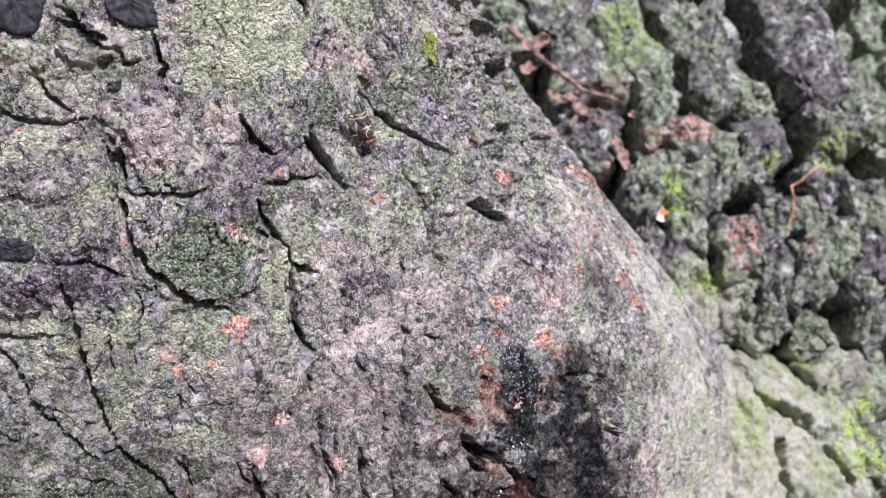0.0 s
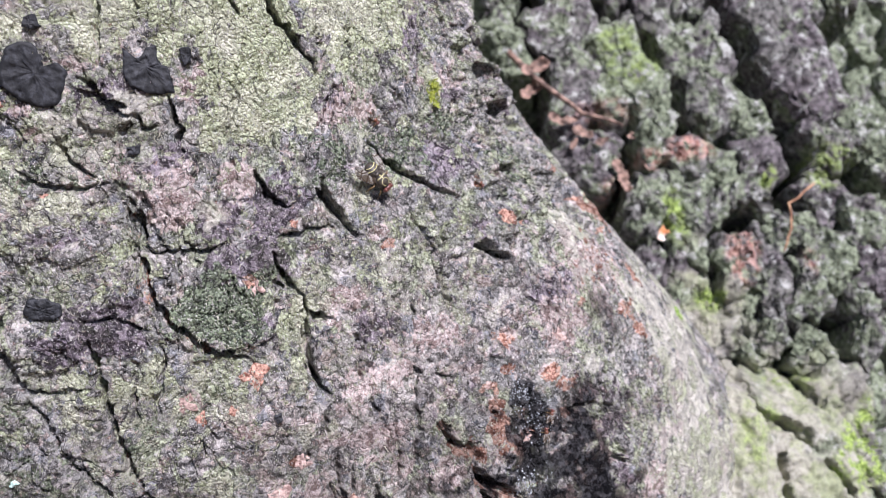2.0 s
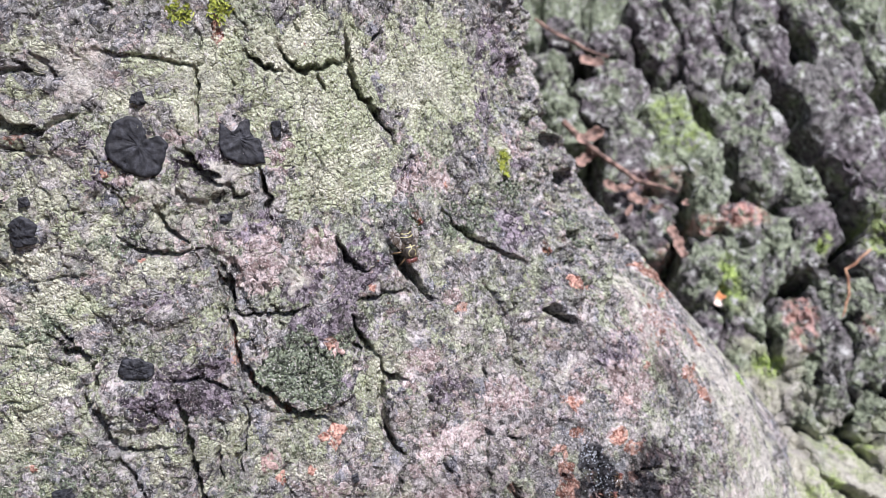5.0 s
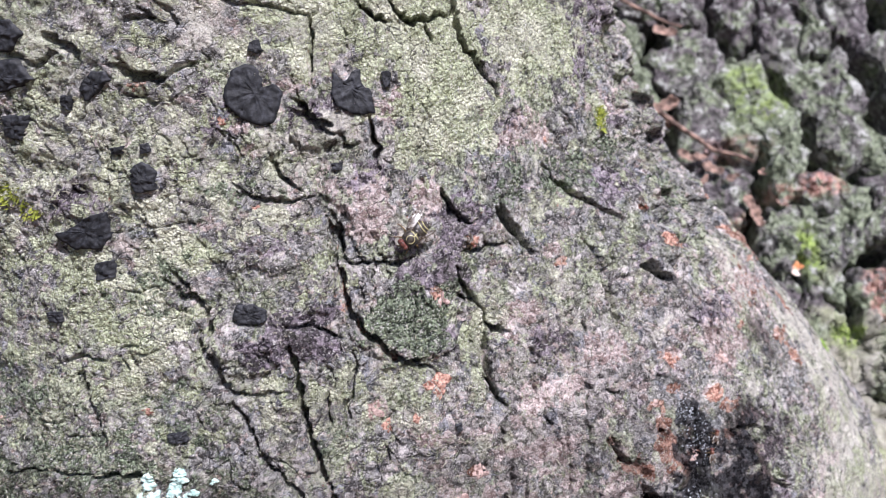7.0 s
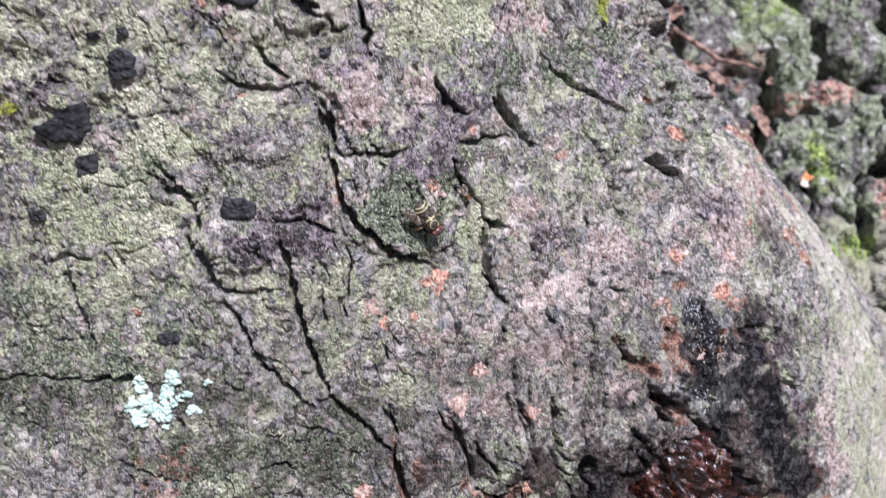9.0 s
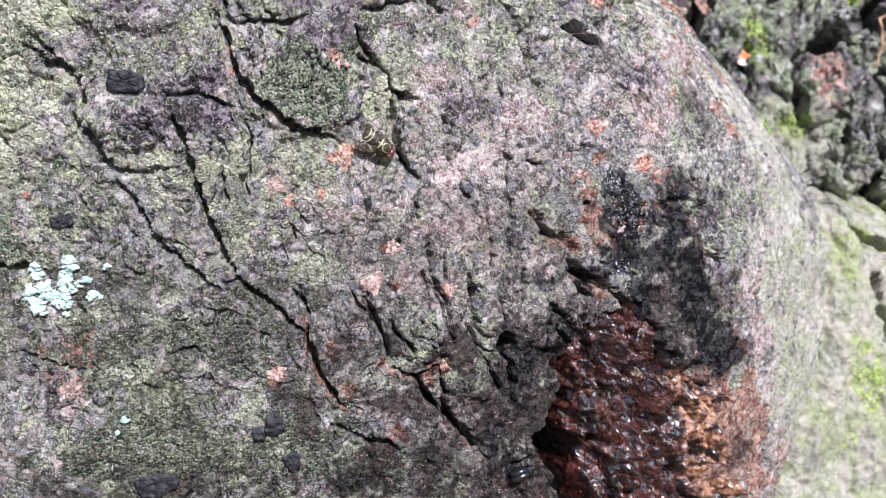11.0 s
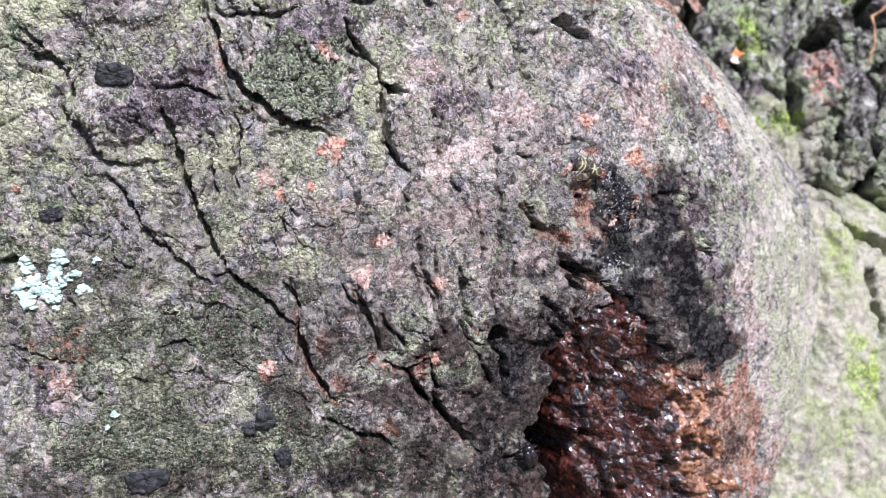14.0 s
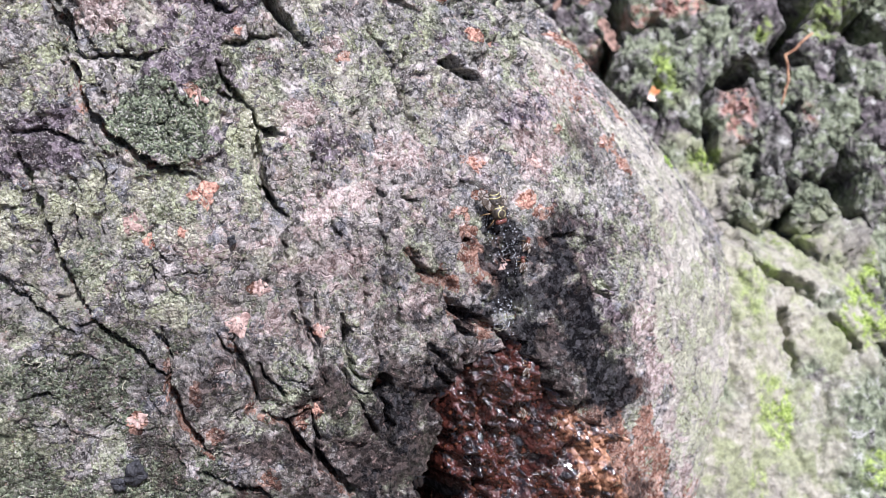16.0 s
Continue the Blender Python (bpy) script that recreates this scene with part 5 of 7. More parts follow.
crack([(60.1, -38.2), (62.4, -42.4), (64.0, -44.8)], 0.9, 3.0, 0.0, 0.0)
crack([(59.0, -37.9), (57.1, -45.5)], 0.9, 3.0, 0.0, 0.0)
crack([(101.3, -16.7), (100.8, -19.8), (101.7, -25.0)], 1.0, 3.2, 0.0, 0.0)
crack([(101.7, -28.7), (98.6, -33.1), (102.0, -37.3)], 0.9, 2.8, 0.0, 0.0)
crack([(35.4, -23.1), (35.7, -27.2)], 0.7, 2.0, 0.0, 0.0)
crack([(37.4, -22.2), (38.0, -30.5), (39.1, -39.0)], 0.7, 2.2, 0.0, 0.0)
crack([(61.8, -3.9), (65.7, -6.6)], 0.7, 2.0, 0.0, 0.0)
crack([(44.5, 1.0), (44.5, -3.1)], 0.8, 2.4, 0.0, 0.0)
crack([(46.3, -6.5), (46.5, -9.4), (48.1, -10.4)], 0.6, 1.8, 0.0, 0.0)
crack([(64.7, -46.7), (61.4, -48.4)], 1.5, 5.0, 0.0, 0.0)
crack([(32.6, 12.9), (32.4, 2.5), (34.4, -1.6), (35.5, -3.4)], 1.0, 3.2, 0.2, 0.0)
crack([(3.7, 10.4), (3.7, 5.1), (1.8, -1.1), (2.4, -3.5)], 0.7, 2.0, 0.0, 0.0)
crack([(-2.2, 2.7), (-1.8, -0.8), (-0.8, -4.0)], 0.7, 2.0, 0.0, 0.0)
crack([(20.2, -24.9), (22.1, -28.7), (24.0, -32.6), (25.4, -36.3)], 0.9, 3.0, 0.2, 0.3)
crack([(44.8, 6.6), (44.6, 0.4)], 0.7, 2.0, 0.0, 0.0)
crack([(8.5, -23.1), (10.9, -27.2)], 0.8, 2.4, 0.0, 0.0)
crack([(58.8, 10.6), (58.8, 4.9)], 0.7, 2.2, 0.0, 0.0)
crack([(6.2, 14.8), (8.2, 12.8), (12.3, 9.9)], 0.9, 2.8, 0.0, 0.0)
crack([(35.3, -9.0), (35.9, -13.6)], 0.6, 1.8, 0.0, 0.0)
crack([(9.2, -9.7), (10.5, -13.3)], 0.6, 1.8, 0.0, 0.0)
crack([(30.8, 75.3), (33.7, 70.7), (39.3, 65.3)], 1.2, 3.5, 0.3, 0.0)
crack([(-6.7, 62.0), (-2.8, 58.1), (1.4, 56.2)], 1.3, 3.5, 0.5, 0.0)
crack([(8.5, 56.9), (10.0, 51.8)], 1.1, 3.2, 0.0, 0.0)
crack([(-43.8, 74.0), (-39.9, 71.8), (-38.6, 69.8)], 1.2, 3.5, 0.4, 0.0)
crack([(-34.5, 69.0), (-30.7, 66.5), (-27.2, 67.2)], 1.3, 3.5, 0.4, 0.0)
crack([(39.7, 36.4), (42.5, 33.2), (45.8, 28.7)], 1.6, 4.5, 0.5, 0.0)
crack([(26.0, 37.5), (27.3, 35.7)], 1.2, 3.5, 0.0, 0.0)
crack([(57.2, 42.2), (64.4, 38.0), (70.8, 34.3), (79.1, 31.0)], 1.1, 3.2, 0.4, 0.1)
crack([(69.7, 31.3), (69.4, 20.2), (68.0, 12.9), (68.1, 5.6)], 1.0, 3.2, -0.3, 0.0)
crack([(79.3, 20.9), (83.4, 17.8), (88.2, 16.2)], 1.9, 5.5, -1.0, 0.0)
crack([(-45.9, 8.9), (-44.6, 2.0), (-42.6, -5.0)], 0.9, 2.6, 0.0, 0.0)
crack([(-29.2, 29.6), (-25.2, 24.9), (-23.5, 20.3), (-22.8, 14.6)], 1.3, 4.0, 0.6, 0.0)
crack([(-42.1, -11.9), (-36.0, -13.4)], 0.8, 2.2, 0.0, 0.0)
crack([(-11.4, 50.5), (-9.1, 46.6), (-5.7, 43.6)], 0.9, 2.6, 0.0, 0.3)
crack([(-0.6, 38.1), (0.9, 33.5), (2.0, 31.7)], 1.2, 3.4, 0.4, 0.3)
crack([(27.3, 19.9), (30.7, 17.8)], 1.1, 3.0, 0.0, 0.0)
crack([(35.0, 11.4), (38.5, 10.4)], 1.4, 3.5, 0.0, 0.0)
crack([(32.0, -48.6), (35.4, -53.5), (38.4, -57.1), (41.3, -62.0), (43.2, -65.0)], 2.4, 3.6, 0.5, 0.3)
crack([(45.7, -46.8), (46.7, -49.5), (47.2, -52.0)], 1.0, 3.0, 0.0, 0.0)
crack([(50.3, -47.1), (49.9, -52.0), (49.8, -55.9)], 1.5, 4.0, 0.0, 0.0)
crack([(20.3, -55.6), (24.5, -58.9), (27.1, -60.6)], 1.2, 3.4, 0.3, 0.0)
pit(50.4, -41.1, 2.4, 2.6, 9.0)
pit(61.3, -48.0, 2.7, 1.5, 7.0)
pit(119.0, 61.2, 7.0, 3.4, 11.0)
pit(107.0, 56.0, 6.0, 3.0, 10.0)
pit(109.0, 47.5, 6.6, 2.6, 11.0)
pit(121.0, 41.5, 6.0, 2.4, 10.0)
pit(117.0, 78.5, 7.0, 3.2, 11.0)
pit(115.7, 26.8, 4.4, 1.3, 4.0)
pit(16.5, 7.7, 1.2, 0.7, 3.0)
pit(36.3, 11.8, 1.6, 0.7, 3.0)
pit(73.2, -15.5, 1.0, 0.7, 3.0)
pit(31.0, -16.7, 0.6, 0.7, 2.0)
pit(53.0, -67.4, 5.5, 1.3, 4.0)
# the decayed hollow, weeping sap, with its ragged lip
WOUND = [(77.1, -37.5), (80.8, -42.4), (84.7, -50.9), (88.9, -55.8), (92.4, -62.9), (92.4, -73.1), (93.4, -85.8), (95.0, -99.5), (93.5, -99.2), (74.0, -96.0), (60.0, -92.0), (55.0, -80.9), (54.7, -70.2), (54.8, -65.0), (58.1, -58.1), (61.2, -53.8), (60.8, -48.6), (63.1, -45.4), (68.0, -42.2), (73.0, -39.0)]


def inside(points, x, y):
    """Signed distance in mm to an outline, plus inside."""
    best, within = np.full(x.shape, 99.0), np.zeros(x.shape, bool)
    for (ax, ay), (bx, by) in zip(points, points[1:] + points[:1]):
        dx, dy = bx - ax, by - ay
        t = np.clip(((x - ax) * dx + (y - ay) * dy) / (dx * dx + dy * dy), 0, 1)
        best = np.minimum(best, np.hypot(x - ax - t * dx, y - ay - t * dy))
        within ^= ((ay > y) != (by > y)) & (x < (bx - ax) * (y - ay) / (by - ay + 1e-9) + ax)
    return np.where(within, best, -best)


w = window(45, 110, -112, -30)
HOLLOW = np.full(S.shape, -9.0)
HOLLOW[w] = inside(WOUND, S[w] + 2.8 * fbm(S[w], H[w], 6, 3, 83), H[w] + 2.2 * fbm(S[w], H[w], 6, 3, 85))
rim = smooth(HOLLOW, -0.4, 1.3) * (1 - 0.75 * smooth(S, 84, 92) * smooth(-H, 58, 68))
east_lip = smooth(S, 72, 80)
RELIEF += 1.1 * np.exp(-((HOLLOW + 1.6) / 1.5) ** 2) * east_lip
RELIEF -= 1.6 * smooth(HOLLOW, -6, 0) * (1 - east_lip)
LAYERS["wet_dark"] = np.maximum(LAYERS["wet_dark"], 0.9 * smooth(HOLLOW, -2.5, 0.5))
crumbly = smooth(HOLLOW, -2.0, 1.0) * smooth(S, 80, 88) * smooth(-H, 52, 62)
LAYERS["wet_dark"] *= 1 - 0.85 * crumbly
LAYERS["rust"] = np.maximum(LAYERS["rust"], crumbly)
# dark strip of shade under the lip, painted onto the hollow's wall
LAYERS["tar_and_shade"] = np.maximum(LAYERS["tar_and_shade"], smooth(HOLLOW, -0.8, 0.8) * smooth(H, -84, -70) * (1 - crumbly))

calm = 1 - 0.5 * np.maximum(np.maximum(LAYERS["pale"], 0.65 * LAYERS["algae"]), LAYERS["bare"])
near = (S > S_FINE[0]) & (S < S_FINE[1]) & (H > H_FINE[0]) & (H < H_FINE[1])
flat = smooth(-np.hypot((S - 48) / 20, (H - 62) / 24), -1.2, -0.5)
rugged = 0.75 + 0.35 * smooth(H - 0.35 * S, -12, 18) * (1 - flat) + 0.4 * smooth(fbm(S, H, 30, 2, 33), 0.1, 0.5)
RELIEF += 1.2 * fbm(S, H, 26, 3, 31) + 0.75 * fbm(S, H, 9.5, 4, 35, 0.47) * calm * rugged
# knobs parted by deep crevices on the older, upper bark
e1, e2 = cell_edges((S + 3.5 * fbm(S, H, 9, 3, 43)) / 9.5, (H + 3.5 * fbm(S, H, 9, 3, 45)) / 8.5, 49)
RELIEF += (0.7 * smooth(e2 - e1, 0.0, 0.16) - 0.65) * smooth(rugged, 1.0, 1.7) * calm
grain = fbm(S * 1.5, H, 2.2, 4, 41, 0.62) * (0.6 + 0.4 * rugged)
RELIEF += (0.38 * grain + 0.20 * LAYERS["algae"] * fbm(S, H, 0.9, 2, 47)) * calm
# small plates parted by narrow, mostly upright splits
e1, e2 = cell_edges((S + 2.2 * fbm(S, H, 8, 2, 51)) / 7.0, (H + 2.2 * fbm(S, H, 8, 2, 53)) / 13.0, 57)
RELIEF -= 1.1 * (1 - smooth(e2 - e1, 0.0, 0.045)) * smooth(fbm(S, H, 22, 2, 59), -0.05, 0.3) * calm
e1, e2 = cell_edges((S + fbm(S, H, 3, 2, 61)) / 2.6, (H + fbm(S, H, 3, 2, 63)) / 3.6, 67)
RELIEF -= 0.45 * (1 - smooth(e2 - e1, 0.0, 0.10)) * smooth(fbm(S, H, 12, 2, 69), -0.3, 0.2) * calm
# hairline upright splits
hair = np.abs(grad_noise((S + 1.3 * fbm(S, H, 4, 3, 71)) / 5.5, H / 26.0, 73))
RELIEF -= 1.4 * (1 - smooth(hair, 0.0, 0.045)) * smooth(fbm(S, H, 14, 2, 75), 0.0, 0.3) * calm
# pock marks
e1, e2 = cell_edges(S / 3.1, H / 3.1, 77, 1.0)
RELIEF -= 0.5 * (1 - smooth(e1, 0.08, 0.2)) * smooth(fbm(S, H, 10, 2, 79), 0.12, 0.4)
RELIEF -= 4.8 * np.exp(-((S - 124) / 24) ** 2 - ((H - 46) / 24) ** 2)
edge_rough = smooth(S, 78, 95) * smooth(-S, -150, -125) * smooth(H, 5, 30)
RELIEF += edge_rough * (2.2 * fbm(S * 0.8, H * 1.4, 9, 3, 97) + 1.6 * fbm(S * 0.7, H * 1.2, 3.6, 3, 99))
RELIEF -= rim * (9.5 + 2 * fbm(S, H, 5, 2, 81)) + 32.0 * rim * smooth(-np.hypot((S - 59.0) / 5.5, (H + 76.1) / 13.0), -1.25, -0.5)
RELIEF *= np.where(near, 1.0, 0.6)

tree = tagged(new("tree_trunk"), "grey lichen-crusted living trunk with cracked bark and a weeping wound", "tree trunk", kind="thing")
form = stem_point(S, H, RELIEF)
form[-1, :, 0], form[-1, :, 1] = AXIS_X, AXIS_Y
bark = grid_mesh("bark", form, BARK, tree, True, LAYERS)


def relief_at(s, h):
    return RELIEF[np.clip(np.searchsorted(H_LINE, h), 0, len(H_LINE) - 1), np.clip(np.searchsorted(S_LINE, s), 0, len(S_LINE) - 1)]


def layer_at(key, s, h):
    return LAYERS[key][np.clip(np.searchsorted(H_LINE, h), 0, len(H_LINE) - 1), np.clip(np.searchsorted(S_LINE, s), 0, len(S_LINE) - 1)]


def bed_at(s, h, r):
    """Mean height of the bark round a place."""
    a, b = np.meshgrid(np.linspace(-r, r, 5), np.linspace(-r, r, 5))
    return float(np.mean(relief_at(s + a, h + b)))


def on_stem(s, h, degrees=0.0, out=0.0):
    """The pose of a thing on the bark: z away from it, x turned by degrees from the level towards up."""
    p = Vector(stem_point(s, h, out))
    a = (Vector(stem_point(s + 3, h)) - Vector(stem_point(s - 3, h))).normalized()
    b = (Vector(stem_point(s, h + 3)) - Vector(stem_point(s, h - 3)))
    n = a.cross(b).normalized()
    b = n.cross(a)
    x = a * math.cos(radians(degrees)) + b * math.sin(radians(degrees))
    m = Matrix((x, n.cross(x), n)).transposed().to_4x4()
    m.translation = p
    return m


# pulp inside the hollow
ps, ph = np.meshgrid(np.arange(52, 103, 0.26), np.arange(-104, -35, 0.28))
pd = inside(WOUND, ps + 2.8 * fbm(ps, ph, 6, 3, 83), ph + 2.2 * fbm(ps, ph, 6, 3, 85))
lumps = fbm(ps * 1.1, ph * 0.55, 6, 3, 83)
ridge = fbm(ps * 1.5, ph * 0.45, 6.0, 3, 87)
lie = -4.2 + 2.0 * lumps + 1.7 * ridge
lie -= 3.6 * smooth(fbm(ps * 1.3, ph * 0.7, 7, 3, 93), 0.05, 0.35)
lie -= 34.0 * smooth(-np.hypot((ps - 59.0) / 5.0, (ph + 76.1) / 13) - 0.3 * lumps, -1.3, -0.5)
east = smooth(ps + 2 * lumps, 82, 92) * smooth(-ph, 58, 68)
west = 1 - smooth(ps + 2 * lumps, 62, 70)
lie -= (1.2 * smooth(-pd, -1.2, 0.3) + 6.5 * west * smooth(-pd, -7.0, -1.0)) * (1 - east)
for grain, tall, seed in ((3.4, 1.5, 91), (1.7, 0.9, 94), (0.95, 0.5, 95)):
    c1, c2 = cell_edges((ps + 0.5 * grain * lumps) / grain, (ph + 0.5 * grain * ridge) / (1.15 * grain), seed)
    lie += tall * np.clip(1 - 1.7 * c1 ** 2, 0, 1) * (0.6 + 0.4 * smooth(fbm(ps, ph, 5, 2, seed + 1), -0.3, 0.3))
lie += 1.6 * smooth(ph, -60, -45)
lie += 4.2 * east
crumb = smooth(ps + 4 * lumps, 81, 91) * smooth(-ph, 48, 62)
lie -= 6 * smooth(-pd, 1.5, 4.5) + 5 * smooth(ps, 98, 102)
wound = grid_mesh("sap_wound", stem_point(ps, ph, lie), PULP, tree, False, {"crumb": crumb})
tagged(wound, "wet red-brown crumbling pulp in the hollow")


def drops(name, places, parent, label, material=DROP):
    verts, faces = [], []
    unit = [(math.cos(2 * math.pi * a / 7) * math.cos(e), math.sin(2 * math.pi * a / 7) * math.cos(e), math.sin(e)) for e in (-0.3, 0.35, 0.95) for a in range(7)] + [(0, 0, 1)]
    for s, h, out, r in places:
        m, base = on_stem(s, h, random.uniform(0, 360), out), len(verts)
        k = random.uniform(0.7, 1.4)
        verts += [m @ Vector((x * r * k / 1000, y * r / 1000, z * r * 0.9 / 1000)) for x, y, z in unit]
        for row in (0, 7):
            faces += [(base + row + a, base + row + (a + 1) % 7, base + row + 7 + (a + 1) % 7, base + row + 7 + a) for a in range(7)]
        faces += [(base + 14 + a, base + 14 + (a + 1) % 7, base + 21) for a in range(7)]
    return tagged(link_mesh(name, verts, faces, material, parent), label, kind="stuff")


places = []
while len(places) < 1000:
    k, j = random.randrange(ps.shape[0]), random.randrange(ps.shape[1])
    if pd[k, j] > 1.2 and random.random() < 0.35 + 0.65 * smooth(np.array(-ph[k, j]), -1, 60) * 0.4:
        places.append((ps[k, j], ph[k, j], lie[k, j], random.choice((0.12, 0.16, 0.22, 0.3, 0.42))))
drops("sap_dew", places, tree, "small glistening sap droplets")
places = []
while len(places) < 520:
    s, h = random.choice(((79.7, -12.3), (81.4, -20.1), (78.0, -32.2)))
    s, h = random.gauss(s, 1.9), random.gauss(h, 2.4)
    places.append((s, h, float(relief_at(s, h)), random.choice((0.06, 0.08, 0.11, 0.15))))
drops("moisture", places, tree, "tiny beads of moisture on black bark, their glint painted pale", BEAD_GLINT)

# pale curled fibres lying on the bark
verts, faces = [], []
made = 0
while made < 3600:
    s, h = random.uniform(-70, 125), random.uniform(-95, 90)
    if HOLLOW[np.searchsorted(H_LINE, h), np.searchsorted(S_LINE, s)] > -2 or layer_at("wet_dark", s, h) > 0.4 or layer_at("pale", s, h) > 0.8:
        continue
    if float(fbm(np.array([s]), np.array([h]), 14, 2, 95)[0]) < random.uniform(-0.5, 0.25):
        continue
    made += 1
    a, bend, steps = random.uniform(0, math.pi), random.gauss(0, 0.7), random.randint(4, 9)
    line, x, y = [], s, h
    for k in range(steps):
        line.append(stem_point(x, y, float(relief_at(x, y)) + 0.04 + 0.16 * random.random()))
        x, y = x + 0.21 * math.cos(a), y + 0.23 * math.sin(a)
        a += bend * 0.7 + random.gauss(0, 0.35)
    r = random.uniform(0.035, 0.10) / 1000
    base = len(verts)
    for k, p in enumerate(line):
        t = r * (0.5 if k in (0, steps - 1) else 1)
        way = line[min(k + 1, steps - 1)] - line[max(k - 1, 0)]
        side = np.array((-way[2], 0.0, way[0]))
        side = side / (np.linalg.norm(side) + 1e-9) * t
        verts += [tuple(p - side), tuple(p + side), tuple(p + np.array((0, -1.2 * t, 0.3 * t)))]
    for k in range(steps - 1):
        for q in range(3):
            a0, a1 = base + 3 * k + q, base + 3 * k + (q + 1) % 3
            faces.append((a0, a1, a1 + 3, a0 + 3))
tagged(link_mesh("fibre_litter", verts, faces, STRAND, tree), "fine pale curled fibres", kind="stuff")


# ---- growths on the bark ----
def pad(name, points, material, thick, rough, parent=None, rings=9, fibres=0.0, seed=1, domed=0.5, lift=0.25):
    """A low pad with a given outline, lying on the bark; fibres gives ridges that run out from its middle."""
    n = 80
    pts = [Vector((*p, 0)) for p in points]
    centre = sum(pts, Vector()) / len(pts)
    marks = [0.0]
    for a, b in zip(pts, pts[1:] + pts[:1]):
        marks.append(marks[-1] + (b - a).length)
    edge = []
    for k in range(n):
        d = marks[-1] * k / n
        i = max(j for j in range(len(pts)) if marks[j] <= d + 1e-9)
        t = (d - marks[i]) / max(marks[i + 1] - marks[i], 1e-9)
        edge.append(pts[i].lerp(pts[(i + 1) % len(pts)], t))
    for _ in range(1):
        edge = [(edge[k - 1] + edge[k] * 2 + edge[(k + 1) % n]) / 4 for k in range(n)]
    ring = np.array([(e.x, e.y) for e in edge])
    mid = np.array((centre.x, centre.y))
    rho = np.concatenate([np.linspace(0.06, 1, rings), [1.03]])[:, None, None]
    at = mid + (ring - mid)[None] * rho
    at = at + 0.22 * np.stack([fbm(at[..., 0], at[..., 1], 1.7, 3, 101 + seed), fbm(at[..., 0], at[..., 1], 1.7, 3, 131 + seed)], -1) * rho
    size = float(np.mean(np.linalg.norm(ring - mid, axis=1)))
    bed = 0.4 * relief_at(at[..., 0], at[..., 1]) + 0.6 * (bed_at(mid[0], mid[1], size * 0.6) + lift)
    q = rho[..., 0]
    high = thick * (1 - domed * np.clip(q, 0, 1) ** 3) + rough * fbm(at[..., 0], at[..., 1], 1.4, 4, 151 + seed, 0.6)
    ang = np.arange(n)[None] * 2 * math.pi / n
    high = high + fibres * np.sin(ang * 9 + 5 * fbm(at[..., 0], at[..., 1], 2.0, 2, 171 + seed)) * q
    out = np.maximum(bed, relief_at(at[..., 0], at[..., 1]) - 0.5 * thick) + high
    out[-1] = relief_at(at[-1, :, 0], at[-1, :, 1]) - 0.7
    p = stem_point(at[..., 0], at[..., 1], out)
    verts = [tuple(v) for v in p.reshape(-1, 3)] + [tuple(stem_point(mid[0], mid[1], float(out[0].mean())))]
    rows = p.shape[0]
    faces = [(r * n + a, (r + 1) * n + a, (r + 1) * n + (a + 1) % n, r * n + (a + 1) % n) for r in range(rows - 1) for a in range(n)]
    faces += [(len(verts) - 1, a, (a + 1) % n) for a in range(n)]
    ob = link_mesh(name, verts, [f[::-1] for f in faces], material, parent)
    return ob


crust_count = 0


def crust(points):
    global crust_count
    crust_count += 1
    wide = max(p[0] for p in points) - min(p[0] for p in points)
    kind = "broad lobed black fungus crust with a wrinkled matt surface on bark" if wide > 8 else "small black fungus crust spot on mossy bark"
    ob = pad("fungus_crust", points, CRUST, 0.75, 0.30, seed=crust_count, domed=0.15)
    tagged(ob, kind, "fungus", "black fungus crusts", "thing")


crust([(-15.9, 67.4), (-13.8, 68.5), (-11.8, 67.6), (-11.1, 65.1), (-11.2, 63.7), (-9.2, 64.7), (-7.9, 63.1), (-8.5, 60.6), (-9.7, 57.2), (-12.0, 56.8), (-14.9, 58.2), (-17.1, 60.9), (-17.4, 63.6)])
crust([(1.8, 66.8), (2.7, 64.9), (4.5, 64.6), (5.5, 66.6), (7.3, 66.8), (7.3, 64.2), (9.4, 62.7), (10.2, 58.1), (6.0, 58.1), (2.1, 60.0), (1.5, 63.4)])
crust([(-12.4, 72.4), (-11.2, 72.9), (-10.8, 70.8), (-11.6, 70.2), (-13.0, 70.8)])
crust([(11.8, 66.1), (13.8, 66.3), (13.9, 63.6), (12.3, 62.7)])
crust([(-38.8, 65.6), (-37.1, 68.0), (-35.1, 67.7), (-34.5, 66.2), (-36.7, 64.5), (-38.4, 62.5), (-39.2, 63.8)])
crust([(-32.6, 49.5), (-30.9, 51.1), (-29.0, 48.8), (-29.6, 45.6), (-31.5, 44.9), (-33.1, 46.3)])
crust([(-35.6, 53.7), (-33.4, 54.1), (-34.1, 52.6), (-35.6, 52.6)])
crust([(-30.7, 54.3), (-29.5, 54.5), (-29.4, 52.8), (-30.7, 52.5)])
crust([(-47.1, 37.1), (-42.4, 39.3), (-40.2, 41.0), (-37.7, 41.8), (-38.1, 36.5), (-39.6, 34.3), (-44.1, 34.5)])
crust([(-53.0, 70.3), (-48.1, 70.6), (-45.9, 66.9), (-50.1, 65.0), (-54.4, 64.1)])
crust([(-52.6, 60.3), (-48.3, 60.2), (-50.2, 55.4), (-52.5, 56.5)])
crust([(-51.3, 77.3), (-47.5, 77.6), (-46.2, 75.0), (-48.6, 72.1), (-52.5, 71.8)])
crust([(-42.5, 63.9), (-40.9, 63.6), (-41.7, 61.0), (-42.6, 61.8)])
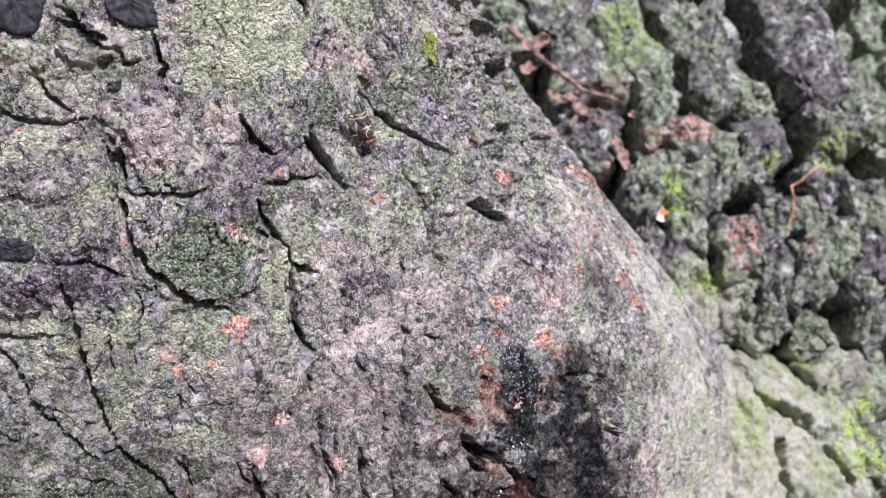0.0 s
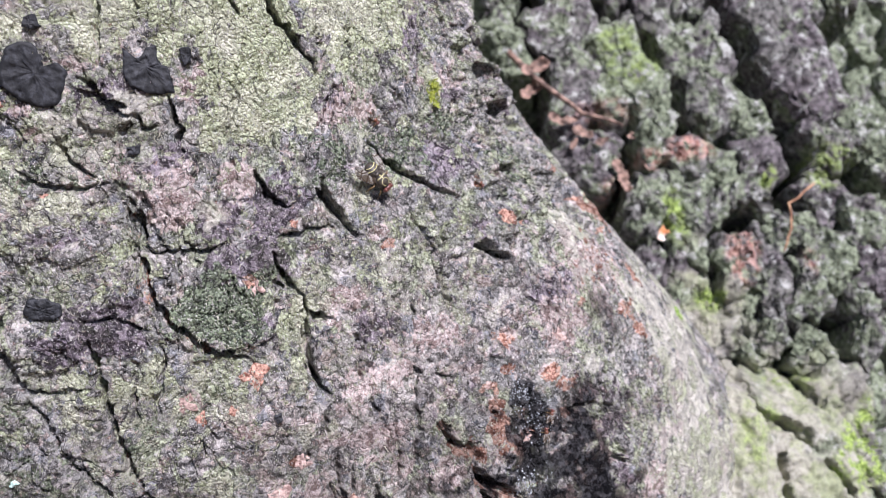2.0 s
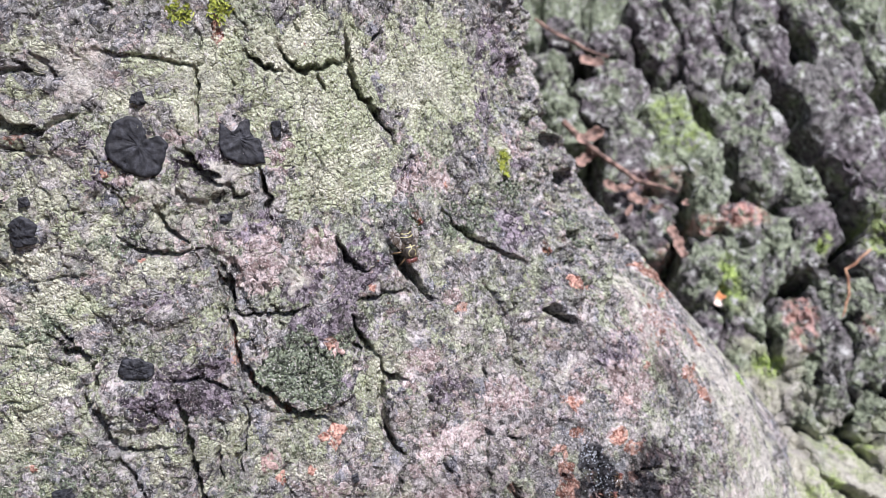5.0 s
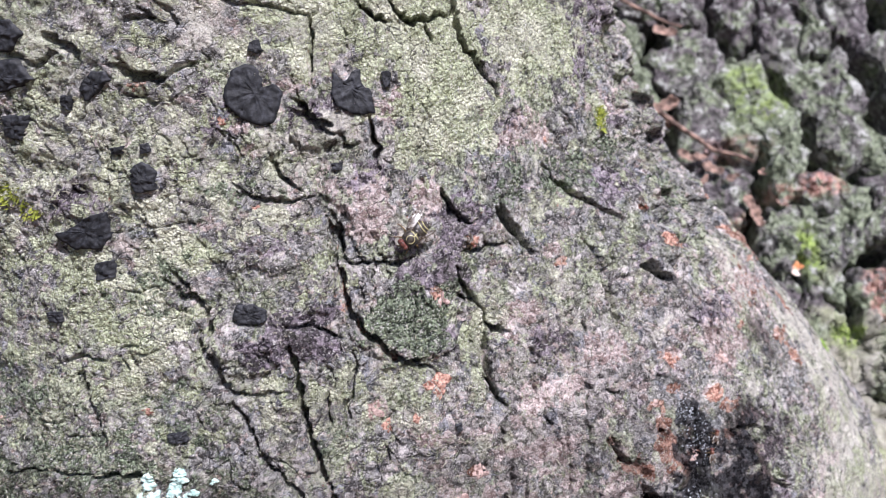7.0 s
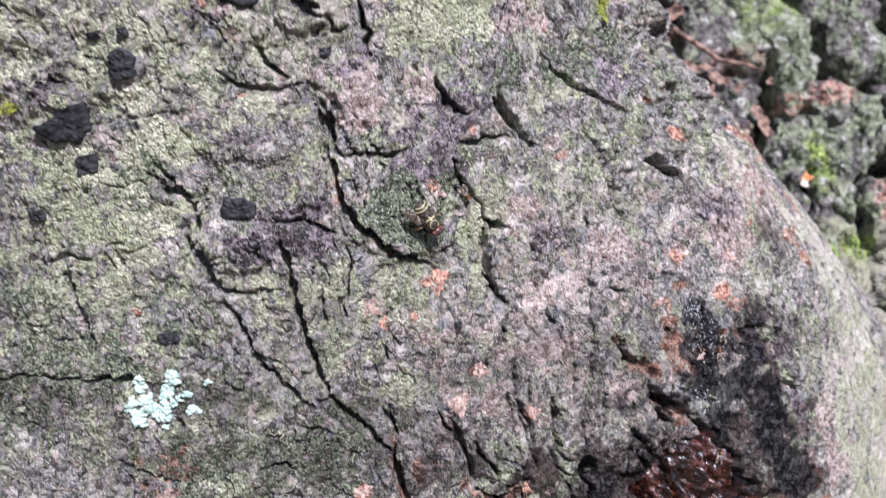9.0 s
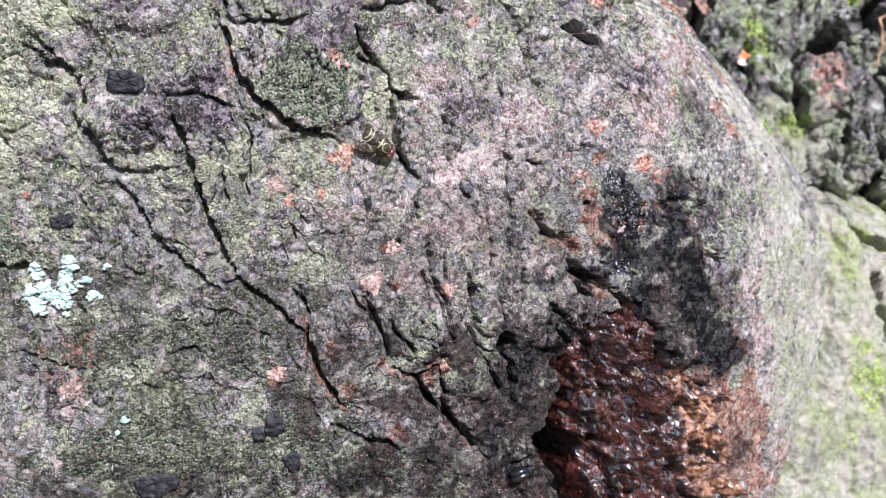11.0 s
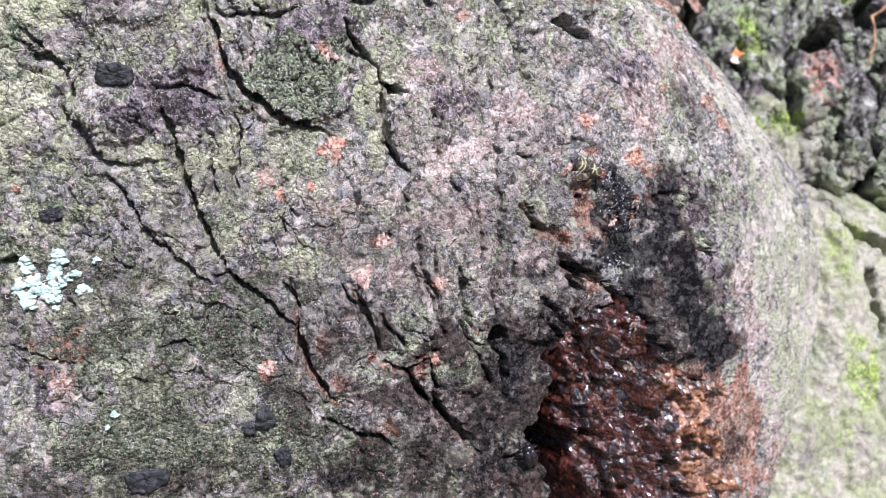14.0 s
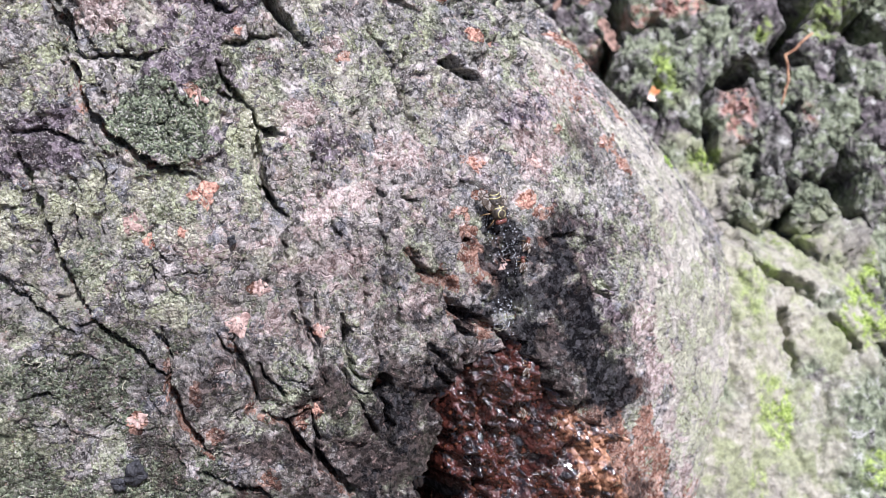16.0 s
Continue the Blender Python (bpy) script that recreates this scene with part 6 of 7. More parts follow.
crust([(-17.9, 21.6), (-15.3, 22.0), (-12.8, 20.7), (-13.4, 18.4), (-16.9, 18.5)])
crust([(-50.4, 21.4), (-47.8, 21.8), (-47.8, 19.5), (-50.3, 19.3)])
crust([(0.5, 48.7), (2.8, 48.8), (2.5, 47.5), (0.9, 47.4)])
crust([(-17.7, 22.2), (-14.6, 22.3), (-12.3, 21.1), (-12.4, 18.9), (-16.4, 18.6), (-18.2, 19.7)])
crust([(24.6, -6.5), (26.2, -6.3), (26.4, -7.9), (24.9, -8.1)])
crust([(-22.3, -56.8), (-20.1, -56.3), (-16.0, -56.8), (-15.6, -59.1), (-18.8, -61.1), (-21.8, -60.0)])
crust([(1.1, -47.0), (3.2, -46.8), (4.4, -50.1), (2.1, -51.5), (0.5, -49.6)])
crust([(3.1, -56.6), (5.8, -55.9), (6.3, -59.1), (4.3, -60.1)])
crust([(-1.8, -49.6), (0.5, -49.6), (0.4, -51.9), (-1.4, -51.7)])
crust([(-40.9, 31.5), (-37.9, 32.0), (-38.0, 28.6), (-40.4, 28.0)])
crust([(-30.4, -3.2), (-27.4, -2.4), (-26.8, -4.5), (-29.6, -5.0)])


def blob(s, h, r, seed, wobble=0.35):
    rnd = random.Random(seed)
    ph1, ph2 = rnd.uniform(0, 6), rnd.uniform(0, 6)
    return [(s + r * (1 + wobble * math.sin(2 * a + ph1) * 0.6 + wobble * math.sin(5 * a + ph2) * 0.6) * math.cos(a),
             h + r * (1 + wobble * math.sin(3 * a + ph2) * 0.6 + wobble * math.sin(4 * a + ph1) * 0.5) * math.sin(a)) for a in [2 * math.pi * k / 18 for k in range(18)]]


flake_count = 0


def flake(kind, s, h, r):
    global flake_count
    flake_count += 1
    ob = pad("inner_bark_flake", blob(s, h, 0.85 * r, flake_count, 0.6), ORANGE if kind == "orange" else PINK, 0.06, 0.07, tree, 7, 0.11 if r > 2.5 else 0.02, 200 + flake_count, 0.8, 0.05)
    tagged(ob, "fibrous orange inner bark" if kind == "orange" else "pale pink inner bark")


flake("orange", 21.3, 2.0, 2.7)
flake("pink", 24.2, -23.5, 2.4)
flake("pink", 29.8, -17.6, 1.6)
flake("pink", 40.3, -27.4, 1.3)
flake("pink", 7.5, -1.8, 1.8)
flake("orange", 9.5, -5.5, 1.5)
flake("orange", 80.0, -0.5, 1.7)
flake("pink", 3.8, -38.5, 1.6)
flake("orange", 90.5, 25.3, 1.5)
flake("pink", 23.0, 19.7, 1.7)
flake("orange", 84.5, 33.5, 1.2)
flake("pink", 93.3, -2.8, 1.8)
flake("orange", 88.1, -10.1, 1.8)
flake("pink", -29.9, -36.3, 2.4)
flake("orange", 137.5, 17.7, 1.0)
flake("orange", 145.4, 11.9, 1.1)
flake("orange", 131.8, 21.4, 0.9)
flake("orange", 118.6, -9.3, 0.9)
flake("pink", 116.8, -3.2, 1.0)
flake("orange", 80.6, -21.9, 0.7)
flake("pink", 72.8, -9.0, 1.0)
flake("orange", -18.3, 57.9, 0.9)
flake("orange", -13.9, 40.9, 0.9)
flake("orange", 57.6, 50.3, 0.8)
flake("orange", 84.3, 33.6, 0.8)
flake("orange", 90.1, 25.0, 1.1)
flake("orange", 96.8, 22.1, 0.8)
flake("orange", 33.0, 30.9, 0.9)
flake("orange", 21.8, 20.8, 1.0)
flake("orange", -34.0, 1.1, 0.8)
flake("orange", 16.4, -4.5, 1.0)
flake("orange", 40.0, -27.7, 1.2)
flake("orange", 79.8, -0.6, 1.4)
flake("orange", 36.7, -42.6, 1.1)
flake("orange", 3.5, -39.2, 1.6)
flake("pink", 24.3, -23.5, 2.0)
flake("pink", 29.9, -17.4, 1.6)
flake("pink", 7.1, -1.9, 1.7)
flake("pink", 78.9, -21.6, 1.2)
flake("pink", 93.0, -2.1, 1.6)
flake("pink", 121.5, 32.1, 1.5)

# mint-green leafy lichen
lichen = tagged(new("lichen"), "mint-white leafy lichen cluster spread over dark bark", "lichen", kind="thing")
lobe_count = 0
for s, h, r in [
    (-35.6, -13.4, 2.7),
    (-34.6, -17.6, 3.2),
    (-32.4, -18.8, 2.9),
    (-34.4, -20.4, 2.4),
    (-29.6, -13.0, 2.2),
    (-29.1, -11.5, 1.7),
    (-30.0, -15.7, 2.4),
    (-30.8, -17.2, 2.0),
    (-29.7, -19.3, 2.0),
    (-27.7, -16.5, 1.2),
    (-26.0, -15.7, 1.5),
    (-25.1, -18.3, 2.0),
    (-30.1, -21.7, 1.2),
    (-28.6, -17.2, 1.2),
    (-22.6, -13.4, 1.0),
    (-22.3, -43.4, 0.9),
    (-23.7, -46.1, 0.7),
]:
    for k in range(7):
        lobe_count += 1
        a, d = random.uniform(0, 2 * math.pi), random.uniform(0.1, 0.65) * r
        pad("lobe", blob(s + d * math.cos(a), h + d * math.sin(a), r * random.uniform(0.17, 0.34), 500 + lobe_count, 0.5), MINT, 0.30 + 0.07 * k, 0.16, lichen, 4, 0.05, 300 + lobe_count, 0.5)


def tuft(s, h, r, count, material, label, place=on_stem):
    """A cushion of many small pointed moss leaves."""
    verts, faces = [], []
    for k in range(count):
        a, d = random.uniform(0, 2 * math.pi), r * math.sqrt(random.random()) * random.uniform(0.6, 1.2)
        x, y = s + d * math.cos(a), h + d * math.sin(a)
        m = place(x, y, random.uniform(0, 360), 0.0 if place is not on_stem else float(relief_at(x, y)))
        l, wd, up = random.uniform(0.5, 1.1) / 1000, random.uniform(0.12, 0.22) / 1000, random.uniform(0.3, 1.1)
        b = len(verts)
        for px, py, pz in ((0, -wd, 0), (0, wd, 0), (l * 0.6, wd * 0.8, l * 0.5 * up), (l * 0.6, -wd * 0.8, l * 0.5 * up), (l, 0, l * up), (l * 0.55, 0, l * 0.42 * up)):
            verts.append(m @ Vector((px, py, pz)))
        faces += [(b, b + 1, b + 2, b + 3), (b + 3, b + 2, b + 4), (b, b + 3, b + 5), (b + 1, b + 5, b + 2), (b + 3, b + 4, b + 5), (b + 2, b + 5, b + 4), (b, b + 5, b + 1)]
    ob = link_mesh("moss_tuft", verts, faces, material, None, "", True)
    return tagged(ob, label, "moss", "moss tufts", "thing")


tuft(79.5, 55.0, 1.6, 90, MOSS, "bright yellow-green moss tuft on grey bark")
tuft(78.0, 51.8, 1.3, 60, MOSS, "bright yellow-green moss tuft on grey bark")
tuft(-4.2, 87.0, 2.2, 130, MOSS, "olive moss tuft along a bark ledge")
tuft(2.9, 87.6, 2.5, 140, MOSS, "olive moss tuft along a bark ledge")
tuft(-54.5, 44.7, 2.6, 110, MOSS, "straggling yellow-green moss on crusted bark")
tuft(-51.9, 41.9, 2.0, 70, MOSS, "straggling yellow-green moss on crusted bark")
tuft(77.7, 53.5, 1.4, 70, MOSS, "straggling yellow-green moss on crusted bark")
tuft(147.9, -16.5, 2.0, 90, GREEN, "bright green moss tuft in the crotch of the stems")


# ---- the furrowed stem behind: a slope with a base line, x along it and v up it, in mm ----
REAR_O, REAR_V, REAR_N = np.array((0, 0.257, 0.38)), np.array((0, 0.5145, 0.8575)), np.array((0, -0.8575, 0.5145))


def rear_point(x, v, out=0.0):
    x, v, out = np.broadcast_arrays(np.asarray(x, float), np.asarray(v, float), np.asarray(out, float))
    steep = np.clip(v - 215, 0, None) + np.clip(v + 150, None, 0)
    p = REAR_O + np.stack([x, np.zeros_like(x), np.zeros_like(x)], -1) / 1000 + (v[..., None] * REAR_V + out[..., None] * REAR_N) / 1000
    p[..., 1] -= 0.46 * steep / 1000
    p[..., 1] += np.where(x > 190, (x - 190) ** 2 / 240, 0) / 1000 + np.where(x < -30, (x + 30) ** 2 / 200, 0) / 1000
    return p


def on_rear(x, v, degrees=0.0, out=0.0):
    n, up = Vector(REAR_N), Vector(REAR_V)
    a = Vector((1, 0, 0))
    d = a * math.cos(radians(degrees)) + up * math.sin(radians(degrees))
    m = Matrix((d, n.cross(d), n)).transposed().to_4x4()
    m.translation = Vector(rear_point(x, v, out))
    return m


XL = np.concatenate([np.linspace(-140, -10, 40, endpoint=False), np.arange(-10, 195, 0.55), np.linspace(195, 420, 60)])
VL = np.concatenate([np.linspace(-420, -90, 50, endpoint=False), np.arange(-90, 195, 0.6), np.linspace(195, 800, 70), np.linspace(850, 2700, 40)])
X, V = np.meshgrid(XL, VL)
warp_x, warp_v = 7 * fbm(X, V, 30, 3, 401), 9 * fbm(X, V, 34, 3, 405)
e1, e2 = cell_edges((X + warp_x + 0.25 * V) / 17.0, (V + warp_v) / 34.0, 409)
gap = smooth(e2 - e1, 0.02, 0.24)
REAR = 9.0 * gap - 13.0 + 1.6 * fbm(X, V, 14, 3, 411) + 0.9 * fbm(X, V, 4.5, 4, 415, 0.6)
e1, e2 = cell_edges((X + 0.4 * warp_x) / 6.0, (V + 0.4 * warp_v) / 8.5, 419)
REAR += 1.3 * smooth(e2 - e1, 0.02, 0.3) - 1.0
REAR_LAYERS = {"pale": np.zeros(X.shape), "fresh": np.zeros(X.shape), "rust": np.zeros(X.shape)}
REAR_RAGGED = 0.5 * fbm(X, V, 12, 4, 421)


def rear_stain(kind, x, v, rx, rv, strength):
    rho = np.hypot((X - x) / rx, (V - v) / rv) + REAR_RAGGED
    REAR_LAYERS[kind] = np.maximum(REAR_LAYERS[kind], strength * smooth(-rho, -1.2, -0.6))
    PATCHES.append((kind, x, v, rx, rv, strength))


def rear_crack(points, width, depth):
    best = np.full(X.shape, 99.0)
    for (ax, ay), (bx, by) in zip(points, points[1:]):
        dx, dy = bx - ax, by - ay
        x, y = X + 0.25 * warp_x + fray_x, V + 0.25 * warp_v + fray_v
        t = np.clip(((x - ax) * dx + (y - ay) * dy) / (dx * dx + dy * dy + 1e-9), 0, 1)
        best = np.minimum(best, np.hypot(x - ax - t * dx, y - ay - t * dy))
    REAR[...] -= depth * np.clip(1 - best / (0.6 * width * np.clip(fray_w, 0.3, 2)), 0, 1) ** 0.7


PATCHES = []
rear_stain("pale", 106.7, 4.5, 21.7, 16.4, 0.90)
rear_stain("pale", 94.3, -21.8, 19.4, 22.8, 1.00)
rear_stain("pale", 111.9, -22.0, 21.2, 13.9, 0.80)
rear_stain("pale", 81.1, 12.1, 12.7, 37.6, 1.00)
rear_stain("pale", 90.0, 30.5, 11.1, 17.2, 0.70)
rear_stain("pale", 125.7, 4.3, 12.6, 16.4, 0.50)
rear_stain("pale", 113.1, -1.5, 16.8, 12.1, 0.80)
rear_stain("pale", 111.7, -21.8, 18.1, 10.0, 0.90)
rear_stain("pale", 103.8, -41.1, 9.7, 14.6, 0.70)
rear_stain("pale", 103.0, -57.0, 12.8, 9.4, 0.80)
rear_stain("pale", 90.5, -30.5, 14.8, 26.8, 1.00)
rear_stain("pale", 88.6, -6.9, 10.1, 20.8, 1.00)
rear_stain("pale", 85.0, -6.0, 14.3, 27.2, 1.00)
rear_stain("pale", 77.9, -63.8, 20.0, 16.0, 1.00)
rear_stain("pale", 69.0, -47.7, 16.0, 14.0, 1.00)
rear_stain("pale", 87.7, -48.7, 16.0, 14.0, 1.00)
rear_stain("pale", 90.9, -70.4, 18.0, 14.0, 1.00)
rear_stain("pale", 69.1, -72.6, 18.0, 14.0, 1.00)
rear_stain("fresh", 95.0, -41.1, 5.0, 6.0, 0.90)
rear_stain("fresh", 86.0, -61.0, 3.0, 5.0, 0.60)
rear_stain("fresh", 94.7, -49.0, 4.0, 5.0, 0.80)
rear_stain("fresh", 90.3, -7.0, 5.0, 10.3, 0.50)
rear_stain("fresh", 92.4, -40.5, 6.5, 9.7, 0.70)
rear_stain("fresh", 88.8, 38.1, 3.7, 3.8, 0.90)
rear_stain("fresh", 128.9, -13.5, 10.7, 10.6, 1.00)
rear_stain("fresh", 108.4, 11.7, 9.1, 3.7, 0.70)
rear_stain("fresh", 96.3, -0.8, 5.4, 5.4, 0.60)
rear_stain("fresh", 124.3, -15.9, 8.3, 6.7, 1.00)
rear_stain("fresh", 132.6, -6.2, 5.0, 10.3, 1.00)
rear_stain("fresh", 97.0, -42.3, 3.2, 8.1, 1.00)
rear_stain("fresh", 123.5, -59.7, 7.9, 6.2, 0.90)
rear_stain("fresh", 66.2, 128.1, 12.2, 13.9, 0.50)
rear_stain("fresh", 77.2, 66.8, 4.5, 8.1, 0.90)
rear_stain("fresh", 85.9, 39.4, 4.4, 3.8, 1.00)
rear_stain("fresh", 110.7, 81.2, 3.1, 4.1, 0.90)
rear_stain("fresh", 36.8, 177.3, 6.5, 5.1, 0.70)
rear_stain("fresh", 133.5, 84.7, 10.8, 8.0, 0.60)
rear_stain("rust", 85.0, 91.2, 7.8, 5.3, 0.90)
rear_stain("rust", 99.6, 51.5, 6.7, 9.7, 0.80)
rear_stain("rust", 57.2, 76.4, 3.9, 6.2, 0.70)
rear_stain("rust", 121.8, 51.0, 3.7, 5.8, 0.60)
rear_stain("rust", 56.0, 106.0, 11.9, 4.4, 0.50)
rear_stain("rust", 68.1, 88.5, 9.7, 3.2, 0.70)
# the foot of this stem is smoother where the two stems join
foot = smooth(-(V + 0.22 * (X - 90)), -42, 2) * smooth(-X, -165, -120)
REAR = REAR * (1 - 0.82 * foot) + 13.5 * foot + foot * (1.3 * fbm(X, V, 7, 3, 431) + 0.8 * fbm(X, V, 2.6, 4, 435, 0.6))
REAR -= 26.0 * (1 - foot) * smooth(V, -70, -20)
# it swells out to meet the leaning stem
lie = rear_point(X, V, REAR)
apart = np.hypot(lie[..., 0] - AXIS_X, AXIS_Y - lie[..., 1]) - stem_radius(100 * np.arctan2(lie[..., 0] - AXIS_X, AXIS_Y - lie[..., 1]), (lie[..., 2] - MID_Z) * 1000)
REAR += 15.0 * foot * np.exp(-np.clip(apart * 1000, 0, 200) / 13.0)
fray_x, fray_v = 1.6 * fbm(X, V, 5, 3, 437), 1.6 * fbm(X, V, 5, 3, 439)
fray_w = 1 + 0.9 * fbm(X, V, 8, 2, 443)
rear_crack([(92.2, 13.9), (92.5, 3.3), (95.9, -3.0), (102.4, -5.1)], 3.0, 8.0)
rear_crack([(102.4, -5.1), (108.5, -9.8), (111.9, -15.1)], 3.2, 9.0)
rear_crack([(99.4, -14.3), (100.7, -22.8), (102.0, -31.2)], 2.5, 8.0)
rear_crack([(115.7, -17.0), (120.2, -20.7), (122.9, -24.2)], 2.5, 7.0)
rear_crack([(85.1, 26.8), (86.5, 22.1)], 2.5, 7.0)
rear_crack([(86.2, 27.8), (89.0, 22.2)], 2.0, 7.0)
rear_crack([(114.0, 56.7), (114.1, 45.4), (113.9, 32.4)], 3.0, 9.0)
rear_crack([(95.5, 19.1), (101.4, 24.1)], 3.0, 8.0)

rear = tagged(new("tree_trunk"), "dark deeply furrowed mossy trunk standing behind the wounded stem", "tree trunk", kind="thing")
form = rear_point(X, V, REAR)
turn = np.linspace(0, 1, 34)[1:-1, None]
behind = form[:, -1:] * (1 - turn) + form[:, :1] * turn
behind[..., 1] += 0.30 * np.sin(math.pi * turn[:, 0]) + 0.01 * fbm(turn[None, :, 0] * 300, V[:, :1], 40, 3, 445)
form = np.concatenate([form, behind], 1)
form[-1] = form[-1].mean(0)
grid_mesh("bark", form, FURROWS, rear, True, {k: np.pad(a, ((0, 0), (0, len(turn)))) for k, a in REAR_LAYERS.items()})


def rear_at(x, v):
    return REAR[np.clip(np.searchsorted(VL, v), 0, len(VL) - 1), np.clip(np.searchsorted(XL, x), 0, len(XL) - 1)]


ridge_count, ridge_places = 0, []


def ridge(x, v, rx, rv, turn, height):
    """One rugged bark ridge: a squarish, ragged dome with steep sides."""
    global ridge_count
    ridge_count += 1
    k = ridge_count * 13
    ridge_places.append((x, v, rx, rv))
    n, rings = 64, 20
    rx, rv = 1.10 * rx, 1.12 * rv
    a = np.arange(n) * 2 * math.pi / n
    rho = np.concatenate([np.linspace(0.04, 0.72, rings - 9), np.linspace(0.76, 1.0, 8), [1.02]])[:, None]
    shape = (np.abs(np.cos(a)) ** 6 + np.abs(np.sin(a)) ** 6) ** (-1 / 6)
    shape = shape * (1 + 0.24 * fbm(np.cos(a) * 2 + k, np.sin(a) * 2, 1.6, 3, 500 + k))
    lx, lv = rx * rho * shape * np.cos(a), rv * rho * shape * np.sin(a)
    c, s = math.cos(radians(turn)), math.sin(radians(turn))
    px, pv = x + lx * c - lv * s, v + lx * s + lv * c
    sway = 0.25 + 0.75 * rho
    px, pv = px + 3.4 * sway * fbm(px + 50, pv, 10, 3, 480), pv + 3.4 * sway * fbm(px, pv + 50, 10, 3, 484)
    rough = 2.6 * fbm(px * 0.8 + k, pv, 12, 3, 600 + k, 0.55) + 1.25 * fbm(px, pv + k, 3.6, 4, 640 + k, 0.6)
    e1, e2 = cell_edges((px + 4 * fbm(px, pv, 7, 3, 670)) / 6.5, (pv + 4 * fbm(px, pv, 7, 3, 674)) / 12.0, 674 + k)
    rough = rough - 0.9 * (1 - smooth(e2 - e1, 0.0, 0.10))
    high = 1.15 * height * np.clip(1 - rho ** 5, 0, 1) ** 0.40 + rough * (0.35 + 0.65 * (1 - rho ** 4))
    side = 1.4 * fbm(px * 1.3 + 9 * high, pv - 7 * high, 5, 3, 700 + k)
    px, pv = px + side * np.cos(a), pv + side * np.sin(a)
    high[-1] = -60
    pts = rear_point(px, pv, high)
    verts = [tuple(p) for p in pts.reshape(-1, 3)] + [tuple(rear_point(x, v, float(high[0].mean())))]
    rows = pts.shape[0]
    faces = [(r * n + (b + 1) % n, (r + 1) * n + (b + 1) % n, (r + 1) * n + b, r * n + b) for r in range(rows - 1) for b in range(n)]
    faces += [(len(verts) - 1, (b + 1) % n, b)[::-1] for b in range(n)]
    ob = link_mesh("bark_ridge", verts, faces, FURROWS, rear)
    for kind in ("pale", "fresh", "rust"):
        value = np.zeros(px.shape)
        for what, sx, sv, srx, srv, strength in PATCHES:
            if what == kind:
                value = np.maximum(value, strength * smooth(-(np.hypot((px - sx) / srx, (pv - sv) / srv) + 0.4 * fbm(px, pv, 9, 3, 441)), -1.2, -0.6))
        ob.data.attributes.new(kind, "FLOAT", "POINT").data.foreach_set("value", np.append(value.ravel(), value[0, 0]).astype(np.float32))


ridge(27.7, 170.1, 6.9, 6.7, -0, 5.3)
ridge(43.4, 164.5, 6.9, 7.2, -0, 6.2)
ridge(60.7, 168.8, 6.0, 16.0, 8, 7.9)
ridge(77.1, 163.3, 7.0, 22.5, 5, 7.0)
ridge(88.7, 162.8, 5.2, 17.1, 8, 7.9)
ridge(102.3, 167.2, 7.0, 15.9, 5, 7.9)
ridge(123.8, 166.4, 9.0, 21.2, 15, 8.8)
ridge(142.5, 165.7, 5.6, 21.1, 15, 7.9)
ridge(45.0, 131.1, 11.0, 25.0, 12, 7.0)
ridge(64.0, 125.9, 9.8, 18.4, 8, 8.8)
ridge(73.4, 104.4, 7.5, 17.5, -0, 10.6)
ridge(92.8, 121.5, 10.8, 20.6, 12, 8.8)
ridge(125.4, 128.4, 11.9, 23.4, 20, 10.6)
ridge(132.1, 99.5, 6.3, 14.9, 15, 7.9)
ridge(106.4, 104.6, 7.4, 8.1, -30, 6.2)
ridge(82.9, 90.2, 9.4, 7.0, -10, 7.9)
ridge(49.7, 91.1, 10.6, 9.0, -10, 5.3)
ridge(69.2, 72.0, 6.8, 11.9, -15, 7.0)
ridge(81.9, 66.7, 6.7, 16.1, -5, 7.9)
ridge(93.2, 79.6, 6.4, 13.2, -25, 7.0)
ridge(108.1, 83.3, 8.3, 12.2, -10, 7.0)
ridge(97.8, 51.6, 7.6, 10.3, -5, 8.8)
ridge(109.4, 45.6, 5.0, 13.2, -0, 5.3)
ridge(120.1, 41.6, 6.5, 10.1, -5, 7.0)
ridge(22.6, 136.4, 6.7, 13.8, 20, 4.4)
ridge(20.5, 155.6, 5.7, 9.1, -0, 3.5)
ridge(125.5, 2.5, 9.7, 12.5, -0, 7.9)
ridge(126.5, -18.7, 9.6, 7.4, 10, 7.9)
ridge(142.4, 64.7, 6.8, 8.5, -0, 7.9)
ridge(138.0, 29.9, 6.0, 12.1, -0, 7.0)
ridge(123.7, -9.0, 7.2, 8.1, -0, 7.0)
ridge(118.9, -38.7, 6.1, 8.6, -0, 7.0)
ridge(121.6, -56.5, 6.0, 7.5, -0, 7.0)
ridge(125.9, -26.0, 5.3, 7.9, -0, 7.0)

lumps_random, taken = random.Random(5), list(ridge_places)
for row in range(7):
    for column in range(7):
        x, v = 66 + 13.5 * column + 6.5 * (row % 2) + lumps_random.uniform(-3, 3), 24 + 12.5 * row + lumps_random.uniform(-3, 3)
        if x + 0.55 * v > 92 and all(math.hypot((x - a) / (b + 4.5), (v - c) / (d + 6)) > 1 for a, c, b, d in taken):
            ridge(x, v, lumps_random.uniform(4.5, 7.5), lumps_random.uniform(6, 10.5), lumps_random.uniform(-35, 30), lumps_random.uniform(2.0, 6.0))


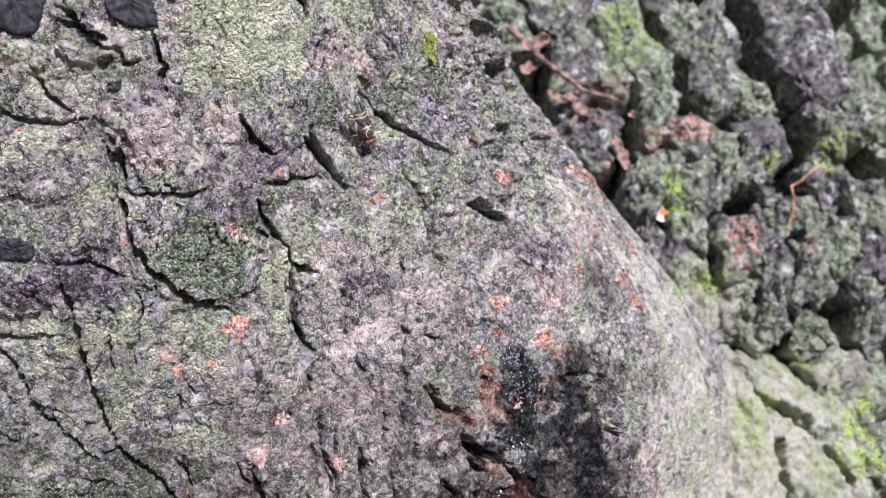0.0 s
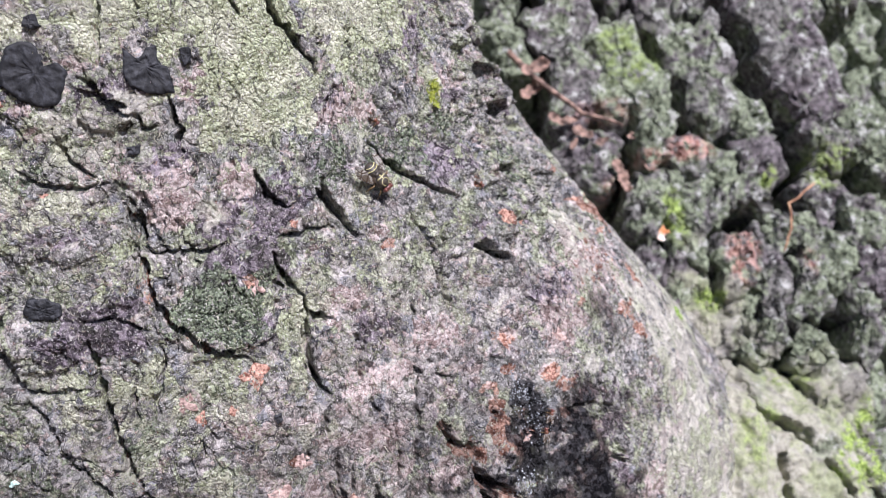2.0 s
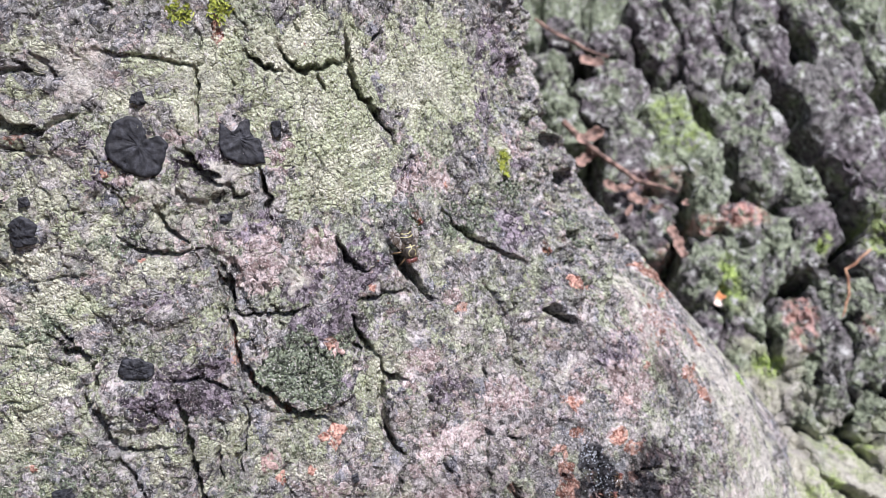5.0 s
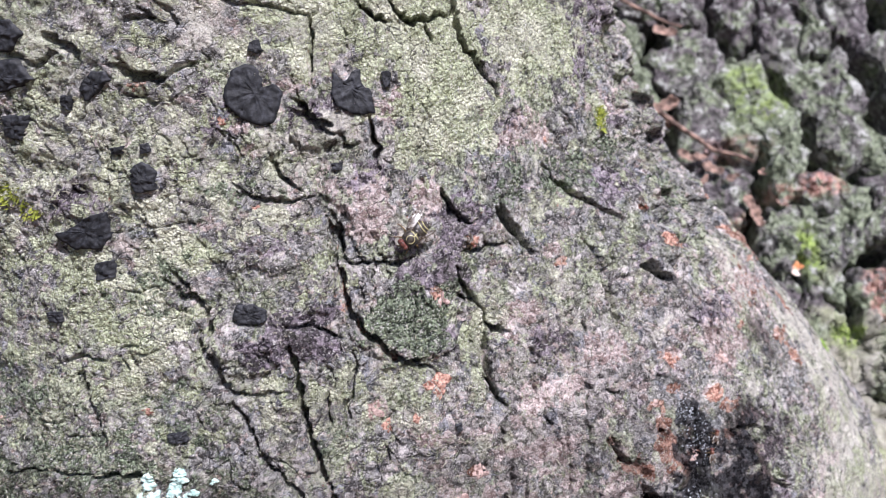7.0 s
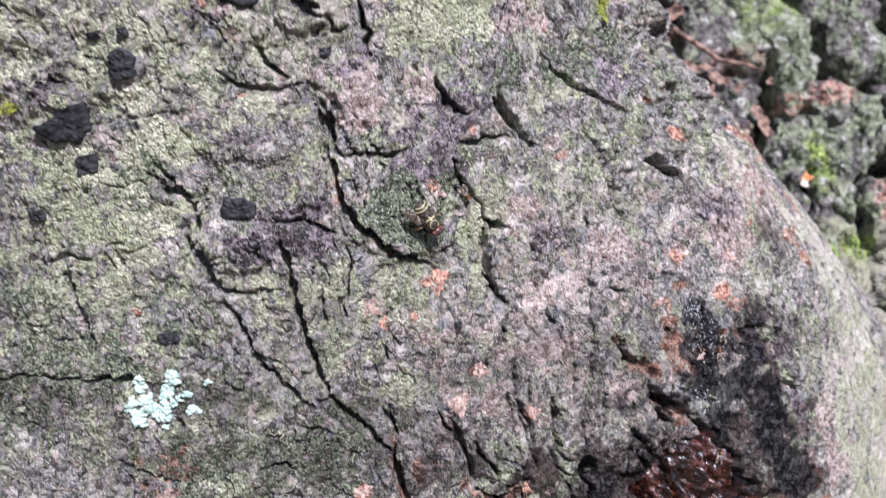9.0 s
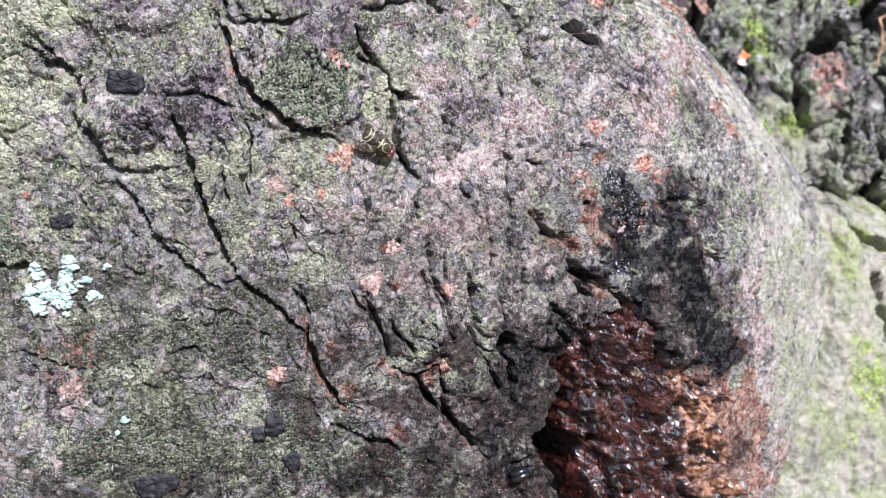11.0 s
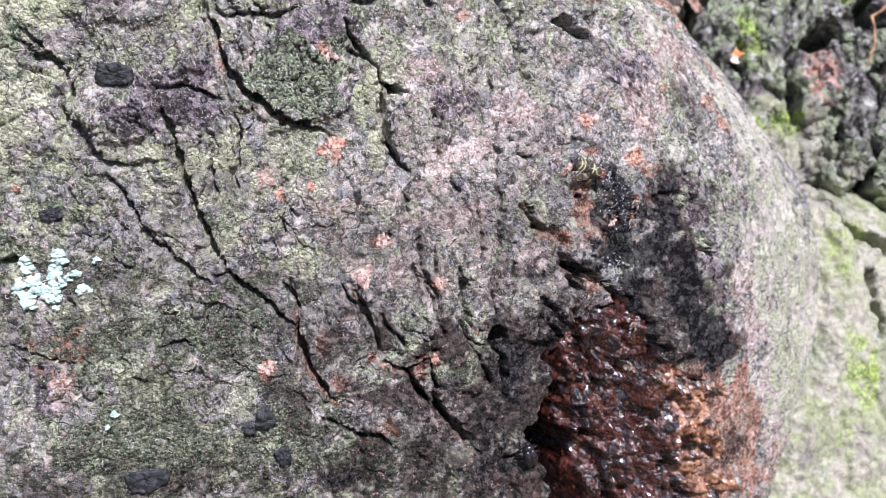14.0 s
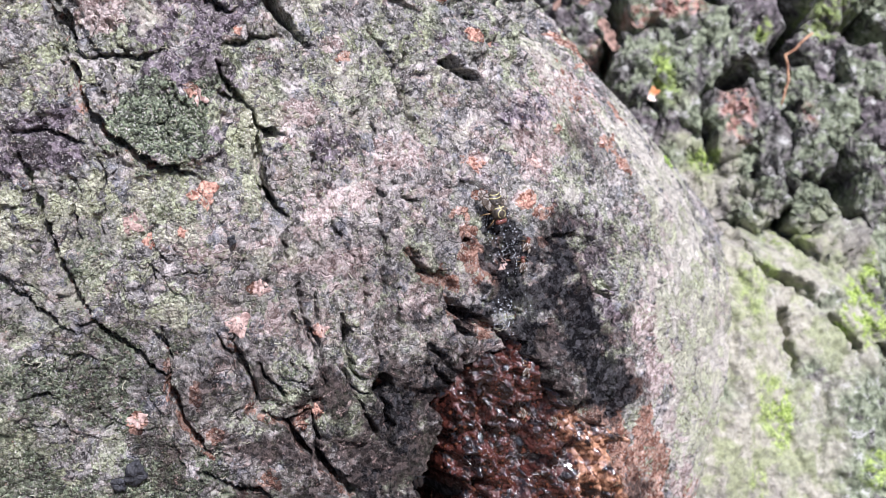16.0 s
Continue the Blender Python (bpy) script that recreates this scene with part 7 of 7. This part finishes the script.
# ---- litter caught between the stems ----
def rear_tube(name, points, radii, material, label, category):
    pts = [rear_point(x, v, o) for x, v, o in points]
    fine = []
    for a, b in zip(pts, pts[1:]):
        fine += [a + (b - a) * t + np.random.normal(0, 0.0004, 3) for t in (0, 0.33, 0.66)]
    fine.append(pts[-1])
    rr = np.interp(np.linspace(0, 1, len(fine)), np.linspace(0, 1, len(radii)), radii) / 1000
    ob = part(name, tube(fine, list(rr), 7), material, None)
    return tagged(ob, label, category, kind="thing")


def leaf_scrap(x, v, out, size, turn, curl, material, label, name="dry_leaf", category="leaf"):
    """A curled scrap with thickness and a midrib."""
    n, m = 14, 9
    m4 = on_rear(x, v, turn, out)
    verts, faces = [], []
    for face in (0, 1):
        for i in range(n):
            for j in range(m):
                u, w = i / (n - 1) * 2 - 1, j / (m - 1) * 2 - 1
                half = (0.42 + 0.10 * math.sin(4.3 * u + size) + 0.07 * math.sin(11 * u + turn)) * math.sqrt(max(0.0, 1 - u * u)) + 0.02
                y = w * half
                z = curl * (u * u * 0.5 + y * y * 1.6) + 0.05 * math.sin(7 * u + 3 * w) + (0.03 if face else 0.0) - 0.04 * math.exp(-(w / 0.12) ** 2)
                verts.append(m4 @ Vector((u * size / 1000, y * size / 1000, z * size / 1000)))
    for i in range(n - 1):
        for j in range(m - 1):
            a = i * m + j
            faces += [(a, a + 1, a + m + 1, a + m), (n * m + a, n * m + a + m, n * m + a + m + 1, n * m + a + 1)]
    border = [j for j in range(m)] + [i * m + m - 1 for i in range(1, n)] + [(n - 1) * m + j for j in range(m - 2, -1, -1)] + [i * m for i in range(n - 2, 0, -1)]
    for a, b in zip(border, border[1:] + border[:1]):
        faces.append((a, n * m + a, n * m + b, b))
    ob = link_mesh(name, verts, faces, material)
    return tagged(ob, label, category, kind="thing")


rear_tube("twig", [(22.2, 128.4, 12.0), (36.5, 113.2, 12.0), (48.0, 105.2, 12.0), (61.4, 99.4, 12.0)], [1.2, 1.0, 0.8, 0.5], DRY, "thin brown twig caught between two tree stems", "twig")
rear_tube("twig", [(15.0, 174.4, 9.0), (29.5, 163.8, 9.0), (41.8, 157.2, 9.0)], [0.7, 0.8, 0.5], DRY, "short brown twig lying on a bark ledge", "twig")
rear_tube("rootlet", [(125.2, 76.7, 11.0), (115.6, 69.9, 11.0), (116.0, 60.9, 11.0), (111.9, 53.2, 11.0)], [0.35, 0.5, 0.4, 0.3], TWIG, "thin orange rootlet hanging over furrowed bark", "root")
leaf_scrap(32.1, 121.9, 12, 5.5, 20, 0.7, DRY, "curled brown dry leaf scrap between the stems")
leaf_scrap(59.9, 84.6, 8, 4.0, -60, 0.5, DRY, "small brown dry leaf scrap wedged in bark")
leaf_scrap(43.8, 103.1, 9, 3.2, 10, 0.4, DRY, "small brown dry leaf scrap wedged in bark")
leaf_scrap(30.8, 114.9, 9, 5.2, 40, 0.8, DRY, "curled brown dry leaf lying between two stems")
leaf_scrap(39.1, 103.5, 9, 3.6, -35, 0.5, DRY, "brown dry leaf scrap lying between two stems")
leaf_scrap(47.8, 98.3, 9, 4.0, -25, 0.4, DRY, "brown dry leaf scrap lying between two stems")
leaf_scrap(54.4, 94.8, 9, 2.8, 20, 0.5, DRY, "pale brown leaf crumb in the crotch")
leaf_scrap(61.0, 79.4, 9, 4.0, -70, 0.6, DRY, "brown dry leaf scrap wedged under a ridge")
leaf_scrap(65.5, 96.7, 9, 2.4, 10, 0.4, DRY, "pale brown leaf crumb in the crotch")
leaf_scrap(44.5, 94.0, 9, 2.4, 60, 0.5, DRY, "pale brown leaf crumb in the crotch")
leaf_scrap(70.3, 84.8, 9, 2.4, -30, 0.5, DRY, "pale brown leaf crumb in the crotch")
leaf_scrap(35.2, 155.2, 9, 4.8, -15, 0.5, DRY, "flat brown dry leaf scrap on a bark ledge")
leaf_scrap(71.5, 63.5, 4.5, 5.4, -50, 0.6, BUD, "orange and white bud scale lying in the crotch", "bud_scale", "bud scale")

# ---- unseen forest floor round both stems, added to bounce light ----
g = np.arange(-1, 1.0001, 0.02)
gx, gy = np.meshgrid(np.sign(g) * (np.abs(g) ** 3 * 60 + np.abs(g) * 1.5), np.sign(g) * (np.abs(g) ** 3 * 60 + np.abs(g) * 1.5))
ground = grid_mesh("ground", np.stack([gx, gy, 0.02 * fbm(gx, gy, 0.6, 3, 901) - 0.01], -1), LITTER)
tagged(ground, "brown leaf litter of the forest floor", "ground", kind="structure")


# ---- insects ----
MM = 0.001


def leg(points, parent, material=FLY_LEG, thick=0.13):
    r = [thick, thick * 1.25, thick * 0.9, thick * 0.6, thick * 0.4][:len(points)]
    part("leg", tube([Vector(p) * MM for p in points], [q * MM for q in r], 6), material, parent)


def strip(points, width, height=0.05):
    """A thin raised band that follows points (mm) on a body."""
    bm = bmesh.new()
    rows = []
    pts = [Vector(p) for p in points]
    for k, p in enumerate(pts):
        way = (pts[min(k + 1, len(pts) - 1)] - pts[max(k - 1, 0)]).normalized()
        up = Vector((p.x * 0.0, p.y, max(p.z, 0.05))).normalized()
        side = way.cross(up).normalized()
        wd = width * (0.7 if k in (0, len(pts) - 1) else 1)
        rows.append([bm.verts.new((p + side * a * wd + up * b) * MM) for a, b in ((-0.5, -0.12), (-0.4, height), (0.4, height), (0.5, -0.12))])
    for r0, r1 in zip(rows, rows[1:]):
        for a in range(3):
            bm.faces.new((r0[a], r0[a + 1], r1[a + 1], r1[a]))
    bm.faces.new(rows[0][::-1]), bm.faces.new(rows[-1])
    return bm


def wing(side, parent, root, length, width, spread, droop, material=WING):
    n, m = 12, 5
    bm, verts = bmesh.new(), {}
    for f in (0, 1):
        for i in range(n):
            for j in range(m):
                u, q = i / (n - 1), j / (m - 1)
                chord = width * (math.sin(math.pi * min(1, u * 0.92 + 0.06)) ** 0.6)
                x, y = -u * length, (q - 0.35) * chord
                a = radians(spread)
                px, py = x * math.cos(a) - y * math.sin(a), -x * math.sin(a) + y * math.cos(a)
                z = -droop * (u * 0.6 + q * 0.8) + 0.05 * math.sin(9 * q) + 0.02 * f + 0.10 * math.sin(3 * u)
                verts[f, i, j] = bm.verts.new(((root[0] + px) * MM, side * (root[1] + py) * MM, (root[2] + z) * MM))
    for f in (0, 1):
        for i in range(n - 1):
            for j in range(m - 1):
                bm.faces.new((verts[f, i, j], verts[f, i + 1, j], verts[f, i + 1, j + 1], verts[f, i, j + 1]))
    edge = [(0, j) for j in range(m)] + [(i, m - 1) for i in range(1, n)] + [(n - 1, j) for j in range(m - 2, -1, -1)] + [(i, 0) for i in range(n - 2, 0, -1)]
    for a, b in zip(edge, edge[1:] + edge[:1]):
        bm.faces.new((verts[0, a[0], a[1]], verts[1, a[0], a[1]], verts[1, b[0], b[1]], verts[0, b[0], b[1]]))
    bmesh.ops.recalc_face_normals(bm, faces=bm.faces)
    return part("wing", bm, material, parent, "translucent brown-veined wing")


def build_fly():
    """Stout fly, head towards +x, feet at z = 0."""
    fly = tagged(new("fly"), "stout black fly with cream bands and red eyes walking on bark", "fly", kind="thing")
    thorax = part("thorax", ball(1.85 * MM, 1.65 * MM, 1.4 * MM, (0.5 * MM, 0, 2.1 * MM), detail=20), FLY_BLACK, fly)
    top = lambda x, y: (x, y, 2.1 + 1.4 * math.sqrt(max(0.02, 1 - ((x - 0.5) / 1.85) ** 2 - (y / 1.65) ** 2)))
    part("band", strip([top(1.0 + 0.82 * math.cos(a), 0.86 * math.sin(a)) for a in np.linspace(0.5, 2 * math.pi - 0.5, 22)], 0.15), FLY_CREAM, thorax, "cream ring")
    part("band", strip([top(-0.35, y) for y in np.linspace(-1.2, 1.2, 13)], 0.22), FLY_CREAM, thorax, "cream cross band")
    part("band", strip([top(x, 0.0) for x in np.linspace(-0.95, 0.15, 7)], 0.26), FLY_CREAM, thorax, "cream middle line")
    part("scutellum", ball(0.62 * MM, 0.9 * MM, 0.42 * MM, (-1.2 * MM, 0, 2.65 * MM)), FLY_BLACK, thorax)
    abdomen = part("abdomen", ball(1.95 * MM, 1.7 * MM, 1.2 * MM, (-2.2 * MM, 0, 1.85 * MM), (0, -8, 0), 20), FLY_BLACK, fly)
    for x0 in (-1.75, -2.55, -3.3):
        wd = math.sqrt(max(0.05, 1 - ((x0 + 2.2) / 1.95) ** 2))
        part("band", strip([(x0 + 0.18 * math.cos(2.5 * a), 1.7 * wd * math.sin(a), 1.85 + 0.14 * (x0 + 2.2) * -1 + 1.2 * wd * math.cos(a)) for a in np.linspace(-1.1, 1.1, 13)], 0.2), FLY_CREAM, abdomen, "cream band")
    head = part("head", ball(0.72 * MM, 1.15 * MM, 0.95 * MM, (2.45 * MM, 0, 1.85 * MM), (0, 18, 0), 16), FLY_RED, fly, "red-brown head")
    for sd in (1, -1):
        part("eye", ball(0.62 * MM, 0.55 * MM, 0.78 * MM, (2.55 * MM, sd * 0.78 * MM, 2.0 * MM), detail=16), FLY_RED, head, "dark red compound eye")
        part("antenna", tube([Vector((3.0, sd * 0.2, 2.0)) * MM, Vector((3.35, sd * 0.35, 1.9)) * MM, Vector((3.7, sd * 0.55, 2.05)) * MM], [0.09 * MM, 0.07 * MM, 0.02 * MM]), FLY_LEG, head)
        wing(sd, fly, (0.1, 1.35, 2.75), 5.2, 2.4, 12, 1.1)
        leg([(1.3, sd * 0.6, 1.3), (2.1, sd * 1.6, 1.7), (2.8, sd * 2.1, 0.7), (3.2, sd * 2.4, 0.0)], fly)
        leg([(0.4, sd * 0.8, 1.1), (0.3, sd * 2.2, 1.8), (0.2, sd * 3.0, 0.8), (0.3, sd * 3.5, 0.0)], fly)
        leg([(-0.5, sd * 0.7, 1.1), (-1.5, sd * 1.9, 1.9), (-2.5, sd * 2.6, 0.9), (-3.1, sd * 3.0, 0.0)], fly)
    part("proboscis", tube([Vector((2.7, 0, 1.2)) * MM, Vector((2.9, 0, 0.6)) * MM, Vector((3.0, 0, 0.15)) * MM], [0.16 * MM, 0.14 * MM, 0.2 * MM]), FLY_LEG, head)
    return fly


def build_small_fly():
    fly = tagged(new("small_fly"), "tiny amber-brown fly with clear wings on the bark", "fly", "small flies", "thing")
    part("thorax", ball(0.62 * MM, 0.5 * MM, 0.5 * MM, (0.1 * MM, 0, 0.8 * MM), detail=12), AMBER, fly)
    part("abdomen", ball(0.85 * MM, 0.5 * MM, 0.42 * MM, (-1.05 * MM, 0, 0.7 * MM), (0, -8, 0), 12), AMBER, fly)
    head = part("head", ball(0.34 * MM, 0.45 * MM, 0.4 * MM, (0.85 * MM, 0, 0.78 * MM), detail=12), FLY_RED, fly)
    for sd in (1, -1):
        part("eye", ball(0.24 * MM, 0.2 * MM, 0.3 * MM, (0.92 * MM, sd * 0.32 * MM, 0.85 * MM), detail=10), FLY_RED, head)
        wing(sd, fly, (-0.1, 0.2, 1.15), 2.3, 1.0, 10, 0.25)
        for x0, x1 in ((0.5, 1.1), (0.1, 0.1), (-0.3, -1.0)):
            leg([(x0, sd * 0.2, 0.5), (x1 * 0.8, sd * 0.8, 0.75), (x1, sd * 1.2, 0.0)], fly, thick=0.06)
    return fly


def build_beetle():
    beetle = tagged(new("beetle"), "glossy black oval beetle in a crevice beside the wound", "beetle", kind="thing")
    for sd in (1, -1):
        part("wing_case", ball(2.2 * MM, 1.0 * MM, 1.2 * MM, (-0.6 * MM, sd * 0.55 * MM, 1.1 * MM), detail=18), BEETLE, beetle)
        part("antenna", tube([Vector((2.6, sd * 0.3, 1.0)) * MM, Vector((3.1, sd * 0.7, 1.1)) * MM, Vector((3.5, sd * 1.0, 1.0)) * MM], [0.06 * MM, 0.06 * MM, 0.09 * MM]), BEETLE, beetle)
        for x0 in (1.2, 0.1, -1.1):
            leg([(x0, sd * 0.9, 0.7), (x0 + 0.2, sd * 1.8, 0.8), (x0 - 0.1, sd * 2.4, 0.0)], beetle, BEETLE, 0.14)
    part("pronotum", ball(0.95 * MM, 1.35 * MM, 1.0 * MM, (1.55 * MM, 0, 1.05 * MM), detail=16), BEETLE, beetle)
    part("head", ball(0.55 * MM, 0.7 * MM, 0.6 * MM, (2.4 * MM, 0, 0.9 * MM), detail=14), BEETLE, beetle)
    return beetle


def build_striped():
    insect = tagged(new("striped_wasp"), "tiny slender black wasp with white bands on the bark", "wasp", kind="thing")
    part("head", ball(0.34 * MM, 0.42 * MM, 0.36 * MM, (1.75 * MM, 0, 0.75 * MM), detail=12), FLY_BLACK, insect)
    part("thorax", ball(0.78 * MM, 0.40 * MM, 0.38 * MM, (0.75 * MM, 0, 0.8 * MM), detail=12), FLY_BLACK, insect)
    abdomen = part("abdomen", ball(1.15 * MM, 0.46 * MM, 0.42 * MM, (-1.05 * MM, 0, 0.75 * MM), detail=14), FLY_BLACK, insect)
    for x0 in (-0.35, -0.95, -1.55):
        wd = math.sqrt(max(0.05, 1 - ((x0 + 1.05) / 1.15) ** 2))
        part("band", strip([(x0, 0.47 * wd * math.sin(a), 0.75 + 0.43 * wd * math.cos(a)) for a in np.linspace(-1.3, 1.3, 9)], 0.2, 0.03), STRIPE, abdomen, "white band")
    for sd in (1, -1):
        part("antenna", tube([Vector((2.0, sd * 0.15, 0.8)) * MM, Vector((2.4, sd * 0.45, 0.85)) * MM, Vector((2.7, sd * 0.7, 0.6)) * MM], [0.05 * MM, 0.04 * MM, 0.03 * MM]), FLY_BLACK, insect)
        wing(sd, insect, (0.6, 0.15, 1.1), 2.4, 0.7, 8, 0.2)
        for x0, x1 in ((1.2, 1.7), (0.7, 0.6), (0.2, -0.6)):
            leg([(x0, sd * 0.25, 0.55), (x1 * 0.9, sd * 0.8, 0.7), (x1, sd * 1.2, 0.0)], insect, FLY_BLACK, 0.06)
    return insect


fly = build_fly()
striped = build_striped()
small_fly = build_small_fly()
beetle = build_beetle()
for s, h, turn, out in ((80.1, -44.6, 60, -1.5), (83.7, -59.0, -40, -1.5), (77.4, -55.0, -50, -1.5), (85.0, -18.2, 60, 0.6), (82.8, -21.8, 80, 0.6), (84.9, 33.3, -60, 0.4)):
    copy_thing(small_fly, on_stem(s, h, turn, out))


def motions():
    walk(fly, [(t, on_stem(s, h, turn, bed_at(s, h, 2.2) + 0.85)) for t, s, h, turn in FLY_WAY])
    walk(small_fly, [(t, on_stem(s, h, turn, bed_at(s, h, 1.0) + 0.2)) for t, s, h, turn in SMALL_WAY])
    walk(striped, [(t, on_stem(s, h, turn, bed_at(s, h, 1.0) + up)) for t, s, h, turn, up in STRIPED_WAY])
    walk(beetle, [(t, on_stem(s, h, turn, float(np.median(relief_at(s - np.arange(4.0), np.full(4, h)))) + 1.9)) for t, s, h, turn in BEETLE_WAY])


# seconds, place round and up the stem, heading
FLY_WAY = [
    (0.0, 53.6, 37.4, -74),
    (0.5, 54.2, 37.2, -66),
    (1.0, 54.4, 37.4, -64),
    (1.5, 54.7, 37.5, -59),
    (2.0, 55.1, 37.4, -55),
    (2.5, 55.1, 37.4, -48),
    (3.0, 54.4, 37.9, -42),
    (3.5, 54.7, 38.7, -40),
    (4.0, 54.1, 39.1, -40),
    (4.2, 52.4, 38.5, -42),
    (5.2, 39.7, 37.8, -95),
    (6.3, 25.7, 37.0, -151),
    (6.5, 23.5, 36.8, -156),
    (7.0, 16.4, 33.1, -146),
    (7.3, 15.2, 32.8, -138),
    (7.5, 13.4, 31.5, -117),
    (7.7, 13.9, 32.4, -103),
    (8.0, 14.8, 29.1, -76),
    (8.5, 16.3, 22.1, -60),
    (9.0, 20.0, 14.9, -60),
    (9.5, 18.7, 13.5, -61),
    (10.0, 18.7, 12.2, -62),
    (10.2, 18.1, 11.4, -62),
    (11.2, 32.8, 0.1, -40),
    (12.3, 48.8, -12.4, -18),
    (12.5, 55.2, -10.7, -18),
    (13.0, 67.5, -11.0, -22),
    (13.5, 73.7, -11.3, -25),
    (14.0, 75.9, -10.2, -30),
    (14.5, 76.7, -10.6, -47),
    (15.0, 79.7, -10.4, -74),
    (15.5, 79.7, -10.3, -79),
    (16.0, 79.7, -10.2, -86),
]
SMALL_WAY = [
    (0.0, 57.3, 47.6, -60),
    (3.5, 58.1, 49.9, -60),
    (4.2, 56.0, 49.9, -60),
    (6.3, 33.0, 30.4, -60),
    (6.5, 32.1, 30.9, -60),
    (7.0, 31.4, 30.2, -60),
    (7.5, 31.3, 30.1, -60),
    (8.0, 31.8, 30.0, -60),
    (8.5, 32.3, 30.4, -60),
    (10.0, 22.7, -19.9, -60),
    (12.3, 44.7, -25.3, -60),
    (12.5, 46.5, -23.8, -60),
    (12.8, 47.4, -25.8, -60),
    (13.0, 48.6, -28.9, -60),
    (13.5, 46.2, -37.4, -60),
    (16.0, 51.5, -41.8, -60),
]
STRIPED_WAY = [
    (0.0, -105.0, 60.0, -50, 40.0),
    (8.9, -105.0, 60.0, -50, 40.0),
    (9.4, 7.8, 10.2, -50, 1.0),
    (9.5, 10.8, 7.2, -50, 0.25),
    (9.8, 16.3, 3.0, -10, 0.25),
    (10.1, 17.1, 1.4, -5, 0.25),
    (10.3, 17.1, 1.4, 5, 0.25),
    (11.4, -105.0, 40.0, 60, 40.0),
    (16.0, -105.0, 40.0, 60, 40.0),
]
BEETLE_WAY = [
    (0.0, 49.1, -69.5, 10),
    (12.8, 49.1, -68.0, 10),
    (13.2, 49.8, -67.6, 30),
    (13.5, 50.3, -66.8, 60),
    (13.8, 52.1, -66.7, 80),
    (14.0, 52.0, -65.9, 95),
    (14.2, 51.9, -65.9, 92),
    (14.6, 54.4, -66.4, 95),
    (15.2, 55.0, -65.3, 95),
    (16.0, 55.3, -63.3, 95),
]
motions()
